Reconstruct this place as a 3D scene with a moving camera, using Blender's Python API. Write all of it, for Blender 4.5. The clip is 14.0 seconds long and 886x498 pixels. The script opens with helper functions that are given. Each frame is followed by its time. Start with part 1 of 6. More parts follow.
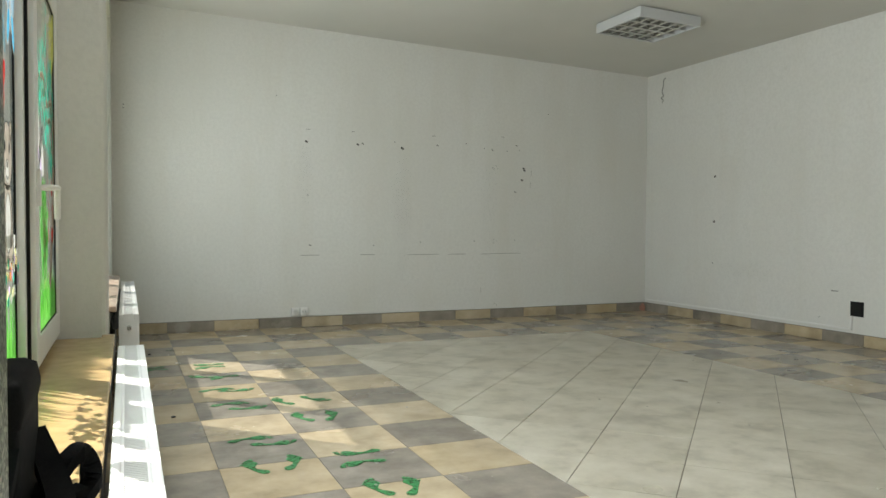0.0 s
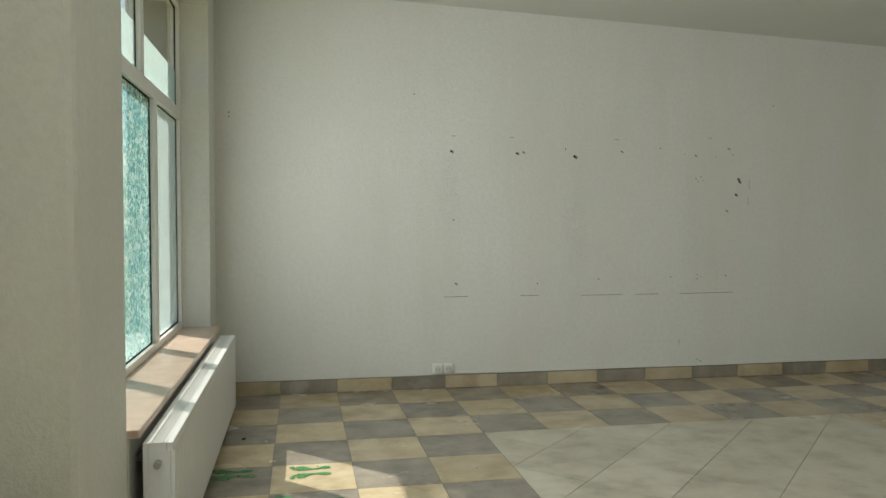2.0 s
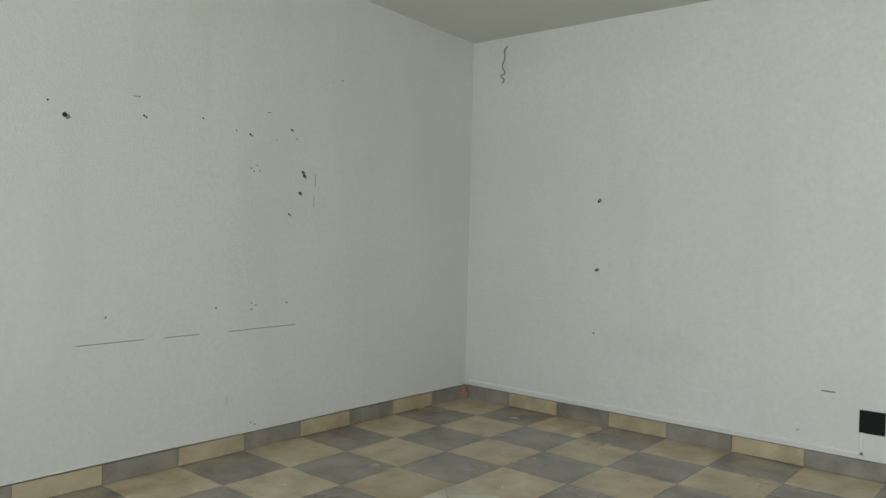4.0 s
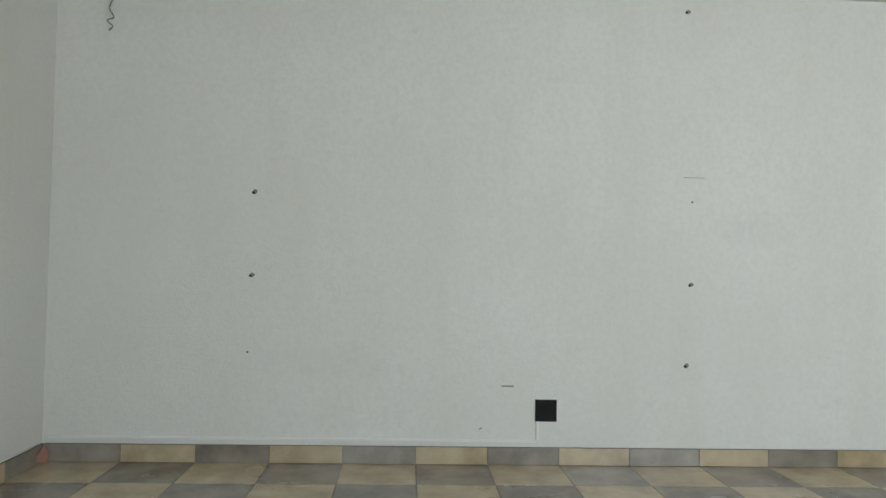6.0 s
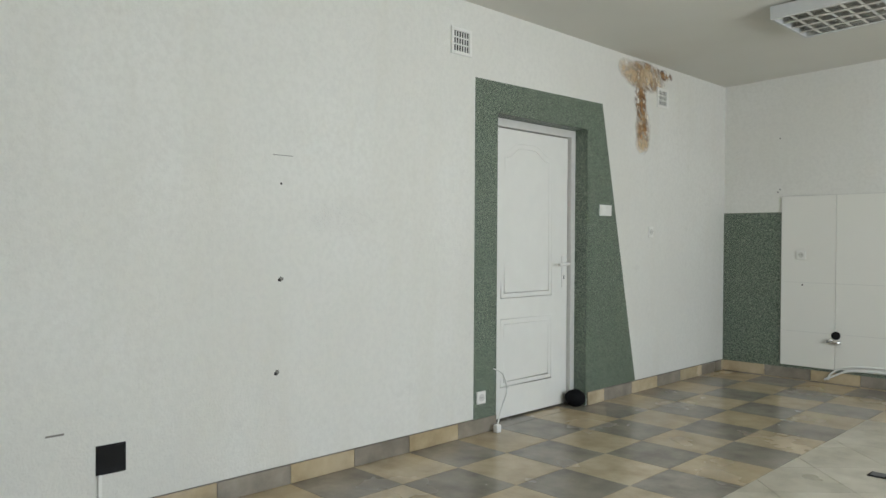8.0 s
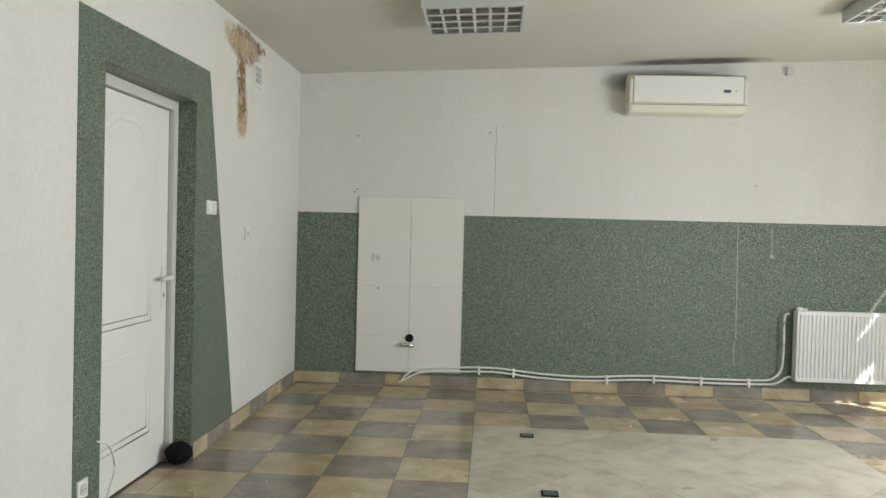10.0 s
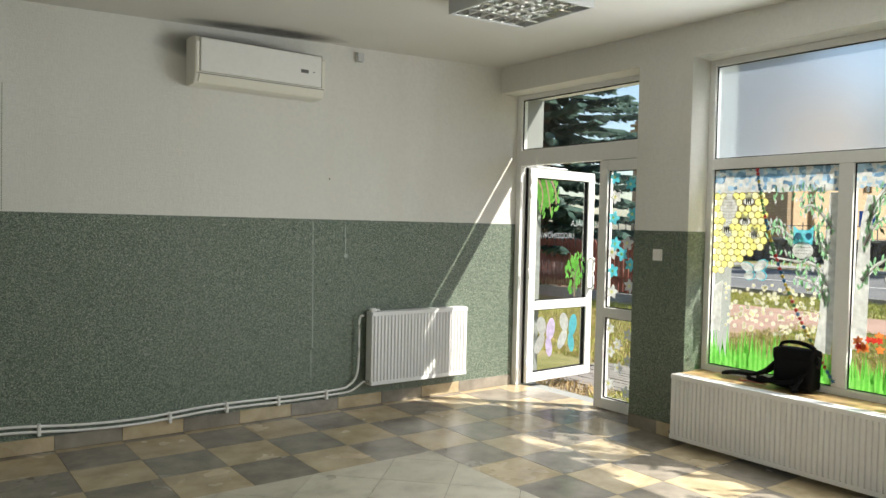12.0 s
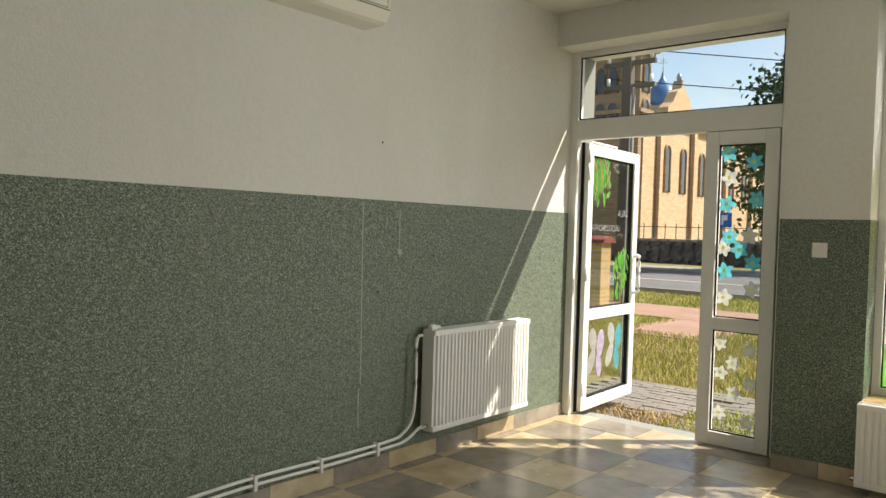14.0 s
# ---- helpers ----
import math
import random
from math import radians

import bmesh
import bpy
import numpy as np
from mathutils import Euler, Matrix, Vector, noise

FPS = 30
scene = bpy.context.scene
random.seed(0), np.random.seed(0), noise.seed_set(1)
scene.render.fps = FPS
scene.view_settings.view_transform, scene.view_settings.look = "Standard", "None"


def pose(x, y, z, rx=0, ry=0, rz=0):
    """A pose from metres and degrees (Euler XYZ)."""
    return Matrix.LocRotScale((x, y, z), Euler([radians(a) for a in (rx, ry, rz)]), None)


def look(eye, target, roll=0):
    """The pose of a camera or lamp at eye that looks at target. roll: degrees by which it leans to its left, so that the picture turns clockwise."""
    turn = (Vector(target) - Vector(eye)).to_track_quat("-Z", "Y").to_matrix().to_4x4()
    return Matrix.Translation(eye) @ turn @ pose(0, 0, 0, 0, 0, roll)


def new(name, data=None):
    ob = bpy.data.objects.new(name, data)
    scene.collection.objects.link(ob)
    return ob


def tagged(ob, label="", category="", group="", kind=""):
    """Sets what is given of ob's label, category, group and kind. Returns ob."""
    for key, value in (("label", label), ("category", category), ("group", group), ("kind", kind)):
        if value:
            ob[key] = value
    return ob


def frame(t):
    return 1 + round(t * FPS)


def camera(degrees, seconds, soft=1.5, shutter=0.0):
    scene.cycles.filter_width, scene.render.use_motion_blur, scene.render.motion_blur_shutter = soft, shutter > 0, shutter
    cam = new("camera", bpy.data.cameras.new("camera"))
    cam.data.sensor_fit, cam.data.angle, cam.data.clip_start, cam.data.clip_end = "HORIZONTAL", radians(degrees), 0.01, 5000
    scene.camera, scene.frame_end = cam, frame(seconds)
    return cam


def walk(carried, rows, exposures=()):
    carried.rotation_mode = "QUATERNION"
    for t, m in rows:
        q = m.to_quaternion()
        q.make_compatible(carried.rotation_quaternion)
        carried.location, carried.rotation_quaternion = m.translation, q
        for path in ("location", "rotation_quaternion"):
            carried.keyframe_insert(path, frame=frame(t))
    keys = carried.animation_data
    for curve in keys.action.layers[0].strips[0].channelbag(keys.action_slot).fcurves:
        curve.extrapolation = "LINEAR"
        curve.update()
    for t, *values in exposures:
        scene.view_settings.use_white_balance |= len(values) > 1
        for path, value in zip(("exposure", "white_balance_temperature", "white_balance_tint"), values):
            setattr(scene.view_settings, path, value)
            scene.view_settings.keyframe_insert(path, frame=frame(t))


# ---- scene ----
cam = camera(61.1, 14.0)
PATH = [
    (0, (0.083, 1.566, 0.985), (0.861, 3.407, 0.922), 0.3),
    (0.5, (0.248, 1.898, 1.073), (0.79, 3.822, 1.013), 0.2),
    (1, (0.426, 2.246, 1.193), (0.824, 4.205, 1.133), 0.0),
    (1.5, (0.487, 2.694, 1.261), (0.826, 4.663, 1.187), 0.1),
    (2, (0.569, 3.192, 1.249), (0.941, 5.156, 1.179), 0.1),
    (2.5, (0.718, 3.698, 1.318), (1.239, 5.627, 1.224), 0.5),
    (3, (0.808, 4.219, 1.294), (1.655, 6.029, 1.224), 0.7),
    (3.5, (0.979, 4.702, 1.285), (2.2, 6.284, 1.221), 1.2),
    (3.7, (1.052, 4.881, 1.281), (2.406, 6.351, 1.223), 1.3),
    (5.8, (1.406, 6.664, 1.085), (3.405, 6.713, 1.141), 1.4),
    (6, (1.446, 6.779, 1.095), (3.442, 6.677, 1.148), 1.2),
    (6.5, (1.584, 7.036, 1.161), (3.521, 6.538, 1.198), 0.7),
    (6.8, (1.665, 7.17, 1.2), (3.531, 6.451, 1.23), 0.6),
    (7, (1.728, 7.234, 1.207), (3.534, 6.376, 1.228), 0.5),
    (7.2, (1.86, 7.293, 1.201), (3.597, 6.301, 1.214), 0.3),
    (9.3, (3.468, 6.898, 1.346), (4.16, 5.022, 1.299), 1.5),
    (9.5, (3.617, 6.859, 1.356), (4.155, 4.933, 1.312), 1.5),
    (10, (3.982, 6.697, 1.356), (4.107, 4.702, 1.311), 1.5),
    (10.4, (4.236, 6.557, 1.36), (4.021, 4.569, 1.328), 1.5),
    (10.5, (4.28, 6.521, 1.372), (3.984, 4.543, 1.34), 1.3),
    (11, (4.422, 6.264, 1.41), (3.744, 4.383, 1.368), 1.3),
    (11.5, (4.471, 5.825, 1.423), (3.493, 4.082, 1.374), 1.3),
    (12, (4.511, 5.382, 1.482), (3.32, 3.776, 1.418), 1.3),
    (12.5, (4.529, 4.893, 1.423), (3.193, 3.406, 1.357), 1.4),
    (13, (4.536, 4.309, 1.423), (3.105, 2.914, 1.356), 1.5),
    (13.5, (4.553, 3.781, 1.441), (3.072, 2.438, 1.377), 1.5),
    (14, (4.633, 3.095, 1.352), (3.119, 1.789, 1.301), 1.7),
]
walk(cam, [(t, look(eye, target, roll)) for t, eye, target, roll in PATH],
     [(0.0, 1.52, 6500, 7), (1.0, 1.38, 6800, 4.5), (2.4, 1.4, 6650, 5), (3.0, 1.5, 6450, 7), (3.5, 1.74, 6300, 7), (6.5, 1.78, 6100, 9), (10.0, 2.0, 6550, 9.5), (11.5, 1.6, 6600, 9), (12.2, 1.4, 6600, 9), (13.0, 1.32, 6850, 8), (14.0, 1.28, 7300, 10)])

# ---- light ----
SUN = Vector((1.0, -1.0, -1.47)).normalized()
world = bpy.data.worlds.new("sky")
scene.world = world
world.use_nodes = True
wn = world.node_tree
sky = wn.nodes.new("ShaderNodeTexSky")
sky.sky_type, sky.sun_disc = "NISHITA", False
sky.sun_elevation = math.asin(-SUN.z)
sky.sun_rotation = math.atan2(-SUN.x, -SUN.y)
sky.air_density, sky.dust_density = 1.0, 1.2
wn.nodes["Background"].inputs[1].default_value = 0.085
tc, cl, cr, cm = (wn.nodes.new(k) for k in ("ShaderNodeTexCoord", "ShaderNodeTexNoise", "ShaderNodeMapRange", "ShaderNodeMix"))
cl.inputs["Scale"].default_value, cl.inputs["Detail"].default_value = 2.6, 7
cr.inputs["From Min"].default_value, cr.inputs["From Max"].default_value, cr.inputs["To Max"].default_value = 0.46, 0.72, 0.75
cm.data_type = "RGBA"
cm.inputs[7].default_value = (4.6, 4.8, 5.1, 1)
wn.links.new(tc.outputs["Generated"], cl.inputs["Vector"])
wn.links.new(cl.outputs["Fac"], cr.inputs["Value"])
wn.links.new(cr.outputs[0], cm.inputs["Factor"])
wn.links.new(sky.outputs[0], cm.inputs[6])
wn.links.new(cm.outputs[2], wn.nodes["Background"].inputs[0])
sun = new("sun", bpy.data.lights.new("sun", "SUN"))
sun.data.energy, sun.data.angle, sun.data.color = 3.7, radians(0.6), (1.0, 0.95, 0.87)
sun.rotation_euler = SUN.to_track_quat("-Z", "Y").to_euler()
sun.location = (-10, 10, 15)


def sky_portal(name, y0, y1, z0, z1, watts):
    """Sky light through a window opening."""
    d = bpy.data.lights.new(name, "AREA")
    d.shape, d.size, d.size_y, d.energy, d.color = "RECTANGLE", y1 - y0, z1 - z0, watts, (0.93, 0.97, 1.0)
    ob = new(name, d)
    ob.matrix_world = look((0.02, (y0 + y1) / 2, (z0 + z1) / 2), (2.0, (y0 + y1) / 2, (z0 + z1) / 2))
    return ob


sky_portal("sky_light_window_large", 2.5, 4.9, 0.85, 2.3, 32)
sky_portal("sky_light_window_small", 6.1, 7.9, 0.88, 2.3, 7.5)

# ---- materials ----


class Mat:
    """A procedural material under construction."""

    def __init__(self, name, rough=0.6, metal=0.0, spec=0.5):
        self.m = bpy.data.materials.new(name)
        self.m.use_nodes = True
        self.t = self.m.node_tree
        self.b = self.t.nodes["Principled BSDF"]
        self.b.inputs["Roughness"].default_value = rough
        self.b.inputs["Metallic"].default_value = metal
        self.b.inputs["Specular IOR Level"].default_value = spec
        self.co = None

    def node(self, kind, **values):
        n = self.t.nodes.new(kind)
        for k, v in values.items():
            n.inputs[k].default_value = v
        return n

    def link(self, a, b):
        self.t.links.new(a, b)

    def coords(self):
        if self.co is None:
            g = self.t.nodes.new("ShaderNodeNewGeometry")
            self.co = g.outputs["Position"]
        return self.co

    def noise(self, scale, detail=4.0, rough=0.55, stretch=None):
        n = self.node("ShaderNodeTexNoise", Scale=scale, Detail=detail, Roughness=rough)
        src = self.coords()
        if stretch:
            mp = self.node("ShaderNodeMapping")
            mp.inputs["Scale"].default_value = stretch
            self.link(src, mp.inputs["Vector"])
            src = mp.outputs[0]
        self.link(src, n.inputs["Vector"])
        return n.outputs["Fac"]

    def voronoi(self, scale, out="Distance"):
        n = self.node("ShaderNodeTexVoronoi", Scale=scale)
        self.link(self.coords(), n.inputs["Vector"])
        return n.outputs[out]

    def ramp(self, fac, stops):
        r = self.t.nodes.new("ShaderNodeValToRGB")
        e = r.color_ramp.elements
        while len(e) < len(stops):
            e.new(0.5)
        for el, (p, c) in zip(e, stops):
            el.position, el.color = p, (*c, 1) if len(c) == 3 else c
        self.link(fac, r.inputs["Fac"])
        return r.outputs["Color"]

    def grey(self, fac, a, b, lo=0.0, hi=1.0):
        """Map a factor from lo..hi to a..b."""
        n = self.node("ShaderNodeMapRange")
        n.inputs["From Min"].default_value, n.inputs["From Max"].default_value = lo, hi
        n.inputs["To Min"].default_value, n.inputs["To Max"].default_value = a, b
        self.link(fac, n.inputs["Value"])
        return n.outputs["Result"]

    def mix(self, fac, a, b, mode="MIX"):
        n = self.t.nodes.new("ShaderNodeMix")
        n.data_type, n.blend_type = "RGBA", mode
        for v, s in ((fac, n.inputs["Factor"]), (a, n.inputs[6]), (b, n.inputs[7])):
            if isinstance(v, (int, float)):
                s.default_value = v
            elif isinstance(v, tuple):
                s.default_value = (*v, 1)
            else:
                self.link(v, s)
        return n.outputs[2]

    def hue_random(self, col, amount, sat=0.0):
        """Vary the value of a colour from piece to piece."""
        oi = self.t.nodes.new("ShaderNodeObjectInfo")
        h = self.t.nodes.new("ShaderNodeHueSaturation")
        self.link(self.grey(oi.outputs["Random"], 1 - amount, 1 + amount), h.inputs["Value"])
        if sat:
            self.link(self.grey(oi.outputs["Random"], 1 + sat, 1 - sat), h.inputs["Saturation"])
        self.link(col, h.inputs["Color"])
        return h.outputs[0]

    def colour(self, c):
        if isinstance(c, tuple):
            self.b.inputs["Base Color"].default_value = (*c, 1)
        else:
            self.link(c, self.b.inputs["Base Color"])
        return self

    def rough(self, fac):
        self.link(fac, self.b.inputs["Roughness"])
        return self

    def bump(self, fac, strength, distance=0.002):
        n = self.node("ShaderNodeBump", Strength=strength, Distance=distance)
        self.link(fac, n.inputs["Height"])
        self.link(n.outputs[0], self.b.inputs["Normal"])
        return self


def plain(name, c, rough=0.5, metal=0.0, grain=0.06, scale=30, spec=0.5, bump=0.0):
    """A painted or moulded surface with slight unevenness of tone and gloss."""
    m = Mat(name, rough, metal, spec)
    n = m.noise(scale, 5)
    lo = tuple(max(0, v * (1 - grain)) for v in c)
    hi = tuple(min(1, v * (1 + grain)) for v in c)
    m.colour(m.ramp(n, [(0.3, lo), (0.7, hi)]))
    m.rough(m.grey(m.noise(scale * 0.3, 3), rough * 0.85, min(1, rough * 1.15)))
    if bump:
        m.bump(n, bump)
    return m.m


def wall_paint():
    """White emulsion on roughcast plaster, a little yellowed and scuffed."""
    m = Mat("wall_paint", 0.75, spec=0.3)
    base = m.ramp(m.noise(0.8, 4), [(0.3, (0.70, 0.69, 0.645)), (0.7, (0.755, 0.75, 0.715))])
    scuff = m.grey(m.noise(5.5, 8, 0.7), 0, 1, 0.63, 0.8)
    base = m.mix(scuff, base, (0.60, 0.59, 0.55))
    base = m.mix(m.grey(m.noise(34, 5, 0.7), 0, 0.5, 0.42, 0.62), base, (0.655, 0.648, 0.612))
    streak = m.grey(m.noise(3.0, 5, 0.6, (1.0, 1.0, 0.16)), 0, 0.22, 0.5, 0.72)
    base = m.mix(streak, base, (0.60, 0.57, 0.48))
    m.colour(base)
    rough = m.noise(80, 5, 0.6)
    m.bump(rough, 0.7, 0.0045)
    return m.m


def ceiling_paint():
    m = Mat("ceiling_paint", 0.8, spec=0.25)
    m.colour(m.ramp(m.noise(0.7, 5), [(0.25, (0.62, 0.61, 0.56)), (0.75, (0.69, 0.68, 0.635))]))
    m.bump(m.noise(60, 4), 0.2, 0.003)
    return m.m


def mosaic_plaster():
    """Green quartz mosaic plaster: grains of several greens, white and black."""
    m = Mat("green_mosaic_plaster", 0.38)
    v = m.node("ShaderNodeTexVoronoi", Scale=290)
    m.link(m.coords(), v.inputs["Vector"])
    sep = m.t.nodes.new("ShaderNodeSeparateColor")
    m.link(v.outputs["Color"], sep.inputs[0])
    col = m.ramp(sep.outputs[0], [(0.0, (0.008, 0.013, 0.009)), (0.35, (0.074, 0.106, 0.077)), (0.68, (0.172, 0.228, 0.164)),
                                  (0.86, (0.255, 0.31, 0.24)), (0.97, (0.47, 0.49, 0.41))])
    v2 = m.noise(70, 2)
    col = m.mix(m.grey(v2, 0, 0.45, 0.5, 0.75), col, (0.05, 0.075, 0.06))
    col = m.mix(m.grey(m.noise(1.2, 4), 0.0, 0.25, 0.4, 0.7), col, (0.15, 0.17, 0.135))
    m.colour(col)
    m.bump(v.outputs["Distance"], 0.5, 0.003)
    return m.m


def stone_tile(name, dark, mid, light, rough=0.28):
    """Glazed stoneware that imitates slate or sandstone."""
    m = Mat(name, rough)
    cloud = m.noise(5.0, 6, 0.6)
    col = m.ramp(cloud, [(0.3, dark), (0.5, mid), (0.72, light)])
    fine = m.noise(45, 5, 0.6)
    col = m.mix(m.grey(fine, 0.0, 0.15, 0.5, 0.9), col, dark)
    col = m.hue_random(col, 0.07, 0.06)
    dust = m.grey(m.noise(1.6, 4, 0.5), 0.0, 0.3, 0.45, 0.8)
    col = m.mix(dust, col, (0.40, 0.37, 0.32))
    m.colour(col)
    m.rough(m.grey(m.noise(2.2, 4, 0.5), rough * 0.85, rough * 1.5, 0.3, 0.7))
    m.bump(m.noise(9, 4, 0.5), 0.05, 0.002)
    return m.m


def glass_mat(name, tint=(1, 1, 1), rough=0.0):
    m = Mat(name, rough)
    m.t.nodes.remove(m.b)
    tr = m.node("ShaderNodeBsdfTransparent")
    tr.inputs["Color"].default_value = (*tint, 1)
    gl = m.node("ShaderNodeBsdfGlossy", Roughness=0.02)
    lw = m.node("ShaderNodeLayerWeight", Blend=0.5)
    pw = m.node("ShaderNodeMath")
    pw.operation = "POWER"
    pw.inputs[1].default_value = 4.0
    m.link(lw.outputs["Facing"], pw.inputs[0])
    mx = m.t.nodes.new("ShaderNodeMixShader")
    m.link(m.grey(pw.outputs[0], 0.03, 0.8), mx.inputs[0])
    m.link(tr.outputs[0], mx.inputs[1])
    m.link(gl.outputs[0], mx.inputs[2])
    m.link(mx.outputs[0], m.t.nodes["Material Output"].inputs[0])
    return m.m


def film_mat(name, tint, clear, vary=0.2):
    """Translucent film or paint on glass: part scatters, part lets light pass straight."""
    m = Mat(name)
    m.t.nodes.remove(m.b)
    out = m.t.nodes["Material Output"]
    dif = m.node("ShaderNodeBsdfDiffuse")
    tl = m.node("ShaderNodeBsdfTranslucent")
    n = m.noise(28, 5)
    col = m.ramp(n, [(0.3, tuple(v * (1 - vary) for v in tint)), (0.7, tuple(min(1, v * (1 + vary / 2)) for v in tint))])
    m.link(col, dif.inputs[0])
    m.link(col, tl.inputs[0])
    a = m.t.nodes.new("ShaderNodeMixShader")
    a.inputs[0].default_value = 0.7
    m.link(dif.outputs[0], a.inputs[1])
    m.link(tl.outputs[0], a.inputs[2])
    tr = m.node("ShaderNodeBsdfTransparent")
    b = m.t.nodes.new("ShaderNodeMixShader")
    b.inputs[0].default_value = clear
    m.link(a.outputs[0], b.inputs[1])
    m.link(tr.outputs[0], b.inputs[2])
    m.link(b.outputs[0], out.inputs[0])
    return m.m


def frosted(name, tint):
    """Milky film: scatters some light and blurs what lies behind."""
    m = Mat(name)
    m.t.nodes.remove(m.b)
    tl = m.node("ShaderNodeBsdfTranslucent")
    rf = m.node("ShaderNodeBsdfRefraction", Roughness=0.30, IOR=1.3)
    tl.inputs[0].default_value, rf.inputs[0].default_value = (*tint, 1), (0.93, 0.95, 0.97, 1)
    mx = m.t.nodes.new("ShaderNodeMixShader")
    m.link(m.grey(m.noise(1.5, 3), 0.7, 0.86), mx.inputs[0])
    m.link(tl.outputs[0], mx.inputs[1])
    m.link(rf.outputs[0], mx.inputs[2])
    m.link(mx.outputs[0], m.t.nodes["Material Output"].inputs[0])
    return m.m


WALL = wall_paint()
CEIL = ceiling_paint()
GREEN = mosaic_plaster()
T_DARK = stone_tile("slate_grey_tile", (0.165, 0.144, 0.117), (0.247, 0.217, 0.178), (0.335, 0.297, 0.245), 0.2)
T_OCHRE = stone_tile("sand_ochre_tile", (0.34, 0.268, 0.16), (0.475, 0.38, 0.242), (0.58, 0.475, 0.32), 0.2)
T_CREAM = stone_tile("cream_marbled_tile", (0.36, 0.33, 0.255), (0.52, 0.48, 0.385), (0.61, 0.57, 0.475), 0.32)
GROUT = plain("grout", (0.16, 0.145, 0.12), 0.9, grain=0.2, scale=60)
PVC = plain("white_pvc", (0.80, 0.80, 0.78), 0.3, grain=0.02)
ENAMEL = plain("white_radiator_enamel", (0.80, 0.80, 0.79), 0.3, grain=0.02)
DOORWHITE = plain("white_door_lacquer", (0.78, 0.775, 0.74), 0.38, grain=0.02, scale=8)
FRAMEGREY = plain("pale_grey_door_frame", (0.62, 0.61, 0.58), 0.4, grain=0.04)
PLASTIC = plain("white_plastic", (0.78, 0.77, 0.74), 0.35, grain=0.02)
CREAMPLASTIC = plain("yellowed_white_plastic", (0.76, 0.74, 0.65), 0.32, grain=0.02)
BLACK = plain("black_plastic", (0.010, 0.010, 0.011), 0.6, grain=0.2, spec=0.2)
FABRIC = plain("black_nylon", (0.007, 0.007, 0.008), 0.85, grain=0.3, scale=300, bump=0.4, spec=0.15)
RUBBER = plain("black_gasket", (0.014, 0.014, 0.014), 0.7, spec=0.15)
METAL = plain("chrome", (0.7, 0.7, 0.7), 0.2, 1.0, grain=0.03)
ALU = plain("bright_aluminium", (0.80, 0.80, 0.78), 0.22, 1.0, grain=0.03)
LAMPSTEEL = plain("pale_grey_lamp_steel", (0.55, 0.56, 0.56), 0.45, grain=0.02)
SILL = plain("ochre_stone_sill", (0.50, 0.35, 0.17), 0.25, grain=0.16, scale=14)
SILLPINK = plain("pinkish_stone_sill", (0.62, 0.47, 0.38), 0.3, grain=0.10, scale=14)
PIPEWHITE = plain("white_painted_pipe", (0.78, 0.78, 0.75), 0.35, grain=0.03)
BOARD = plain("white_melamine_board", (0.77, 0.76, 0.71), 0.32, grain=0.002, scale=4)
GLASS = glass_mat("clear_glass", (0.96, 0.98, 0.97))
FROST = frosted("frosted_film", (0.52, 0.60, 0.70))
SHUTTER = plain("grey_rubber_pipe_lagging", (0.11, 0.11, 0.11), 0.6, grain=0.2)
HOLE = plain("dark_drill_hole", (0.02, 0.018, 0.016), 0.9)
SCRATCH = plain("grey_scratch", (0.22, 0.21, 0.19), 0.9, grain=0.3, scale=200)
STREAK = plain("white_filler_streak", (0.36, 0.40, 0.36), 0.8, grain=0.2, scale=120)

# ---- mesh helpers ----


def box(bm, x0, y0, z0, x1, y1, z1, bevel=0.0, mat=0):
    """Add a box to bm, with bevelled edges if asked."""
    vs = [bm.verts.new(p) for p in ((x0, y0, z0), (x1, y0, z0), (x1, y1, z0), (x0, y1, z0),
                                    (x0, y0, z1), (x1, y0, z1), (x1, y1, z1), (x0, y1, z1))]
    fs = [bm.faces.new([vs[i] for i in q]) for q in ((0, 3, 2, 1), (4, 5, 6, 7), (0, 1, 5, 4), (1, 2, 6, 5), (2, 3, 7, 6), (3, 0, 4, 7))]
    for f in fs:
        f.material_index = mat
    if bevel:
        es = {e for f in fs for e in f.edges}
        r = bmesh.ops.bevel(bm, geom=list(es), offset=bevel, segments=2, affect="EDGES", profile=0.6)
        for f in r["faces"]:
            f.material_index = mat
    return bm


def boxes(*dims, bevel=0.0):
    bm = bmesh.new()
    for d in dims:
        box(bm, *d, bevel=bevel)
    return bm


def prism(bm, outline, a, b, axis="x"):
    """Extrude a polygon of (u, v) points from a to b along an axis (x: u=y v=z; y: u=x v=z; z: u=x v=y)."""
    def at(u, v, w):
        return {"x": (w, u, v), "y": (u, w, v), "z": (u, v, w)}[axis]
    lo = [bm.verts.new(at(u, v, a)) for u, v in outline]
    hi = [bm.verts.new(at(u, v, b)) for u, v in outline]
    bm.faces.new(lo)
    bm.faces.new(hi)
    n = len(outline)
    for i in range(n):
        bm.faces.new((lo[i], lo[(i + 1) % n], hi[(i + 1) % n], hi[i]))
    bmesh.ops.recalc_face_normals(bm, faces=bm.faces[:])
    return bm


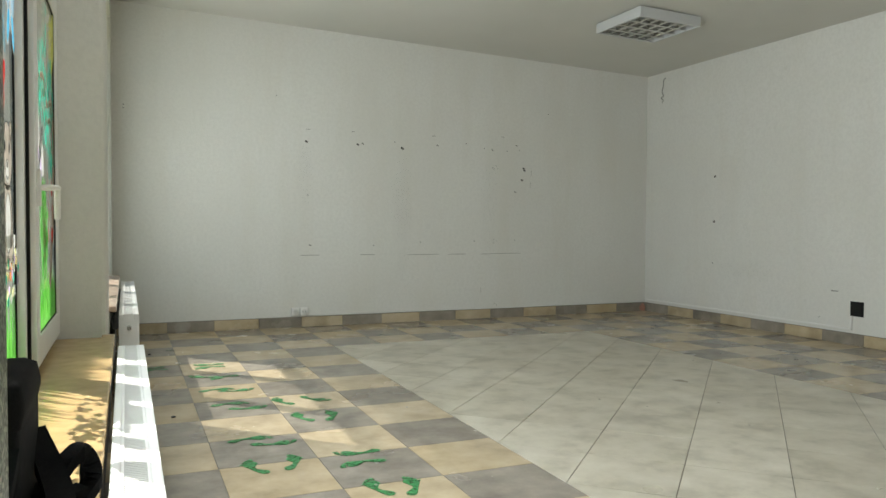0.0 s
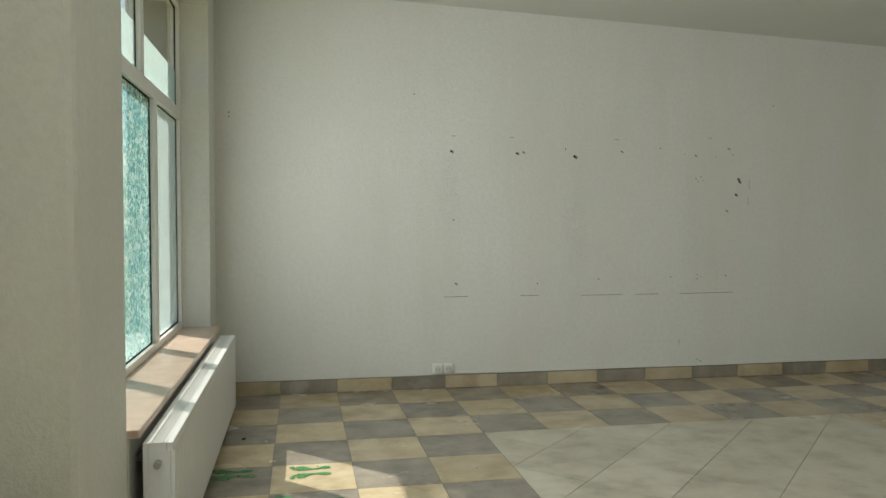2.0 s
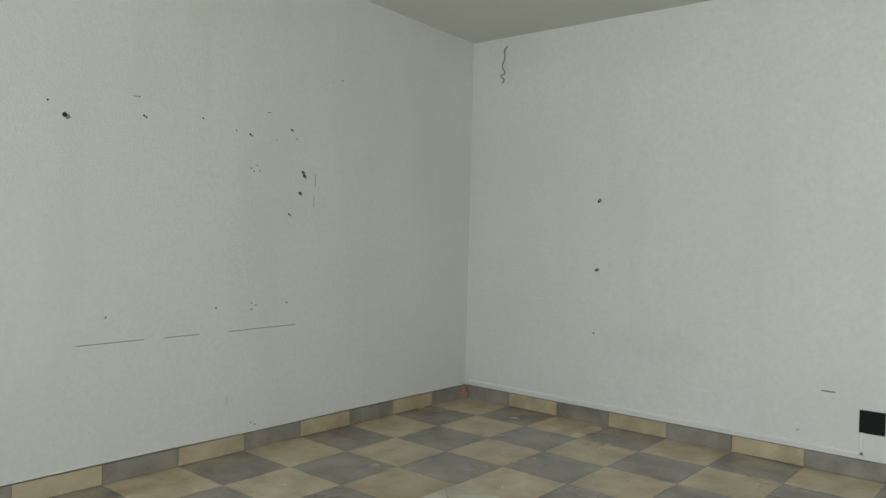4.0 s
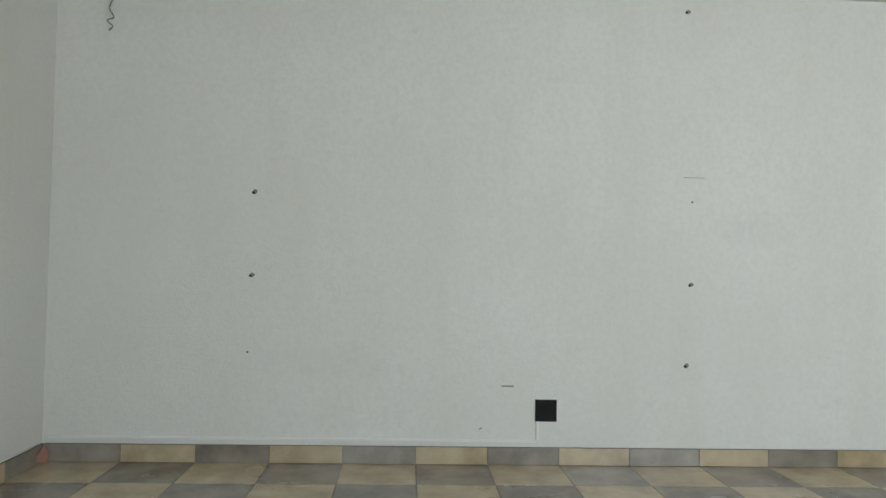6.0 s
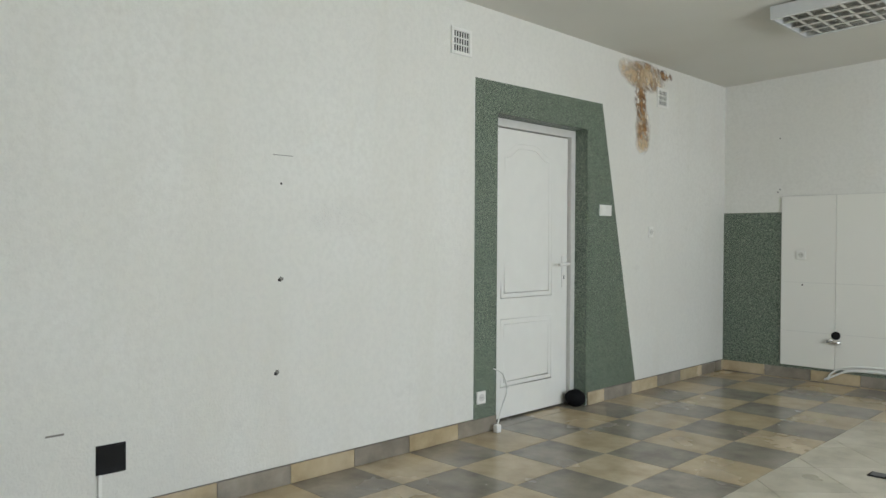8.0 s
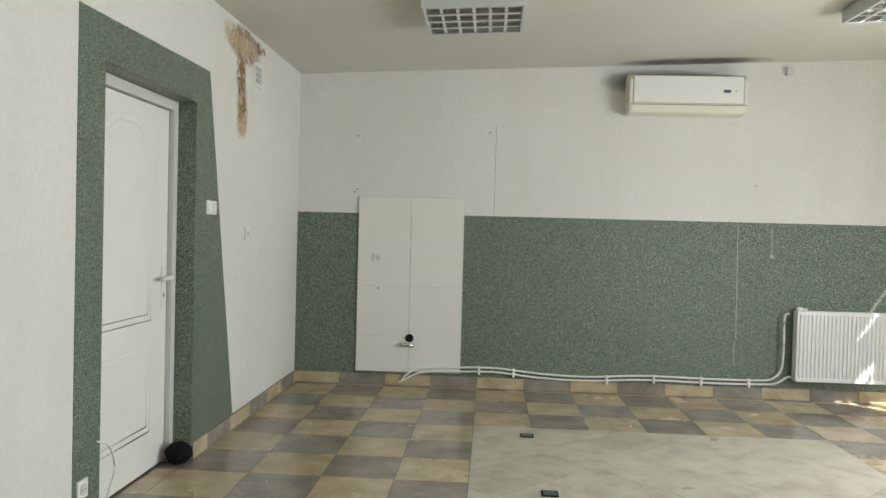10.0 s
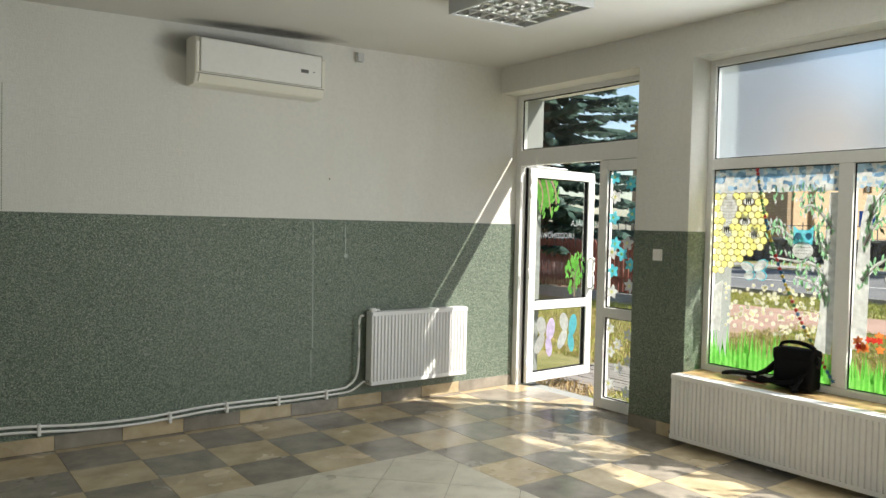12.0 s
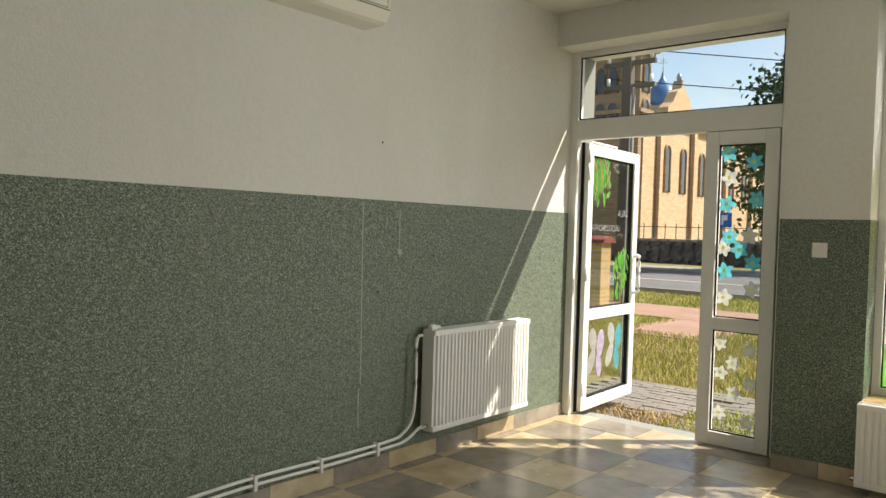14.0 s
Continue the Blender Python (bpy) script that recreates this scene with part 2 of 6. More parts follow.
def tube(bm, pts, r, sides=10):
    """A round tube along a polyline."""
    pts = [Vector(p) for p in pts]
    rings = []
    for i, p in enumerate(pts):
        d = (pts[min(i + 1, len(pts) - 1)] - pts[max(i - 1, 0)]).normalized()
        q = d.to_track_quat("Z", "Y")
        rr = r[i] if isinstance(r, (list, tuple)) else r
        rings.append([bm.verts.new(p + q @ Vector((rr * math.cos(2 * math.pi * k / sides), rr * math.sin(2 * math.pi * k / sides), 0))) for k in range(sides)])
    for a, b in zip(rings, rings[1:]):
        for k in range(sides):
            f = bm.faces.new((a[k], a[(k + 1) % sides], b[(k + 1) % sides], b[k]))
            f.smooth = True
    bm.faces.new(rings[0][::-1])
    bm.faces.new(rings[-1])
    return bm


def mesh(name, bm, *mats):
    me = bpy.data.meshes.new(name)
    bmesh.ops.recalc_face_normals(bm, faces=bm.faces[:])
    bm.to_mesh(me)
    bm.free()
    for m in mats:
        me.materials.append(m)
    return me


def part(name, bm, material, parent, label="", m=None):
    """Link bm as one mesh object under a thing or a part."""
    ob = new(name, mesh(name, bm, *(material if isinstance(material, (list, tuple)) else (material,))))
    ob.parent = parent
    if m is not None:
        ob.matrix_basis = m
    if label:
        tagged(ob, label)
    return ob


def thing(name, label, category, m=None, bm=None, material=None, group="", kind=""):
    """A top-level thing: a mesh if bm is given, else an Empty at its base."""
    ob = new(name, mesh(name, bm, *(material if isinstance(material, (list, tuple)) else (material,))) if bm else None)
    if m is not None:
        ob.matrix_basis = m
    return tagged(ob, label, category, group, kind)


def smooth_path(pts, n=6):
    """Catmull-Rom points through pts."""
    P = [Vector(p) for p in pts]
    P = [P[0]] + P + [P[-1]]
    out = []
    for i in range(1, len(P) - 2):
        for k in range(n):
            t = k / n
            a, b, c, d = P[i - 1], P[i], P[i + 1], P[i + 2]
            out.append(0.5 * ((2 * b) + (c - a) * t + (2 * a - 5 * b + 4 * c - d) * t * t + (3 * b - a - 3 * c + d) * t ** 3))
    out.append(P[-2])
    return out


# ---- the room ----
EX, NY, S0, S1 = 5.685, 8.735, 0.135, 0.155
MS = pose(0, S0, 0, 0, 0, math.degrees(math.atan2(S1 - S0, EX)))


def ceil_z(x):
    return 2.925 - 0.0365 * x


def south(x, d, z):
    """A point d metres in front of the south wall."""
    return MS @ Vector((x, d, z))


GREEN_TOP = 1.505

# west wall with door and window openings
bm = bmesh.new()
TOP = 3.05
box(bm, -0.30, -0.4, 2.69, 0, 5.8, TOP)
prism(bm, [(-0.30, 5.8), (0.0, 5.8), (-0.028, 8.4), (-0.028, NY + 0.4), (-0.30, NY + 0.4)], 2.69, TOP, "z")
for y0, y1, z0 in ((-0.4, 2.175, 2.69), (2.175, 5.17, 3.04), (5.17, NY + 0.4, 2.69)):
    box(bm, -0.54, y0, z0, -0.30, y1, TOP)
for y0, y1 in ((-0.4, 0.12), (1.71, 2.175)):
    box(bm, -0.54, y0, -0.1, 0, y1, 2.69)
# the pier between the windows has a splayed, softly rounded south reveal
prism(bm, [(-0.54, 5.17), (-0.20, 5.17), (-0.02, 5.262), (-0.006, 5.273), (0.0, 5.29), (0.0, 5.80), (-0.006, 5.815), (-0.02, 5.825), (-0.54, 5.83)], -0.1, 2.69, "z")
box(bm, -0.54, 8.40, -0.1, -0.028, NY + 0.4, 2.69)
box(bm, -0.54, 2.175, -0.1, 0, 5.17, 0.455)
prism(bm, [(-0.20, 5.17), (0.0, 5.17), (0.0, 5.272), (-0.02, 5.262)], -0.1, 0.455, "z")
box(bm, -0.54, 5.83, -0.1, 0, 8.40, 0.52)
wall_west = thing("wall_west", "white painted plaster wall with door and windows", "wall", bm=bm, material=WALL, kind="structure")
wall_north = thing("wall_north", "white painted plaster wall with drill holes and scratches", "wall",
                   bm=boxes((-0.54, NY, -0.1, EX + 0.3, NY + 0.3, TOP)), material=WALL, kind="structure")
wall_south = thing("wall_south", "white wall above green mosaic plaster dado", "wall", MS,
                   boxes((-0.54, -0.3, -0.1, EX + 0.3, 0, TOP)), WALL, kind="structure")
D0, D1, DH = 2.475, 3.50, 2.065
bm = boxes((EX, -0.3, -0.1, EX + 0.3, D0, TOP), (EX, D1, -0.1, EX + 0.3, NY + 0.3, TOP), (EX, D0, DH, EX + 0.3, D1, TOP))
wall_east = thing("wall_east", "white painted plaster wall with a doorway", "wall", bm=bm, material=WALL, kind="structure")
thing("wall_behind_door", "plain wall that closes the doorway", "wall", bm=boxes((EX + 0.302, D0 - 0.3, -0.1, EX + 0.4, D1 + 0.3, 2.4)), material=WALL, kind="structure")
bm = bmesh.new()
prism(bm, [(-0.29, ceil_z(-0.29)), (EX + 0.3, ceil_z(EX + 0.3)), (EX + 0.3, 3.2), (-0.29, 3.2)], -0.4, NY + 0.4, "y")
thing("ceiling", "off-white painted sloping ceiling", "ceiling", bm=bm, material=CEIL, kind="structure")

# green mosaic plaster, 4 mm proud of the wall
thing("dado_south", "green quartz mosaic plaster dado", "wall covering", MS, boxes((-0.212, 0, 0.0, EX, 0.004, GREEN_TOP)), GREEN, kind="structure")
for k, d in enumerate(((0.0, 1.71, 0.0, 0.004, 2.175, 1.475), (-0.2, 2.175, 0.49, 0.004, 2.179, 1.475), (-0.21, 1.706, 0.0, 0.004, 1.71, 1.475))):
    thing("dado_west_%d" % (k + 1), "green quartz mosaic plaster on the pier between door and window", "wall covering", bm=boxes(d), material=GREEN, kind="structure")
bm = bmesh.new()
prism(bm, [(3.71, 0.05), (3.71, 2.26), (2.28, 2.28), (1.76, 0.05), (D0, 0.05), (D0, DH), (D1, DH), (D1, 0.05)], EX - 0.004, EX + 0.001, "x")
box(bm, EX - 0.004, D0 - 0.004, 0, EX + 0.14, D0 + 0.004, DH)
box(bm, EX - 0.004, D0, DH - 0.004, EX + 0.14, D1, DH + 0.002)
box(bm, EX - 0.004, D1 - 0.004, 0, EX + 0.14, D1 + 0.002, DH)
thing("door_surround", "green mosaic plaster band round the doorway, slanting outward at one side", "wall covering", bm=bm, material=GREEN, kind="structure")

FACADE = plain("grey_facade_plaster", (0.25, 0.26, 0.25), 0.85, grain=0.12, scale=40, bump=0.3)
thing("outer_reveal", "grey plastered outer reveal beside the entrance door", "wall covering", MS, boxes((-0.54, 0.0, 0.0, -0.30, 0.006, 2.69)), FACADE, kind="structure")
thing("outer_reveal", "grey plastered outer reveal beside the window", "wall covering", bm=boxes((-0.54, 2.175, 0.455, -0.277, 2.181, 3.04)), material=FACADE, kind="structure")
for y, z in ((5.17, 0.455), (8.40, 0.52)):
    thing("outer_reveal", "grey plastered outer reveal beside the window", "wall covering", bm=boxes((-0.54, y - 0.006, z, -0.277, y, 2.69)), material=FACADE, kind="structure")

# ---- white inner door ----
door_1 = thing("door_1", "closed white panelled interior door in the east wall", "door", pose(EX + 0.15, D0, 0), kind="structure")
W = D1 - D0


def inner_door():
    part("door_frame", boxes((-0.05, 0.004, 0, 0.05, 0.055, DH - 0.006), (-0.05, W - 0.055, 0, 0.05, W - 0.006, DH - 0.006),
                             (-0.05, 0.055, DH - 0.06, 0.05, W - 0.055, DH - 0.006), bevel=0.004), FRAMEGREY, door_1, "pale grey steel door frame")
    leaf = part("door_leaf", boxes((-0.02, 0.062, 0.012, 0.02, W - 0.058, DH - 0.065), bevel=0.003), DOORWHITE, door_1)
    # raised mouldings of the upper arched and lower square panel
    y0, y1 = 0.255, W - 0.20

    def frame_of(pts, r=0.0095):
        bm = bmesh.new()
        tube(bm, pts + [pts[0], pts[1]], r, 6)
        return bm
    arch = []
    for i in range(25):
        u = i / 24
        y = y0 + (y1 - y0) * u
        s = min(1.0, max(0.0, (0.5 - abs(u - 0.5) - 0.06) / 0.30))
        arch.append((-0.0135, y, 1.84 + 0.07 * s * s * (3 - 2 * s)))
    up = [(-0.0135, y0, 0.835)] + arch + [(-0.0135, y1, 0.835)]
    part("panel_moulding", frame_of(up), DOORWHITE, leaf)
    inner = [(-0.017, y0 + 0.035 if p[1] < W / 2 else y1 - 0.035, p[2]) if i in (0, len(up) - 1) else (-0.017, y0 + 0.035 + (p[1] - y0) * (y1 - y0 - 0.07) / (y1 - y0), p[2] - 0.035) for i, p in enumerate(up)]
    inner[0], inner[-1] = (-0.017, y0 + 0.035, 0.87), (-0.017, y1 - 0.035, 0.87)
    part("panel_moulding", frame_of(inner, 0.006), DOORWHITE, leaf)
    lo = [(-0.0135, y0, 0.225), (-0.0135, y0, 0.69), (-0.0135, y1, 0.69), (-0.0135, y1, 0.225)]
    part("panel_moulding", frame_of(lo), DOORWHITE, leaf)
    part("panel_moulding", frame_of([(-0.017, y0 + 0.035, 0.26), (-0.017, y0 + 0.035, 0.655), (-0.017, y1 - 0.035, 0.655), (-0.017, y1 - 0.035, 0.26)], 0.006), DOORWHITE, leaf)
    bm = bmesh.new()
    box(bm, -0.029, 0.095, 0.885, -0.02, 0.135, 1.125, 0.004)
    handle = part("door_handle", bm, PLASTIC, leaf, "white lever handle on a long plate")
    bm = bmesh.new()
    tube(bm, smooth_path([(-0.025, 0.115, 1.06), (-0.07, 0.115, 1.06), (-0.078, 0.13, 1.06), (-0.075, 0.235, 1.055)], 5), 0.011, 8)
    part("lever", bm, PLASTIC, handle)
    part("keyhole", boxes((-0.0305, 0.111, 0.945, -0.0285, 0.119, 0.975)), BLACK, handle)


inner_door()

# ---- entrance door in the west wall ----
FX = -0.25      # plane of the entrance frame


def bar_frame(bm, y0, y1, z0, z1, w, x0, x1, bevel=0.004):
    """Four bars round an opening."""
    box(bm, x0, y0, z0, x1, y0 + w, z1, bevel)
    box(bm, x0, y1 - w, z0, x1, y1, z1, bevel)
    box(bm, x0, y0 + w, z1 - w, x1, y1 - w, z1, bevel)
    box(bm, x0, y0 + w, z0, x1, y1 - w, z0 + w, bevel)
    return bm


def pane(name, y0, y1, z0, z1, x, parent, material=None, label=""):
    ob = part(name, boxes((x - 0.006, y0, z0, x + 0.006, y1, z1)), material or GLASS, parent, label)
    ob.visible_shadow = False
    return ob


door_2 = thing("door_2", "white plastic glazed entrance door standing open, with fixed side light and transom", "door", kind="structure")
bm = bmesh.new()
box(bm, FX - 0.035, 0.12, 0, FX + 0.035, 0.195, 2.71, 0.004)
box(bm, FX - 0.035, 1.632, 0.0, FX + 0.035, 1.71, 2.71, 0.004)
box(bm, FX - 0.035, 0.195, 2.65, FX + 0.035, 1.632, 2.71, 0.004)
box(bm, FX - 0.035, 0.195, 2.045, FX + 0.035, 1.632, 2.19, 0.004)
entr = part("door_frame", bm, PVC, door_2)
bm = bmesh.new()
bar_frame(bm, 1.163, 1.626, 0.008, 2.04, 0.085, FX - 0.03, FX + 0.042)
box(bm, FX - 0.03, 1.248, 0.757, FX + 0.042, 1.541, 0.838, 0.004)
part("side_light_frame", bm, PVC, door_2)
part("gasket", boxes((FX - 0.02, 1.626, 0.0, FX + 0.02, 1.632, 2.045), (FX - 0.02, 1.163, 2.04, FX + 0.02, 1.626, 2.045)), RUBBER, door_2)
pane("pane", 0.195, 1.632, 2.19, 2.65, FX, door_2, label="clear transom pane")
pane("pane", 1.248, 1.541, 0.838, 1.955, FX, door_2)
pane("pane", 1.248, 1.541, 0.093, 0.757, FX, door_2)
bm = bmesh.new()
bar_frame(bm, 0.197, 1.630, 2.192, 2.648, 0.008, FX + 0.012, FX + 0.02, 0)
bar_frame(bm, 1.249, 1.540, 0.839, 1.954, 0.008, FX + 0.012, FX + 0.02, 0)
bar_frame(bm, 1.249, 1.540, 0.094, 0.756, 0.008, FX + 0.012, FX + 0.02, 0)
part("gasket", bm, RUBBER, door_2)
LEAF_W = 0.92
OPEN = 93
leaf_2 = new("door_leaf")
leaf_2.parent = door_2
leaf_2.matrix_basis = pose(FX - 0.045, 0.215, 0, 0, 0, OPEN)


def entrance_leaf():
    m = leaf_2
    bm = bmesh.new()
    bar_frame(bm, 0, LEAF_W, 0.02, 2.03, 0.085, -0.035, 0.035)
    box(bm, -0.035, 0.085, 0.70, 0.035, LEAF_W - 0.085, 0.785, 0.004)
    part("leaf_frame", bm, PVC, m)
    pane("pane", 0.085, LEAF_W - 0.085, 0.785, 1.945, 0, m)
    pane("pane", 0.085, LEAF_W - 0.085, 0.105, 0.70, 0, m)
    bm = bmesh.new()
    for z0, z1 in ((0.785, 1.945), (0.105, 0.70)):
        bar_frame(bm, 0.085, LEAF_W - 0.085, z0, z1, 0.008, -0.02, 0.02, 0)
    part("gasket", bm, RUBBER, m)
    bm = bmesh.new()
    bar_frame(bm, -0.012, LEAF_W + 0.012, 0.015, 2.035, 0.012, -0.02, 0.0, 0)
    part("gasket", bm, RUBBER, m)
    bm = bmesh.new()
    yb = LEAF_W - 0.045
    tube(bm, smooth_path([(0.03, yb, 1.18), (0.075, yb, 1.18), (0.08, yb, 1.14), (0.08, yb, 0.92), (0.075, yb, 0.88), (0.03, yb, 0.88)], 5), 0.014, 8)
    part("pull_handle", bm, PVC, m, "white bow handle")
    bm = bmesh.new()
    tube(bm, [(0.01, 0.10, 2.048), (0.01, 0.52, 2.048)], 0.008, 8)
    part("closer_arm", bm, PVC, m, "thin white closer arm along the top")
    for z in (0.14, 1.0, 1.75, 1.88):
        bm = bmesh.new()
        tube(bm, [(0.045, -0.012, z), (0.045, -0.012, z + 0.1)], 0.012, 10)
        part("hinge", bm, PVC, m)


entrance_leaf()
part("threshold", boxes((-0.54, 0.12, -0.09, -0.30, 1.71, -0.03)), FACADE, door_2, "pale worn threshold")
for k, (a, b) in enumerate(((0.125, 0.42), (0.425, 0.82), (0.825, 1.22), (1.225, 1.70))):
    part("tile", boxes((-0.30, a, -0.009, -0.003, b, 0.0)), (T_OCHRE, T_DARK)[k % 2], door_2)

# ---- windows ----
WX = -0.24


def window_unit(name, label, y0, y1, z0, z1, mull, mull_up, transom, opening=None):
    win = thing(name, label, "window", kind="structure")
    bm = bmesh.new()
    bar_frame(bm, y0, y1, z0, z1, 0.045, WX - 0.035, WX + 0.035)
    box(bm, WX - 0.035, y0 + 0.045, transom - 0.037, WX + 0.035, y1 - 0.045, transom + 0.037, 0.004)
    for y in mull:
        box(bm, WX - 0.035, y - 0.045, z0 + 0.045, WX + 0.035, y + 0.045, transom - 0.037, 0.004)
    for y in mull_up:
        box(bm, WX - 0.035, y - 0.04, transom + 0.037, WX + 0.035, y + 0.04, z1 - 0.045, 0.004)
    part("window_frame", bm, PVC, win)
    gk = bmesh.new()
    edges = [y0 + 0.045] + [v for y in mull for v in (y - 0.045, y + 0.045)] + [y1 - 0.045]
    lower = [(a, b, z0 + 0.045, transom - 0.037) for a, b in zip(edges[::2], edges[1::2])]
    edges = [y0 + 0.045] + [v for y in mull_up for v in (y - 0.04, y + 0.04)] + [y1 - 0.045]
    upper = [(a, b, transom + 0.037, z1 - 0.045) for a, b in zip(edges[::2], edges[1::2])]
    for i, (a, b, c, d) in enumerate(lower + upper):
        if opening is not None and i == opening:
            bm = bmesh.new()
            bar_frame(bm, a - 0.045, b + 0.012, c - 0.012, d + 0.012, 0.095, WX + 0.012, WX + 0.062)
            sash = part("sash", bm, PVC, win)
            a, b, c, d = a + 0.046, b - 0.079, c + 0.079, d - 0.079
            bm = bmesh.new()
            box(bm, WX + 0.06, a - 0.05, 1.04, WX + 0.072, a - 0.02, 1.16, 0.003)
            handle = part("window_handle", bm, PVC, sash, "white window handle")
            bm = bmesh.new()
            zc = 1.10
            tube(bm, smooth_path([(WX + 0.07, a - 0.035, zc), (WX + 0.11, a - 0.035, zc), (WX + 0.118, a - 0.01, zc), (WX + 0.112, a + 0.04, zc - 0.01), (WX + 0.11, a + 0.08, zc - 0.10)], 5), 0.010, 8)
            part("lever", bm, PVC, handle)
            bm = bmesh.new()
            bar_frame(bm, a - 0.105, b + 0.096, c - 0.096, d + 0.096, 0.010, WX + 0.02, WX + 0.045, 0)
            part("gasket", bm, RUBBER, sash)
        x = WX + (0.044 if i == opening else 0.0)
        bar_frame(gk, a, b, c, d, 0.007, x + 0.006, x + 0.012, 0)
        pane("pane", a, b, c, d, x, win)
    part("gasket", gk, RUBBER, win)
    return win, lower, upper


window_1, low1, up1 = window_unit("window_1", "wide white plastic window with paintings on the glass", 2.175, 5.17, 0.485, 2.69, (3.145, 4.255), (3.72,), 1.955, opening=2)
window_2, low2, up2 = window_unit("window_2", "white plastic window with turquoise patterned film on the glass", 5.83, 8.40, 0.545, 2.69, (6.675, 7.525), (7.19,), 1.955)
for i, (a, b, c, d) in enumerate(up1):
    p = part("frosted_film", boxes((WX + 0.0075, a, c, WX + 0.009, b, d)), FROST, window_1, "milky frosted film")
sill_1 = part("window_sill", boxes((-0.213, 2.18, 0.457, 0.035, 5.168, 0.487), (-0.02, 5.150, 0.4565, 0.0345, 5.26, 0.4865), bevel=0.006), SILL, window_1, "ochre polished stone sill")
sill_2 = part("window_sill", boxes((-0.213, 5.832, 0.522, 0.035, 8.398, 0.552), bevel=0.006), SILLPINK, window_2, "pinkish stone sill")

# ---- radiators ----


def radiator(name, label, m, length, height, depth=0.10, fins=None, grille=True):
    """A panel radiator: base at m, length along x, front towards y."""
    rad = thing(name, label, "radiator", m, group="radiators")
    n = fins or round(length / 0.0335)
    bm = bmesh.new()
    pitch = (length - 0.03) / n
    prof = [(0.0, depth - 0.012)]
    for i in range(n):
        x = 0.015 + i * pitch
        prof += [(x + pitch * 0.12, depth - 0.012), (x + pitch * 0.26, depth), (x + pitch * 0.74, depth), (x + pitch * 0.88, depth - 0.012)]
    prof += [(length, depth - 0.012), (length, depth - 0.024), (0, depth - 0.024)]
    prism(bm, prof, 0.03, height - 0.03, "z")
    box(bm, 0, depth - 0.024, 0, length, depth - 0.002, 0.032, 0.004)
    box(bm, 0, depth - 0.024, height - 0.032, length, depth - 0.002, height, 0.004)
    part("front_panel", bm, ENAMEL, rad)
    part("back_panel", boxes((0.0, 0.0, 0.0, length, 0.02, height), bevel=0.004), ENAMEL, rad)
    for x in (0.0, length - 0.004):
        part("side_panel", boxes((x, 0.02, 0.0, x + 0.004, depth - 0.024, height)), ENAMEL, rad)
    bm = boxes((0.004, 0.02, height - 0.012, length - 0.004, 0.026, height), (0.004, depth - 0.03, height - 0.012, length - 0.004, depth - 0.024, height))
    k = int(length / 0.012)
    for i in range(k):
        x = 0.006 + i * (length - 0.016) / k
        box(bm, x, 0.026, height - 0.010, x + 0.005, depth - 0.03, height - 0.002)
    part("top_grille", bm, ENAMEL, rad)
    return rad


def valve(rad, x, z, out, d=0.05, big=True):
    bm = bmesh.new()
    tube(bm, [(x, d, z), (x + out * 0.03, d, z)], 0.012, 10)
    if big:
        tube(bm, [(x + out * 0.03, d, z), (x + out * 0.04, d, z), (x + out * 0.08, d, z), (x + out * 0.088, d, z)], [0.014, 0.02, 0.021, 0.015], 14)
    part("valve", bm, PLASTIC if big else METAL, rad)


rad_s = radiator("radiator", "white ribbed panel radiator on the green south wall", MS @ pose(0.43, 0.03, 0.182), 0.97, 0.59, fins=29)
valve(rad_s, 0.88, 0.60, 1, 0.05, True)
valve(rad_s, 0.97, 0.03, 1, 0.05, False)
rad_a = radiator("radiator", "long white panel radiator under the painted window", pose(0.05, 4.88, 0.04, 0, 0, -90), 2.70, 0.448)
rad_b = radiator("radiator", "white panel radiator under the patterned window", pose(0.045, 8.26, 0.04, 0, 0, -90), 2.44, 0.47)
valve(rad_a, 0.0, 0.41, -1)
valve(rad_a, 2.70, 0.03, 1, 0.05, False)
valve(rad_b, 0.0, 0.43, -1)
valve(rad_b, 2.44, 0.40, 1, 0.05, False)

# ---- heating pipes along the south wall ----


def heating_pipes():
    pipes = thing("heating_pipes", "two white painted heating pipes along the foot of the wall", "pipe", MS)
    for k, dz in enumerate((0.0, 0.035)):
        pts = [(4.76 - 0.03 * k, 0.03, 0.02), (4.70, 0.03, 0.05 + dz), (4.55, 0.03, 0.115 + dz), (4.2, 0.03, 0.135 + dz), (3.9, 0.03, 0.14 + dz), (3.5, 0.03, 0.105 + dz),
               (3.1, 0.03, 0.095 + dz), (2.6, 0.03, 0.12 + dz), (2.0, 0.03, 0.115 + dz), (1.6, 0.03, 0.12 + dz)]
        pts += [(1.48, 0.04, 0.135), (1.40, 0.06, 0.19), (1.375, 0.07, 0.20)] if k == 0 else [(1.50, 0.035, 0.18), (1.44, 0.05, 0.26), (1.43, 0.06, 0.45), (1.43, 0.06, 0.70), (1.40, 0.08, 0.735)]
        bm = bmesh.new()
        pts = [(4.3 + (x - 4.3) * 0.982, d, z + 0.01) for x, d, z in pts]
        tube(bm, smooth_path(pts, 6), 0.009, 8)
        part("pipe", bm, PIPEWHITE, pipes)
    for x, z in ((4.05, 0.14), (3.75, 0.13), (2.95, 0.10), (2.55, 0.12), (2.15, 0.118), (1.75, 0.118)):
        part("pipe_clip", boxes((x - 0.01, 0.003, z - 0.018, x + 0.01, 0.045, z + 0.055), bevel=0.004), PIPEWHITE, pipes)


heating_pipes()

# ---- air conditioner ----


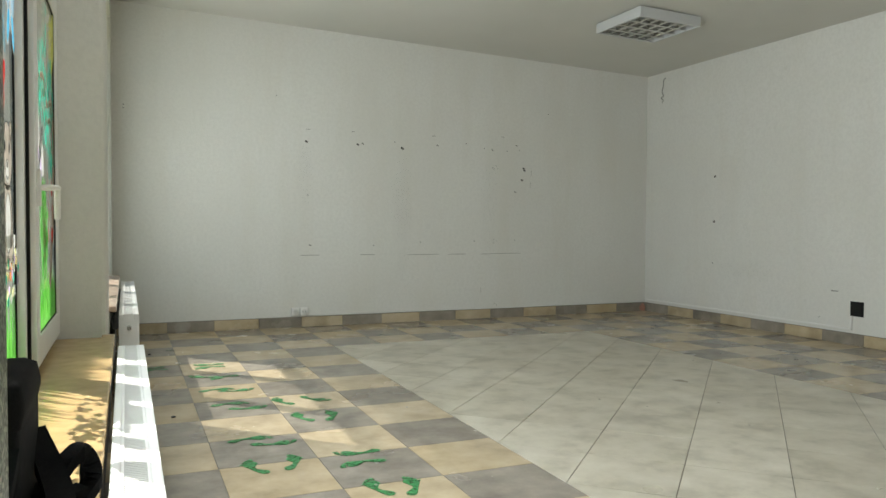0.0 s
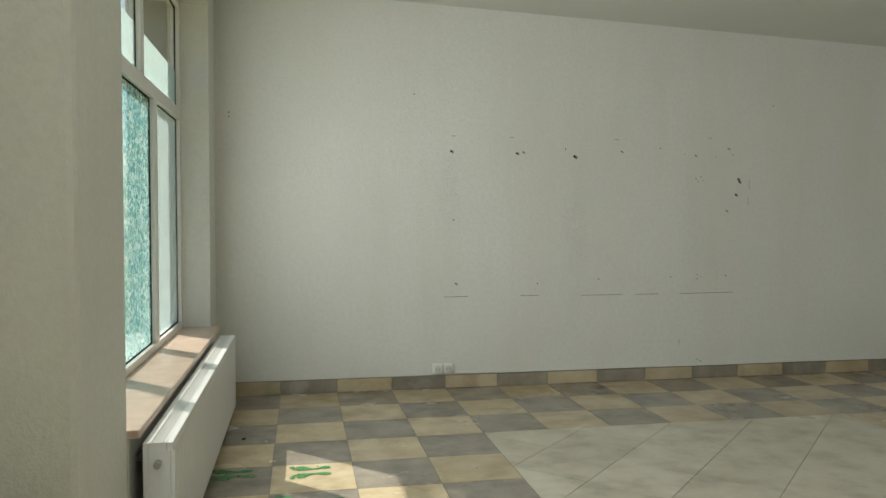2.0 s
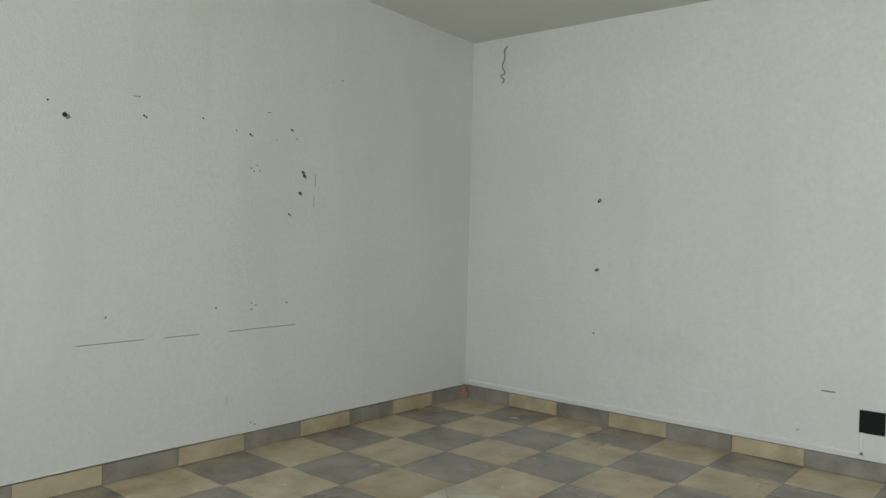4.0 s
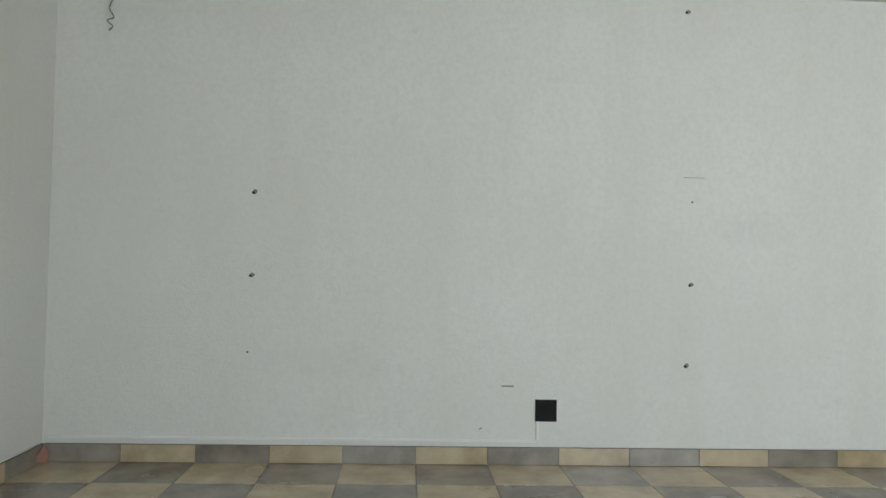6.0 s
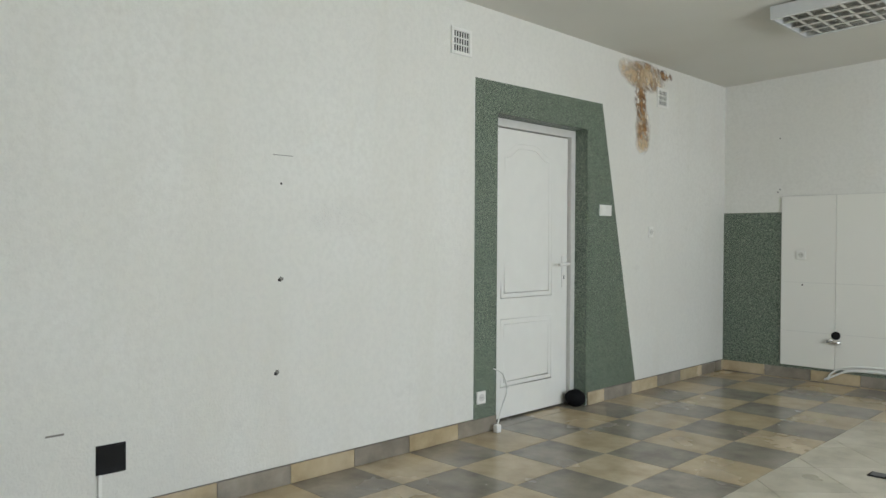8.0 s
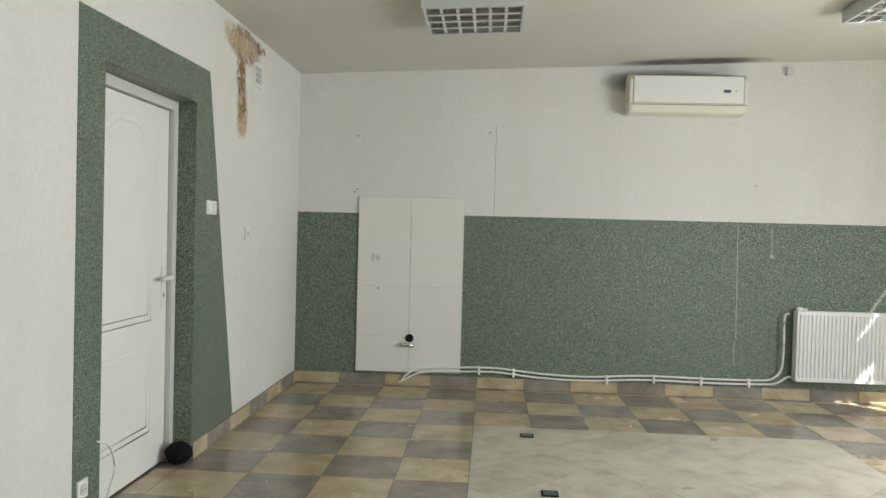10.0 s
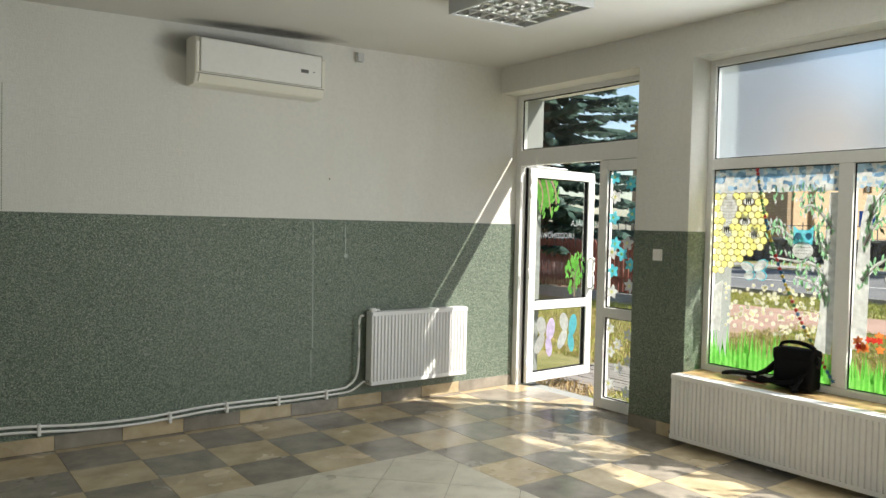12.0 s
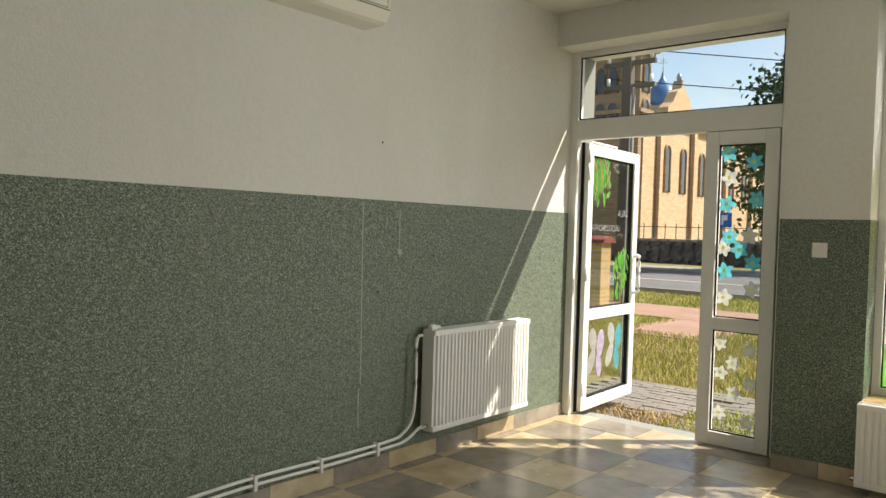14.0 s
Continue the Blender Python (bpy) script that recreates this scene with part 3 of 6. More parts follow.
def air_conditioner():
    ac = thing("air_conditioner", "yellowed white wall split air conditioner under the ceiling", "air conditioner", MS @ pose(1.895, 0, 2.395))
    L = 0.965
    bm = bmesh.new()
    prism(bm, [(0, 0.0), (0.0, 0.325), (0.13, 0.325), (0.175, 0.31), (0.195, 0.275), (0.195, 0.065), (0.165, 0.012), (0.14, 0.0)], 0, L, "x")
    bmesh.ops.bevel(bm, geom=[e for e in bm.edges if e.calc_length() < 0.4], offset=0.006, segments=2, affect="EDGES")
    part("body", bm, CREAMPLASTIC, ac)
    part("front_panel", boxes((0.035, 0.190, 0.085, L - 0.035, 0.203, 0.305), bevel=0.006), PLASTIC, ac)
    bm = bmesh.new()
    for a, b, c, d in ((0.028, 0.078, L - 0.028, 0.081), (0.028, 0.309, L - 0.028, 0.312), (0.028, 0.081, 0.031, 0.309), (L - 0.031, 0.081, L - 0.028, 0.309)):
        box(bm, a, 0.1945, b, c, 0.1965, d)
    part("seam", bm, SHUTTER, ac)
    bm = bmesh.new()
    prism(bm, [(0.200, 0.062), (0.200, 0.058), (0.17, 0.008), (0.163, 0.012)], 0.03, L - 0.03, "x")
    part("louvre", bm, CREAMPLASTIC, ac)
    part("seam", boxes((0.01, 0.1945, 0.066, L - 0.01, 0.1965, 0.071)), SHUTTER, ac)
    part("display", boxes((0.14, 0.2025, 0.17, 0.20, 0.2045, 0.195)), SHUTTER, ac)
    part("indicator", boxes((0.09, 0.2025, 0.18, 0.105, 0.2045, 0.187)), SHUTTER, ac)
    bm = bmesh.new()
    for i in range(9):
        box(bm, 0.05, 0.03 + i * 0.011, 0.326, L - 0.05, 0.035 + i * 0.011, 0.328)
    part("inlet_grille", bm, BLACK, ac)


air_conditioner()
thing("motion_sensor", "small grey motion detector high on the wall", "sensor", MS, boxes((1.475, 0.0, 2.755, 1.53, 0.045, 2.825), bevel=0.008), LAMPSTEEL)

# ---- ceiling lamps ----


def ceiling_lamp(x, y):
    z = ceil_z(x + 0.3)
    lamp = thing("ceiling_lamp", "square surface-mounted louvred fluorescent lamp, switched off", "ceiling lamp", pose(x, y, z, 0, 2.09), group="ceiling lamps")
    h, d = 0.31, 0.085
    bm = bmesh.new()
    t = 0.018
    for a in ((-h, -h, -h + t, h), (h - t, -h, h, h), (-h + t, -h, h - t, -h + t), (-h + t, h - t, h - t, h)):
        box(bm, a[0], a[1], -d, a[2], a[3], 0, 0.003)
    part("housing", bm, LAMPSTEEL, lamp)
    part("reflector", boxes((-h + t, -h + t, -0.012, h - t, h - t, -0.004)), ALU, lamp)
    bm = bmesh.new()
    for i in range(4):
        yy = -0.21 + i * 0.14
        tube(bm, [(-h + 0.03, yy, -0.032), (h - 0.03, yy, -0.032)], 0.012, 10)
    part("fluorescent_tube", bm, PLASTIC, lamp)
    bm = bmesh.new()
    for i in range(1, 4):
        yy = -h + t + i * (2 * h - 2 * t) / 4
        prism(bm, [(yy - 0.012, -d + 0.004), (yy + 0.012, -d + 0.004), (yy + 0.002, -0.045), (yy - 0.002, -0.045)], -h + t, h - t, "x")
    for yy in (-h + t + 0.002, h - t - 0.014):
        box(bm, -h + t, yy, -d + 0.004, h - t, yy + 0.012, -0.045)
    part("louvre_blade", bm, ALU, lamp, "bright aluminium louvres")
    for i in range(1, 6):
        xx = -h + t + i * (2 * h - 2 * t) / 6
        bm = bmesh.new()
        prism(bm, [(xx - 0.009, -d + 0.006), (xx + 0.009, -d + 0.006), (xx + 0.0025, -d + 0.018), (xx + 0.001, -0.045), (xx - 0.001, -0.045), (xx - 0.0025, -d + 0.018)], -h + t, h - t, "y")
        part("louvre_blade", bm, ALU, lamp)
    return lamp


for x, y in ((4.24, 6.90), (1.45, 1.98), (4.12, 1.96)):
    ceiling_lamp(x, y)

# ---- white board, tap and wall fittings on the south wall ----
panel = thing("splashback_panel", "white melamine splashback board leaning on the green dado", "board", MS)
part("board", boxes((4.217, 0.004, 0.125, 4.672, 0.02, 1.646), bevel=0.001), BOARD, panel)
part("board", boxes((4.675, 0.004, 0.12, 5.132, 0.02, 1.646), bevel=0.001), BOARD, panel)
for z in (0.87, 0.43):
    part("seam", boxes((4.225, 0.0195, z, 5.12, 0.0208, z + 0.003)), FRAMEGREY, panel)
part("edge_strip", boxes((4.213, 0.004, 1.646, 5.136, 0.022, 1.652), (4.213, 0.004, 0.12, 4.217, 0.022, 1.646), (5.132, 0.004, 0.12, 5.136, 0.022, 1.646)), FRAMEGREY, panel)
bm = bmesh.new()
tube(bm, [(4.665, 0.014, 0.42), (4.665, 0.03, 0.42)], 0.036, 16)
thing("drain_pipe_stub", "black open drain pipe end", "pipe", MS, bm, BLACK)
bm = bmesh.new()
tube(bm, [(4.70, 0.014, 0.365), (4.70, 0.05, 0.365)], 0.018, 10)
tube(bm, [(4.73, 0.05, 0.365), (4.62, 0.05, 0.36)], 0.014, 10)
tube(bm, [(4.70, 0.05, 0.365), (4.70, 0.06, 0.395)], 0.01, 8)
thing("water_tap", "chrome stop tap on the white board", "tap", MS, bm, METAL)


def socket(name, label, m, w=0.08, h=0.08):
    s = thing(name, label, "socket", m)
    part("plate", boxes((-w / 2, 0, -h / 2, w / 2, 0.012, h / 2), bevel=0.004), PLASTIC, s)
    bm = bmesh.new()
    tube(bm, [(0, 0.0125, 0), (0, 0.016, 0)], 0.024, 16)
    part("insert", bm, FRAMEGREY, s)
    bm = bmesh.new()
    for dx in (-0.01, 0.01):
        tube(bm, [(dx, 0.0155, 0), (dx, 0.0165, 0)], 0.003, 8)
    part("pin_hole", bm, BLACK, s)
    return s


socket("power_socket", "white power socket on the white board", MS @ pose(4.96, 0.02, 1.118))
ROT_E, ROT_N, ROT_W = 90, 180, -90
socket("power_socket", "white power socket beside the green door surround", pose(EX - 0.004, 3.65, 0.23, 0, 0, ROT_E))
socket("power_socket", "white round socket on the white wall", pose(EX, 1.55, 1.31, 0, 0, ROT_E), 0.075, 0.09)
for dx in (-0.04, 0.04):
    socket("power_socket", "white surface power socket above the tiled skirting", pose(1.615 - dx, NY, 0.15, 0, 0, ROT_N) @ Matrix.Diagonal((1, 2.6, 1, 1)), 0.075, 0.075)


def switch(label, m, n=1):
    s = thing("light_switch", label, "light switch", m)
    part("plate", boxes((-0.04 * n, 0, -0.042, 0.04 * n, 0.009, 0.042), bevel=0.003), PLASTIC, s)
    for i in range(n):
        x = -0.04 * n + 0.08 * i
        part("rocker", boxes((x + 0.012, 0.009, -0.03, x + 0.068, 0.014, 0.03), bevel=0.003), PLASTIC, s)


switch("white double light switch on the green door surround", pose(EX - 0.004, 2.235, 1.468, 0, 0, ROT_E), 2)
switch("white light switch on the green pier", pose(0.004, 1.93, 1.30, 0, 0, ROT_W), 1)


def wall_vent(y, z, w, h, label):
    v = thing("wall_vent", label, "vent", pose(EX, y, z, 0, 0, ROT_E), group="wall vents")
    bm = bmesh.new()
    bar = 0.022
    box(bm, -w / 2, 0, -h / 2, -w / 2 + bar, 0.012, h / 2, 0.003)
    box(bm, w / 2 - bar, 0, -h / 2, w / 2, 0.012, h / 2, 0.003)
    box(bm, -w / 2 + bar, 0, -h / 2, w / 2 - bar, 0.012, -h / 2 + bar, 0.003)
    box(bm, -w / 2 + bar, 0, h / 2 - bar, w / 2 - bar, 0.012, h / 2, 0.003)
    part("frame", bm, PLASTIC, v)
    part("backing", boxes((-w / 2 + bar, 0.001, -h / 2 + bar, w / 2 - bar, 0.003, h / 2 - bar)), BLACK, v)
    n = 7
    for i in range(n):
        x = -w / 2 + bar + (i + 0.0) * (w - 2 * bar) / (n - 1)
        part("slat", boxes((x - 0.0045, 0.003, -h / 2 + bar, x + 0.0045, 0.006, h / 2 - bar)), PLASTIC, v)
    for z2 in (-0.02, 0.022):
        part("slat", boxes((-w / 2 + bar, 0.003, z2 - 0.004, w / 2 - bar, 0.009, z2 + 0.004)), PLASTIC, v)


wall_vent(3.845, 2.455, 0.18, 0.165, "white plastic ventilation grille near the ceiling")
wall_vent(1.37, 2.447, 0.18, 0.165, "white plastic ventilation grille beside the damp stain")

fbox = thing("wall_box", "open black flush box in the white wall", "socket", pose(EX, 5.96, 0.305, 0, 0, ROT_E))
part("frame", boxes((-0.062, 0, -0.062, 0.062, 0.004, 0.062), bevel=0.001), BLACK, fbox)
part("cover", boxes((-0.055, 0.004, -0.035, 0.055, 0.007, 0.055)), RUBBER, fbox)
trunk = thing("cable_trunking", "thin white cable trunking above the skirting", "cable", pose(EX, 0, 0))
part("channel", boxes((-0.012, 6.0, 0.125, 0, 8.70, 0.14), (-0.012, 6.0, 0.125, 0, 6.015, 0.245), bevel=0.002), PLASTIC, trunk)
bm = bmesh.new()
tube(bm, smooth_path([(EX - 0.008, 3.53, 0.40), (EX - 0.03, 3.46, 0.36), (EX - 0.04, 3.43, 0.25), (EX - 0.03, 3.47, 0.14), (EX - 0.06, 3.545, 0.045)], 6), 0.005, 6)
thing("loose_cable", "white loose cable hanging beside the door", "cable", bm=bm, material=PIPEWHITE)
thing("cable_plug", "white cable plug on the floor by the door", "plug", bm=boxes((EX - 0.08, 3.53, 0.0, EX - 0.045, 3.57, 0.05), bevel=0.006), material=PLASTIC)

# ---- outside: ground, fence, road, church, trees ----


def speckle(name, stops, scale, rough=0.9, bump=0.5, dist=0.02, fine=None):
    m = Mat(name, rough, spec=0.2)
    col = m.ramp(m.noise(scale, 7, 0.65), stops)
    if fine:
        col = m.mix(m.grey(m.noise(fine, 4), 0.0, 0.5, 0.45, 0.75), col, stops[0][1])
    m.colour(col)
    m.bump(m.noise(scale * 6, 5), bump, dist)
    return m.m


def masonry(name, brick, mortar, w, h):
    m = Mat(name, 0.85, spec=0.2)
    tc = m.t.nodes.new("ShaderNodeTexCoord")
    n = m.node("ShaderNodeTexBrick")
    n.inputs["Scale"].default_value = 1.0
    n.inputs["Color1"].default_value = (*brick, 1)
    n.inputs["Color2"].default_value = (*(v * 0.75 for v in brick), 1)
    n.inputs["Mortar"].default_value = (*mortar, 1)
    n.inputs["Brick Width"].default_value, n.inputs["Row Height"].default_value, n.inputs["Mortar Size"].default_value = w, h, h * 0.14
    g = m.t.nodes.new("ShaderNodeNewGeometry")
    sx, cx = m.t.nodes.new("ShaderNodeSeparateXYZ"), m.t.nodes.new("ShaderNodeCombineXYZ")
    add = m.t.nodes.new("ShaderNodeMath")
    m.link(g.outputs["Position"], sx.inputs[0])
    m.link(sx.outputs[0], add.inputs[0])
    m.link(sx.outputs[1], add.inputs[1])
    m.link(add.outputs[0], cx.inputs[0])
    m.link(sx.outputs[2], cx.inputs[1])
    m.link(cx.outputs[0], n.inputs["Vector"])
    col = m.mix(m.grey(m.noise(0.5, 5), 0, 0.35, 0.4, 0.7), n.outputs["Color"], tuple(v * 0.7 for v in brick))
    m.colour(col)
    m.bump(n.outputs["Fac"], -0.4, 0.01)
    return m.m


GRASSG = speckle("lawn_soil", [(0.3, (0.11, 0.115, 0.035)), (0.5, (0.20, 0.185, 0.065)), (0.68, (0.31, 0.25, 0.13))], 1.6, fine=30)
GRASS = speckle("grass_blade", [(0.3, (0.22, 0.26, 0.055)), (0.5, (0.36, 0.37, 0.085)), (0.7, (0.56, 0.47, 0.19))], 1.1)
DRYGRASS = speckle("dry_grass_blade", [(0.3, (0.32, 0.23, 0.11)), (0.6, (0.48, 0.36, 0.18)), (0.8, (0.24, 0.24, 0.07))], 3.0)
ASPHALT = speckle("asphalt", [(0.3, (0.12, 0.12, 0.125)), (0.7, (0.17, 0.17, 0.172))], 0.7, fine=120, bump=0.3, dist=0.004)
PAVER = speckle("grey_concrete_paver", [(0.3, (0.17, 0.155, 0.14)), (0.7, (0.26, 0.24, 0.215))], 2.2, fine=90, bump=0.3, dist=0.003)
PINKPATH = speckle("reddish_paving", [(0.3, (0.24, 0.20, 0.12)), (0.42, (0.30, 0.19, 0.15)), (0.7, (0.38, 0.245, 0.20))], 1.3, fine=60, bump=0.2, dist=0.004)
FIELDSTONE = speckle("field_stone", [(0.3, (0.07, 0.065, 0.07)), (0.5, (0.14, 0.125, 0.12)), (0.7, (0.22, 0.19, 0.17))], 1.1, fine=20)
CONCRETE = speckle("grey_concrete", [(0.3, (0.22, 0.21, 0.20)), (0.7, (0.33, 0.32, 0.30))], 1.5, fine=60, bump=0.3, dist=0.004)
# one brick in two tones: the second has the front's shade in its colour
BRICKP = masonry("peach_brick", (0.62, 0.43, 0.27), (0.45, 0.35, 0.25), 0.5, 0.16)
BRICKB = masonry("shaded_brick", (0.40, 0.28, 0.18), (0.24, 0.18, 0.13), 0.55, 0.17)
POSTBRICK = masonry("post_yellow_brick", (0.55, 0.36, 0.14), (0.40, 0.36, 0.30), 0.25, 0.075)
REDWOOD = speckle("red_brown_painted_picket", [(0.3, (0.17, 0.055, 0.04)), (0.7, (0.27, 0.095, 0.07))], 5, 0.7, 0.2, 0.002)
ROOFBLUE = plain("blue_dome_sheet", (0.07, 0.16, 0.33), 0.35, 0.3, grain=0.15, scale=3)
ROOFGREY = plain("grey_roof_sheet", (0.25, 0.30, 0.34), 0.4, 0.3, grain=0.15, scale=3)
DARKGLASS = plain("dark_church_glass", (0.03, 0.04, 0.06), 0.15)
NEEDLE = speckle("blue_green_spruce_needles", [(0.3, (0.025, 0.055, 0.042)), (0.55, (0.06, 0.105, 0.085)), (0.75, (0.12, 0.17, 0.14))], 3.0)
BARK = speckle("grey_brown_bark", [(0.3, (0.06, 0.045, 0.035)), (0.7, (0.12, 0.09, 0.07))], 6)
LEAFG = speckle("broad_leaf", [(0.3, (0.03, 0.06, 0.02)), (0.7, (0.08, 0.13, 0.04))], 3.0)
GZ = -0.10

ground = thing("ground", "mown weedy lawn and open ground", "ground", bm=boxes((-600, -600, GZ - 0.5, -0.541, 600, GZ)), material=GRASSG, kind="structure")
thing("ground_under_building", "open ground beyond the building", "ground", bm=boxes((-0.541, -600, GZ - 0.5, 600, 600, GZ - 0.03)), material=GRASSG, kind="structure")
thing("road", "grey asphalt road", "road", bm=boxes((-24.5, -300, GZ, -13.6, 300, GZ + 0.012)), material=ASPHALT, kind="structure")
for x in (-13.6, -24.62):
    thing("kerb", "concrete kerb beside the road", "kerb", bm=boxes((x, -300, GZ, x + 0.12, 300, GZ + 0.12)), material=CONCRETE, kind="structure")
thing("road_line", "worn white line on the road", "road marking", bm=boxes((-19.1, -300, GZ + 0.012, -18.98, 300, GZ + 0.016)), material=PLASTIC, kind="structure")
thing("pavement", "reddish paved footway across the lawn", "pavement", bm=boxes((-10.2, -300, GZ, -8.0, 300, GZ + 0.02), (-8.0, -2.4, GZ, -5.6, -0.9, GZ + 0.018)), material=PINKPATH, kind="structure")
thing("pavement", "concrete footway beyond the road", "pavement", bm=boxes((-30.0, -300, GZ, -27.5, 300, GZ + 0.03)), material=CONCRETE, kind="structure")


def paving():
    p = thing("paving", "grey concrete block paving before the entrance", "paving", bm=boxes((-2.3, -0.6, GZ, -0.541, 3.3, GZ + 0.006)), material=GRASSG, kind="structure")
    rnd = random.Random(4)
    base = mesh("paver", boxes((0, 0, 0, 0.089, 0.188, 0.055), bevel=0.006), PAVER)
    for i in range(17):
        for j in range(-1, 16):
            y = -0.5 + j * 0.2 + (0.1 if i % 2 else 0)
            x = -0.66 - i * 0.1
            if rnd.random() < 0.04 or y < -0.55 or y > 2.7:
                continue
            ob = new("paver", base)
            ob.parent, ob.matrix_basis = p, pose(x, y, GZ - 0.03 + rnd.uniform(-0.006, 0.004), rnd.uniform(-1.2, 1.2), rnd.uniform(-1.2, 1.2), rnd.uniform(-1, 1))


paving()


def blades(name, label, material, seed, n, area, h0, h1, holes=()):
    """Grass blades scattered over areas as one object."""
    rnd = np.random.RandomState(seed)
    vs, fs = [], []
    x0, x1, y0, y1 = area
    for _ in range(n):
        x, y = rnd.uniform(x0, x1), rnd.uniform(y0, y1)
        if any(a < x < b and c < y < d for a, b, c, d in holes):
            continue
        h, a = rnd.uniform(h0, h1), rnd.uniform(0, 6.283)
        dx, dy = math.cos(a) * 0.006, math.sin(a) * 0.006
        lx, ly = rnd.normal(0, h * 0.35, 2)
        k = len(vs)
        vs += [(x - dx, y - dy, GZ), (x + dx, y + dy, GZ), (x + lx * 0.4 + dx * 0.6, y + ly * 0.4 + dy * 0.6, GZ + h * 0.6), (x + lx * 0.4 - dx * 0.6, y + ly * 0.4 - dy * 0.6, GZ + h * 0.6), (x + lx, y + ly, GZ + h)]
        fs += [(k, k + 1, k + 2, k + 3), (k + 3, k + 2, k + 4)]
    me = bpy.data.meshes.new(name)
    me.from_pydata(vs, [], fs)
    me.materials.append(material)
    return tagged(new(name, me), label, "grass", kind="stuff")


HOLES = [(-2.3, -0.3, -0.6, 3.3), (-10.0, -8.25, -99, 99), (-8.3, -5.9, -2.2, -1.15)]
blades("grass", "patchy green lawn grass", GRASS, 1, 32000, (-7.9, -2.2, -6.0, 3.2), 0.02, 0.10, HOLES)
blades("grass", "lawn grass beyond the footway", GRASS, 2, 16000, (-13.4, -10.2, -9.0, 3.0), 0.03, 0.1, HOLES)
blades("grass", "dry yellow grass tufts by the doorstep", DRYGRASS, 3, 1300, (-1.05, -0.56, -0.15, 0.75), 0.02, 0.09)
blades("grass", "dry grass among the lawn", DRYGRASS, 4, 12000, (-6.5, -2.2, -4.5, 2.2), 0.03, 0.1, HOLES)
blades("grass", "weeds between the paving blocks", GRASS, 5, 900, (-1.5, -0.6, 0.7, 1.3), 0.03, 0.10)


def picket_fence():
    f = thing("picket_fence", "red-brown wooden picket fence on a concrete base", "fence")
    x = -7.95
    part("base", boxes((x - 0.1, -13, GZ, x + 0.1, -4.11, GZ + 0.22), bevel=0.01), CONCRETE, f)
    for z in (0.42, 0.98):
        part("rail", boxes((x - 0.06, -13, z, x - 0.015, -4.06, z + 0.07)), REDWOOD, f)
    bm = bmesh.new()
    prism(bm, [(-0.05, 0.15), (0.05, 0.15), (0.05, 1.17), (0.0, 1.24), (-0.05, 1.17)], -0.015, 0.012, "x")
    me = mesh("picket", bm, REDWOOD)
    rnd = random.Random(2)
    y = -4.18
    while y > -12.9:
        ob = new("picket", me)
        ob.parent, ob.matrix_basis = f, pose(x, y, rnd.uniform(-0.02, 0.02), rnd.uniform(-0.8, 0.8))
        y -= 0.128
    post = thing("gate_post", "yellow brick gate post with a red-brown cap", "post")
    part("shaft", boxes((x - 0.18, -4.12, GZ, x + 0.18, -3.74, 1.20)), POSTBRICK, post)
    bm = bmesh.new()
    prism(bm, [(x - 0.25, 1.20), (x + 0.25, 1.20), (x + 0.22, 1.26), (x, 1.33), (x - 0.22, 1.26)], -4.18, -3.67, "y")
    part("cap", bm, REDWOOD, post)


picket_fence()


def stone_wall():
    w = thing("stone_wall", "low field stone churchyard wall with a concrete coping", "wall", bm=boxes((-34.4, -60, GZ, -34.1, 60, 1.08)), material=FIELDSTONE)
    part("coping", boxes((-34.5, -60, 1.08, -33.98, 60, 1.22), bevel=0.02), CONCRETE, w)
    rnd = random.Random(9)
    shapes = []
    for k in range(6):
        bm = bmesh.new()
        bmesh.ops.create_icosphere(bm, subdivisions=1, radius=0.5)
        for v in bm.verts:
            v.co *= rnd.uniform(0.8, 1.15)
            v.co.x *= 0.35
        shapes.append(mesh("stone", bm, FIELDSTONE))
    for i in range(44):
        for j in range(4):
            ob = new("stone", shapes[rnd.randrange(6)])
            ob.parent = w
            ob.matrix_basis = pose(-34.05, -26 + i * 0.62 + rnd.uniform(-0.1, 0.1), 0.1 + j * 0.29 + rnd.uniform(-0.05, 0.05), rnd.uniform(0, 360)) @ Matrix.Diagonal((1, rnd.uniform(0.5, 0.7), rnd.uniform(0.36, 0.5), 1))
    fence = thing("churchyard_fence", "thin iron fence on the churchyard wall", "fence")
    part("rail", boxes((-34.27, -30, 1.85, -34.23, 10, 1.89)), SHUTTER, fence)
    me = mesh("bar", boxes((-0.02, -0.02, 1.22, 0.02, 0.02, 2.05)), SHUTTER)
    for i in range(48):
        ob = new("bar", me)
        ob.parent, ob.location = fence, (-34.25, -30 + i * 0.62, 0)


stone_wall()


def arch_outline(cy, w, z0, z1):
    """Round-headed opening as (u, v) points."""
    r = w / 2
    return [(cy - r, z0), (cy + r, z0)] + [(cy + r * math.cos(math.pi * k / 10), z1 - r + r * math.sin(math.pi * k / 10)) for k in range(11)]


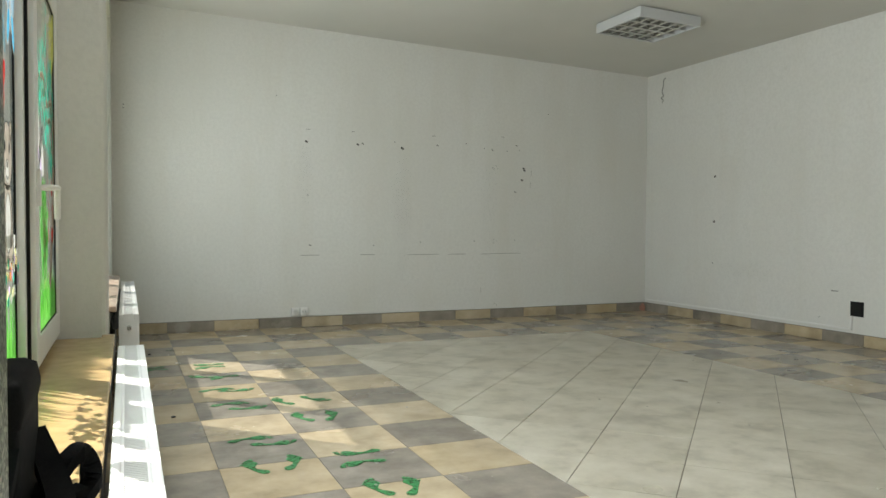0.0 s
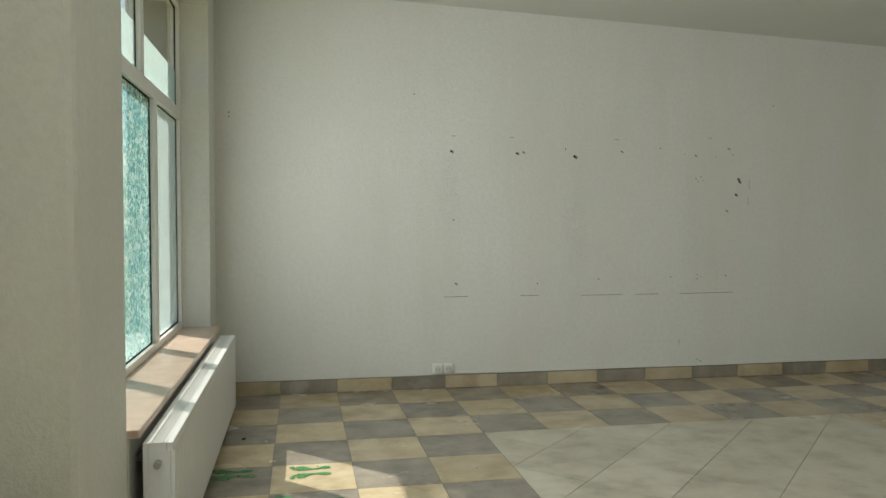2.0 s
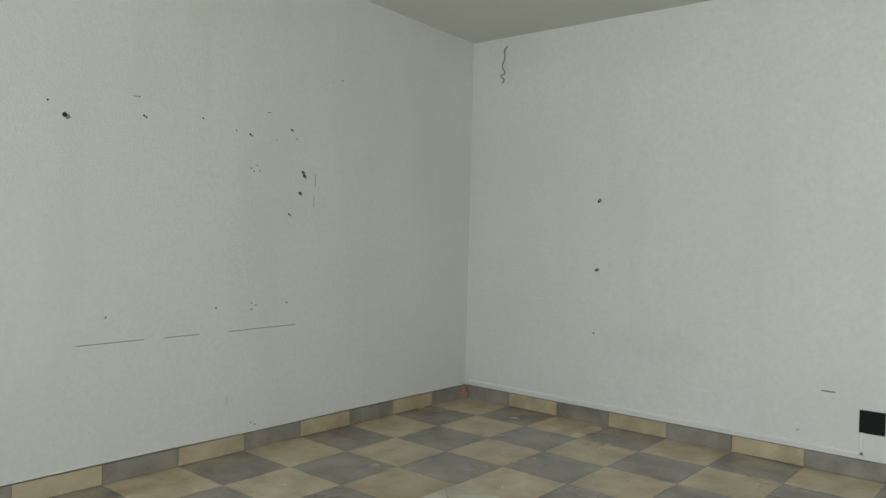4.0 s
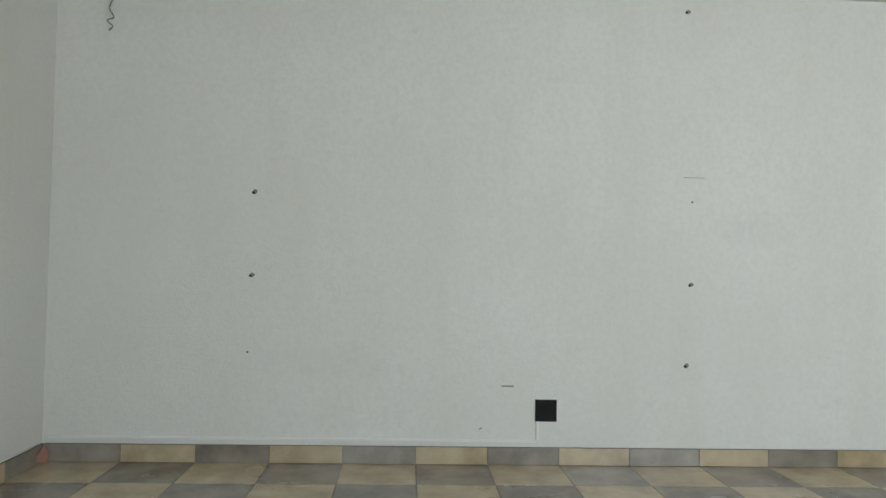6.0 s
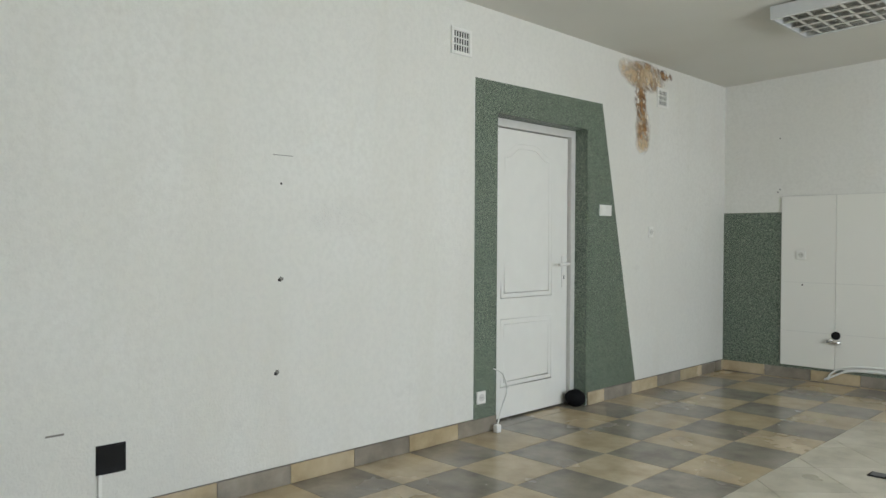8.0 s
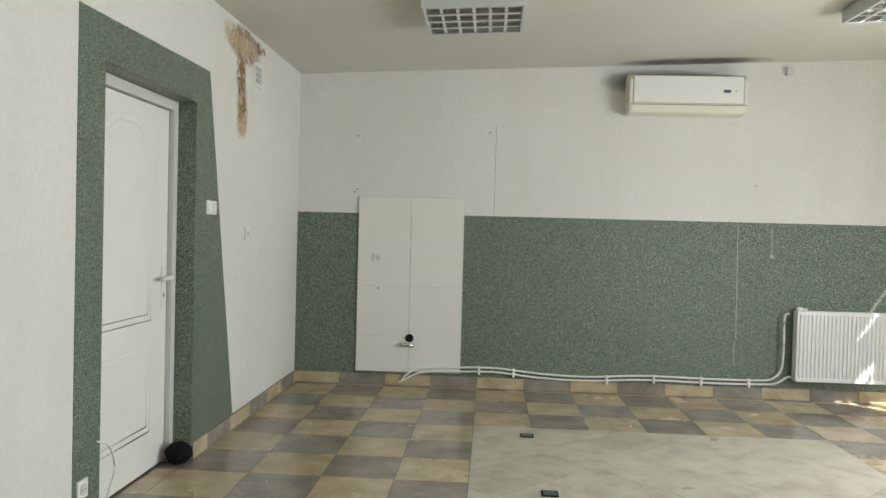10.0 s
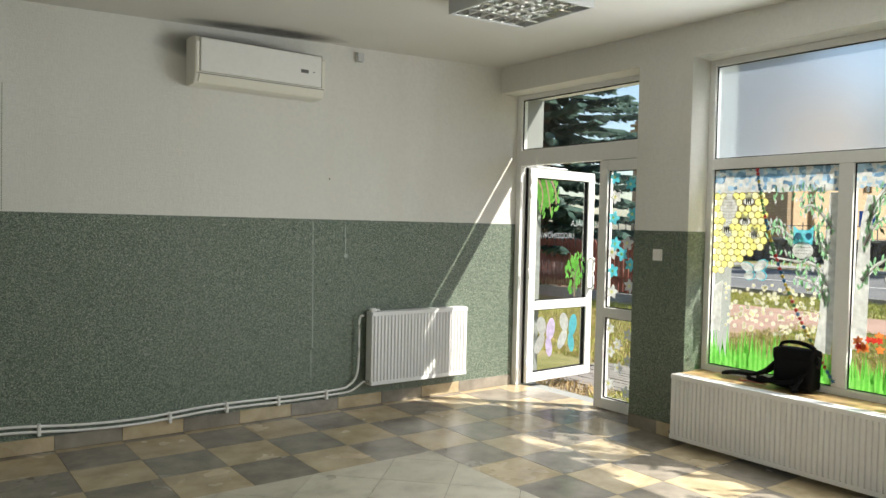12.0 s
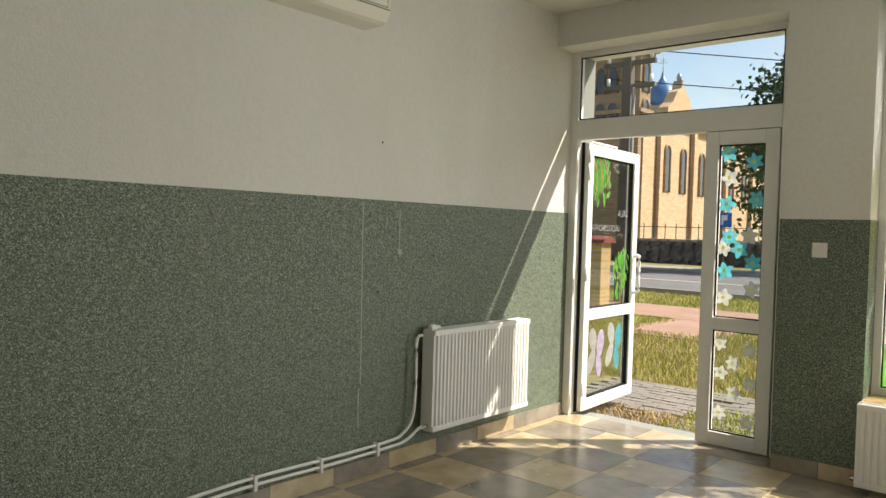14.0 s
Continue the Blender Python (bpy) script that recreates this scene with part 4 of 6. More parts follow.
def church():
    ch = thing("church", "yellow brick church with a blue onion dome and round-arched windows", "church")
    fx, ny = -40.0, -18.8
    bm = boxes((-70, -31.0, GZ, fx - 0.02, ny, 9.2))
    part("nave", bm, BRICKP, ch)
    bm = bmesh.new()
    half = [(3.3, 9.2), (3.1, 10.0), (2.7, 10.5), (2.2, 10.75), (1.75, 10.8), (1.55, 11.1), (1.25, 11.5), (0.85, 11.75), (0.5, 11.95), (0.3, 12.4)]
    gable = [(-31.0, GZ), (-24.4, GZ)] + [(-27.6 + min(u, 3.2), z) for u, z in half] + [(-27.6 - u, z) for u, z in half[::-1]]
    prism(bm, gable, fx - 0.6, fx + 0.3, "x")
    # gable and tower take the brick darkened for shade
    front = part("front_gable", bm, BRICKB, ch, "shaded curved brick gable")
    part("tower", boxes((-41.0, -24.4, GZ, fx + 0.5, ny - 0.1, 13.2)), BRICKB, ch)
    for z in (6.8, 8.6, 9.0):
        part("cornice", boxes((fx - 0.2, -31.1, z, fx + 0.55, -24.4, z + 0.18)), BRICKB, ch)
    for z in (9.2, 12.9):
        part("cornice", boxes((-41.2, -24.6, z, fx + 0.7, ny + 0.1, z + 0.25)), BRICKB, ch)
    part("cornice", boxes((-70.1, -31.1, 9.0, fx - 1.0, ny + 0.3, 9.3)), BRICKP, ch)
    part("plinth", boxes((-70, -31.1, GZ, fx + 0.4, ny + 0.15, 1.2)), BRICKB, ch)
    bm = bmesh.new()
    prism(bm, [(-41.5, 13.2), (fx + 0.9, 13.2), (-40.2, 15.0)], -24.8, ny + 0.3, "y")
    part("tower_roof", bm, ROOFGREY, ch)
    bm = bmesh.new()
    prism(bm, [(-31.2, 9.2), (ny + 0.5, 9.2), (-24.9, 11.0)], -70, fx - 1.2, "x")
    part("roof", bm, ROOFGREY, ch)

    def window(axis, c, w, z0, z1, at):
        bm = bmesh.new()
        prism(bm, arch_outline(c, w, z0, z1), at, at + 0.06, axis)
        win = part("window", bm, DARKGLASS, ch)
        pts = [(p, q) for p, q in arch_outline(c, w + 0.18, z0 - 0.05, z1 + 0.09)]
        bm = bmesh.new()
        tube(bm, [((at + 0.05, u, v) if axis == "x" else (u, at + 0.05, v)) for u, v in pts[1:] + pts[:1]], 0.09, 6)
        part("frame", bm, BRICKB, win)
    for x in (-43.6, -46.2, -49.5, -52.3, -55.6, -58.4):
        window("y", x, 0.62, 4.4, 7.4, ny + 0.01)
    for x in (-42.2, -47.7, -54.0, -60.0):
        part("buttress", boxes((x - 0.22, ny, GZ, x + 0.22, ny + 0.3, 9.0)), BRICKP, ch)
        bm = bmesh.new()
        tube(bm, [(x + 0.3, ny + 0.1, GZ), (x + 0.3, ny + 0.1, 9.0)], 0.045, 6)
        part("downpipe", bm, BRICKB, ch)
    for y in (-22.6, -21.65, -20.75, -19.7):
        window("x", y, 0.62, 8.2, 9.9, fx + 0.51)
        window("x", y, 0.5, 10.6, 12.2, fx + 0.51)
    for z in (8.2, 10.6):
        window("y", -40.25, 0.6, z, z + 1.8, ny - 0.09)
    for y in (-29.3, -26.2):
        window("x", y, 0.8, 4.9, 6.2, fx + 0.31)
    window("x", -27.6, 2.3, 0.4, 3.9, fx + 0.31)
    # onion dome and crosses
    def onion(x, y, z, r, h):
        prof = [(0.75, 0), (0.95, 0.12), (1.0, 0.25), (0.9, 0.42), (0.62, 0.58), (0.34, 0.70), (0.15, 0.82), (0.05, 1.0)]
        bm = bmesh.new()
        tube(bm, [(x, y, z + v * h) for u, v in prof], [u * r for u, v in prof], 20)
        part("dome", bm, ROOFBLUE, ch, "blue sheet-metal onion dome")
        bm = bmesh.new()
        tube(bm, [(x, y, z + h), (x, y, z + h + 1.2)], 0.04, 6)
        box(bm, x - 0.04, y - 0.35, z + h + 0.7, x + 0.04, y + 0.35, z + h + 0.78)
        box(bm, x - 0.04, y - 0.2, z + h + 0.92, x + 0.04, y + 0.2, z + h + 0.99)
        part("cross", bm, METAL, ch)
    part("drum", boxes((-53.0, -24.2, 8.9, -51.0, -22.2, 11.9)), BRICKP, ch)
    onion(-52, -23.2, 11.6, 1.3, 2.8)
    bm = bmesh.new()
    prism(bm, [(-47.7, 9.2), (-42.7, 9.2), (-42.9, 10.0), (-43.6, 10.4), (-44.2, 11.2), (-44.8, 11.5), (-45.1, 12.1), (-45.4, 11.5), (-46.0, 11.2), (-46.7, 10.4), (-47.5, 10.0)], ny - 0.4, ny + 0.3, "y")
    part("side_gable", bm, BRICKP, ch)
    bm = bmesh.new()
    tube(bm, [(-45.1, ny, 12.0), (-45.1, ny, 12.35), (-45.1, ny, 12.6)], [0.14, 0.2, 0.08], 8)
    part("finial", bm, ROOFGREY, ch)


church()


# concrete darkened so that its colour carries the pole's shade
POLEGREY = speckle("shaded_pole_concrete", [(0.3, (0.10, 0.09, 0.08)), (0.7, (0.17, 0.155, 0.14))], 1.5, fine=60, bump=0.3, dist=0.004)


def pole():
    p = thing("utility_pole", "double concrete utility pole with insulators and wires", "utility pole", pose(-10.2, -4.55, GZ))
    bm = bmesh.new()
    prism(bm, [(-0.15, 0.0), (0.10, 0.0), (0.07, 5.5), (-0.12, 5.5)], -0.09, 0.09, "x")
    part("shaft", bm, POLEGREY, p)
    bm = bmesh.new()
    tube(bm, [(0.12, 0.17, 0), (0.1, 0.16, 4.6)], 0.035, 8)
    part("cable_conduit", bm, CONCRETE, p)
    for k, z in enumerate((4.6, 5.1)):
        part("cross_arm", boxes((-0.05, -0.6, z, 0.05, 0.6, z + 0.09)), POLEGREY, p)
    bm = bmesh.new()
    for y in (-0.5, 0.5):
        for z in (4.7, 5.2):
            tube(bm, [(0, y, z), (0, y, z + 0.16)], 0.04, 8)
    part("insulator", bm, PLASTIC, p)
    for dy, dz in ((-0.5, 4.86), (0.5, 5.36)):
        bm = bmesh.new()
        tube(bm, [(-30 * t, dy + 30 * t, dz + 1.5 * t - 3 * t * (1 - t)) for t in [i / 12 for i in range(13)]], 0.012, 5)
        part("wire", bm, BLACK, p)


pole()


def spruce(x, y, height, radius, seed, needle=NEEDLE, label="blue-green spruce with drooping branches"):
    t = thing("spruce_tree", label, "tree", pose(x, y, GZ))
    rnd = random.Random(seed)
    bm = bmesh.new()
    tube(bm, [(0, 0, height * k / 8) for k in range(9)], [0.2 * (1 - k / 8) + 0.015 for k in range(9)], 8)
    part("trunk", bm, BARK, t)
    vs, fs = [], []
    lb = bmesh.new()
    z = 0.6
    while z < height - 0.2:
        u = 1 - z / height
        n = 7 if u > 0.3 else 5
        a0 = rnd.uniform(0, 6.28)
        for k in range(n):
            a = a0 + 6.283 * k / n + rnd.uniform(-0.3, 0.3)
            L = radius * (u ** 0.85) * rnd.uniform(0.7, 1.12) + 0.15
            droop = 0.25 * L
            pts = []
            for s in range(6):
                q = s / 5
                pts.append(Vector((math.cos(a) * L * q, math.sin(a) * L * q, z + 0.1 * q - droop * (q - 0.55 * q * q))))
            tube(lb, pts, [0.035 * (1 - 0.8 * s / 5) for s in range(6)], 5)
            m = max(8, int(L * 62))
            for i in range(m):
                q = 0.12 + 0.88 * (i + rnd.random()) / m
                s = min(int(q * 5), 4)
                c = pts[s].lerp(pts[s + 1], q * 5 - s)
                side = rnd.choice((-1, 1))
                b = a + side * rnd.uniform(0.5, 1.2)
                ln = rnd.uniform(0.18, 0.42) * (1.15 - 0.6 * q) + 0.06
                tip = c + Vector((math.cos(b) * ln, math.sin(b) * ln, -rnd.uniform(0.03, 0.18)))
                w = Vector((-math.sin(b), math.cos(b), 0)) * rnd.uniform(0.035, 0.075)
                up = Vector((0, 0, rnd.uniform(0.02, 0.05)))
                k0 = len(vs)
                vs += [c - w * 0.5, c + w * 0.5 + up, c.lerp(tip, 0.6) + w + up, tip, c.lerp(tip, 0.55) - w - up * 1.5]
                fs += [(k0, k0 + 1, k0 + 2, k0 + 4), (k0 + 4, k0 + 2, k0 + 3)]
        z += 0.2 + 0.2 * u
    part("limb", lb, BARK, t)
    me = bpy.data.meshes.new("crown")
    me.from_pydata([tuple(v) for v in vs], [], fs)
    me.materials.append(needle)
    cr = new("crown", me)
    cr.parent = t


spruce(-9.0, -8.6, 11.0, 4.0, 5)
spruce(-7.6, -13.5, 12.0, 3.6, 6)


def broad_tree(x, y, height, radius, seed):
    t = thing("tree", "leafy dark green tree beyond the road", "tree", pose(x, y, GZ))
    rnd = random.Random(seed)
    bm = bmesh.new()
    tube(bm, [(0, 0, 0), (0.1, 0, height * 0.3), (0, 0.1, height * 0.75)], [0.25, 0.18, 0.05], 8)
    part("trunk", bm, BARK, t)
    lb = bmesh.new()
    vs, fs = [], []
    for k in range(42):
        z = rnd.uniform(0.2, 0.98)
        a = rnd.uniform(0, 6.283)
        rr = radius * math.sqrt(max(0.05, 1 - ((z - 0.55) / 0.5) ** 2)) * rnd.uniform(0.5, 1.05)
        tip = Vector((math.cos(a) * rr, math.sin(a) * rr, z * height))
        tube(lb, [Vector((0, 0, z * height * 0.7)), tip * 0.6 + Vector((0, 0, z * height * 0.35)), tip], [0.07, 0.04, 0.01], 5)
        for i in range(230):
            c = tip + Vector((rnd.gauss(0, 0.55), rnd.gauss(0, 0.55), rnd.gauss(0, 0.45)))
            d = Vector((rnd.gauss(0, 1), rnd.gauss(0, 1), rnd.gauss(0, 1))).normalized() * rnd.uniform(0.09, 0.17)
            e = d.orthogonal() * 0.6
            k0 = len(vs)
            vs += [c - d, c + e, c + d, c - e]
            fs.append((k0, k0 + 1, k0 + 2, k0 + 3))
    part("limb", lb, BARK, t)
    me = bpy.data.meshes.new("crown")
    me.from_pydata([tuple(v) for v in vs], [], fs)
    me.materials.append(LEAFG)
    new("crown", me).parent = t


broad_tree(-29, -6.4, 8.6, 2.3, 3)
broad_tree(-31, 2.0, 8.0, 3.4, 4)
broad_tree(-32, 12.0, 9.0, 3.6, 8)
broad_tree(-31.5, 24.0, 9.5, 3.6, 9)
SIGNBLUE = plain("blue_road_sign", (0.02, 0.10, 0.45), 0.4)
sign = thing("parking_sign", "blue square parking sign on a grey post", "road sign", pose(-26.2, -8.3, GZ))
part("post", tube(bmesh.new(), [(0, 0, 0), (0, 0, 2.5)], 0.03, 8), CONCRETE, sign)
part("plate", boxes((0.03, -0.3, 1.9, 0.05, 0.3, 2.5)), SIGNBLUE, sign)
part("white_bar", boxes((0.051, -0.12, 2.0, 0.055, -0.04, 2.4), (0.051, -0.04, 2.18, 0.055, 0.12, 2.4)), PLASTIC, sign)

# ---- paintings and films on the glass ----


def paint(name, c, clear=0.2):
    return film_mat("paint_" + name, c, clear)


P_GREEN = paint("grass_green", (0.22, 0.62, 0.12), 0.25)
P_LIGHTGREEN = paint("light_green", (0.34, 0.72, 0.20))
P_YELLOW = paint("yellow", (0.95, 0.92, 0.42))
P_WHITE = paint("white", (0.74, 0.75, 0.73), 0.15)
P_MILK = paint("thin_white", (0.74, 0.76, 0.76), 0.55)
P_DEEPBLUE = paint("slate_blue", (0.26, 0.42, 0.56), 0.15)
P_PALEYELLOW = paint("pale_yellow", (0.95, 0.93, 0.60), 0.25)
P_LEAF = paint("pale_leaf", (0.52, 0.78, 0.54), 0.1)
P_BLUE = paint("pale_blue", (0.50, 0.66, 0.78), 0.15)
P_TEAL = paint("teal", (0.22, 0.68, 0.76))
P_TURQ = paint("turquoise", (0.20, 0.80, 0.66), 0.1)
P_BROWN = paint("taupe", (0.42, 0.34, 0.27))
P_RED = paint("red", (0.80, 0.10, 0.08))
P_ORANGE = paint("orange", (0.88, 0.38, 0.12))
P_GREY = paint("warm_grey", (0.60, 0.56, 0.51), 0.1)
P_LILAC = paint("lilac", (0.80, 0.72, 0.90), 0.08)
P_BLACK = plain("black_paint_line", (0.03, 0.03, 0.03), 0.6)
GX = WX + 0.0068
LAYER = [0]


def flat(parent, name, material, polys, m=None, x=None, label=""):
    """Thin painted shapes on a pane: lists of (y, z) outlines."""
    LAYER[0] = (LAYER[0] + 1) % 30
    x = (GX if x is None else x) + LAYER[0] * 0.00045
    bm = bmesh.new()
    for poly in polys:
        if len(poly) > 2:
            prism(bm, poly, x, x + 0.0004, "x")
    return part(name, bm, material, parent, label, m)


def blob(y, z, ry, rz, n=14, turn=0.0):
    c, s = math.cos(turn), math.sin(turn)
    out = []
    for k in range(n):
        a = 2 * math.pi * k / n
        u, v = ry * math.cos(a), rz * math.sin(a)
        out.append((y + u * c - v * s, z + u * s + v * c))
    return out


def flower(y, z, r, petals=5, depth=0.5, turn=0.0):
    n = petals * 4
    return [(y + r * (1 - depth * (0.5 + 0.5 * math.cos(petals * a + math.pi))) * math.cos(a + turn), z + r * (1 - depth * (0.5 + 0.5 * math.cos(petals * a + math.pi))) * math.sin(a + turn)) for a in [2 * math.pi * k / n for k in range(n)]]


def ribbon(pts, w0, w1):
    """A tapering stroke along (y, z) points, as short quads."""
    P = [Vector((p[0], p[1], 0)) for p in smooth_path([(a, b, 0) for a, b in pts], 5)]
    out = []
    n = len(P) - 1
    edge = []
    for i, p in enumerate(P):
        d = (P[min(i + 1, n)] - P[max(i - 1, 0)]).normalized()
        w = w0 + (w1 - w0) * i / n
        edge.append(((p.x - d.y * w, p.y + d.x * w), (p.x + d.y * w, p.y - d.x * w)))
    for a, b in zip(edge, edge[1:]):
        out.append([a[0], a[1], b[1], b[0]])
    return out


def grass_strokes(y0, y1, z0, z1, n, seed):
    """Upright strokes that rise from a solid foot, jagged at the top."""
    rnd = random.Random(seed)
    out = []
    y = y0
    while y < y1 - 0.004:
        w = min(rnd.uniform(0.012, 0.026), y1 - y)
        h = rnd.uniform(0.5, 1.0) * (z1 - z0)
        lean = rnd.uniform(-0.012, 0.012)
        tip = min(y1, max(y0, y + w / 2 + lean))
        out.append([(y, z0), (y + w, z0), (y + w, z0 + 0.4 * h), (tip, z0 + h), (y, z0 + 0.4 * h)])
        y += w
    for _ in range(n):
        y = rnd.uniform(y0 + 0.012, y1 - 0.012)
        z, h = z0 + rnd.uniform(0.0, 0.45) * (z1 - z0), rnd.uniform(0.2, 0.45) * (z1 - z0)
        out.append([(y - 0.004, z), (y + 0.004, z), (y + rnd.uniform(-0.008, 0.008), z + h)])
    return out


def leaves_along(pts, n, size, seed, spread=0.05):
    rnd = random.Random(seed)
    P = smooth_path([(a, b, 0) for a, b in pts], 6)
    out = []
    for _ in range(n):
        p = P[rnd.randrange(len(P))]
        a = rnd.uniform(0, math.pi)
        out.append(blob(p.x + rnd.uniform(-spread, spread), p.y + rnd.uniform(-spread, spread), size * rnd.uniform(0.25, 0.4), size * rnd.uniform(0.8, 1.2), 8, rnd.uniform(-0.7, 0.7)))
    return out


def outline(poly, w=0.003):
    """A thin painted line round a closed shape, as short quads."""
    cy, cz = sum(p[0] for p in poly) / len(poly), sum(p[1] for p in poly) / len(poly)
    ring = []
    for y, z in poly:
        d = math.hypot(y - cy, z - cz) or 1
        ring.append(((y, z), (y + (y - cy) / d * w, z + (z - cz) / d * w)))
    return [[a[0], a[1], b[1], b[0]] for a, b in zip(ring, ring[1:] + ring[:1])]


def pointed_leaves(pts, n, size, seed, spread, sway=0.5):
    """Slim leaves on both sides of a branch."""
    rnd = random.Random(seed)
    P = smooth_path([(a, b, 0) for a, b in pts], 6)
    out = []
    for k in range(n):
        p = P[min(len(P) - 1, int((k + rnd.random()) / n * len(P)))]
        side = 1 if k % 2 else -1
        out.append(blob(p.x + rnd.uniform(-0.4, 0.4) * spread, p.y + side * spread * rnd.uniform(0.4, 1.0), size * 0.32, size * rnd.uniform(0.8, 1.25), 8, rnd.uniform(-sway, sway)))
    return out


def heart(y, z, r):
    return [(y + r * 0.8 * math.sin(a) ** 3, z + r * (0.85 * math.cos(a) - 0.32 * math.cos(2 * a) - 0.13 * math.cos(3 * a) - 0.05 * math.cos(4 * a)) * 1.25) for a in [2 * math.pi * k / 20 for k in range(20)]]


def ring_between(outer, inner, n=30):
    """Quads that fill the band between two closed shapes, seen from the inner one's middle."""
    cy, cz = sum(p[0] for p in inner) / len(inner), sum(p[1] for p in inner) / len(inner)

    def reach(poly, a):
        dy, dz = math.cos(a), math.sin(a)
        best = 0.0
        for (y0, z0), (y1, z1) in zip(poly, poly[1:] + poly[:1]):
            ey, ez = y1 - y0, z1 - z0
            den = dy * ez - dz * ey
            if abs(den) > 1e-9:
                t = ((y0 - cy) * ez - (z0 - cz) * ey) / den
                u = ((y0 - cy) * dz - (z0 - cz) * dy) / den
                if t > 0 and -1e-6 <= u <= 1 + 1e-6:
                    best = max(best, t)
        return (cy + dy * best, cz + dz * best)
    ang = [2 * math.pi * k / n for k in range(n)]
    o, q = [reach(outer, a) for a in ang], [reach(inner, a) for a in ang]
    return [[q[k], o[k], o[(k + 1) % n], q[(k + 1) % n]] for k in range(n)]


def paint_grass(a, b, c, h, seed, x=None):
    strokes = grass_strokes(a, b, c, c + h, 60, seed)
    foot = [p for p in strokes if len(p) == 5]
    flat(window_1, "painted_grass", P_GREEN, foot[0::2], x=x)
    flat(window_1, "painted_grass", P_LIGHTGREEN, foot[1::2], x=x)
    flat(window_1, "painted_grass", P_GREEN, strokes[len(foot):], x=x)


def sky_patches(y0, y1, z0, z1, seed):
    """Uneven dabs that tile a band, sorted into three tones."""
    rnd = random.Random(seed)
    nu, nv = int((y1 - y0) / 0.022), 7
    pts = [[(y0 + (y1 - y0) * i / nu + (rnd.uniform(-0.009, 0.009) if 0 < i < nu else 0), z0 + (z1 - z0) * j / nv + (rnd.uniform(-0.008, 0.008) if j < nv else 0)) for i in range(nu + 1)] for j in range(nv + 1)]
    tones = [[], [], []]
    for j in range(nv):
        for i in range(nu):
            v = noise.noise(Vector((i * 0.55 + seed, j * 0.8, 0))) + rnd.uniform(-0.25, 0.25) + (0.12 if j > 3 else -0.12)
            tones[0 if v < 0.02 else 1 if v < 0.3 else 2].append([pts[j][i], pts[j][i + 1], pts[j + 1][i + 1], pts[j + 1][i]])
    return tones


def paint_pane_a():
    LAYER[0] = 0
    a, b, c, d = low1[0]
    w = window_1
    rnd = random.Random(3)
    paint_grass(a, b, c, 0.30, 1)
    for tone, m in zip(sky_patches(a, b, d - 0.17, d, 3), (P_WHITE, P_BLUE, P_DEEPBLUE)):
        flat(w, "painted_sky", m, tone)
    cells, rims = [], []
    bees = ((0.27, 1.69), (0.11, 1.49), (0.25, 1.55), (0.32, 1.46))
    r = 0.027
    for i in range(11):
        for j in range(18):
            y = a + 0.028 + i * r * 1.78 + (r * 0.89 if j % 2 else 0)
            z = d - 0.19 - j * r * 1.6
            if y > a + 0.41 or math.hypot((y - a - 0.124) / 0.066, (z - 1.65) / 0.10) < 1 or any(math.hypot(y - a - u, (z - v) * 1.2) < 0.034 for u, v in bees) or z < 1.15 + max(0.0, y - a - 0.02) * 0.62:
                continue
            cell = blob(y, z, r * 0.9, r * 0.9, 8, math.pi / 8)
            cells.append(cell)
            rims += outline(cell, 0.0035)
    flat(w, "painted_honeycomb", P_YELLOW, cells[0::2], label="yellow honeycomb cells")
    flat(w, "painted_honeycomb", P_PALEYELLOW, cells[1::2], label="pale yellow honeycomb cells")
    flat(w, "painted_honeycomb", paint("ochre_rim", (0.55, 0.47, 0.16), 0.3), rims)
    hive = blob(a + 0.124, 1.65, 0.062, 0.095, 18)
    flat(w, "painted_hive", P_WHITE, [hive])
    flat(w, "painted_hive", P_GREY, sum((ribbon([(a + 0.068, 1.58 + 0.022 * k), (a + 0.124, 1.575 + 0.022 * k), (a + 0.18, 1.58 + 0.022 * k)], 0.002, 0.002) for k in range(7)), []) + outline(blob(a + 0.124, 1.67, 0.016, 0.02)))
    for y, z in ((a + u, v) for u, v in bees):
        flat(w, "painted_bee", P_WHITE, [blob(y, z, 0.040, 0.024), blob(y - 0.01, z + 0.032, 0.015, 0.03, 12, 0.3), blob(y + 0.014, z + 0.03, 0.013, 0.028, 12, -0.3)])
        flat(w, "painted_bee", P_BLACK, [blob(y + k * 0.015, z, 0.005, 0.022, 6) for k in (-1, 0, 1)] + outline(blob(y, z, 0.04, 0.024), 0.002))
    flat(w, "painted_trunk", P_WHITE, [[(a + 0.01, c + 0.25), (a + 0.085, c + 0.25), (a + 0.095, 1.14), (a + 0.03, 1.10)]])
    trunk = [(b - 0.07, c + 0.2), (b - 0.05, 0.95), (b - 0.045, 1.2), (b - 0.035, 1.5), (b - 0.03, 1.74)]
    br = [[(b - 0.05, 1.16), (b - 0.14, 1.28), (b - 0.28, 1.30), (b - 0.44, 1.32)], [(b - 0.04, 1.52), (b - 0.10, 1.60), (b - 0.17, 1.66), (b - 0.24, 1.64)], [(b - 0.05, 1.36), (b - 0.10, 1.42), (b - 0.13, 1.50)],
          [(b - 0.24, 1.42), (b - 0.32, 1.47), (b - 0.38, 1.52), (b - 0.45, 1.50)], [(b - 0.05, 1.06), (b - 0.13, 1.16), (b - 0.26, 1.20)]]
    twigs = br + [[(b - 0.10, 1.73), (b - 0.22, 1.75), (b - 0.42, 1.74)]]
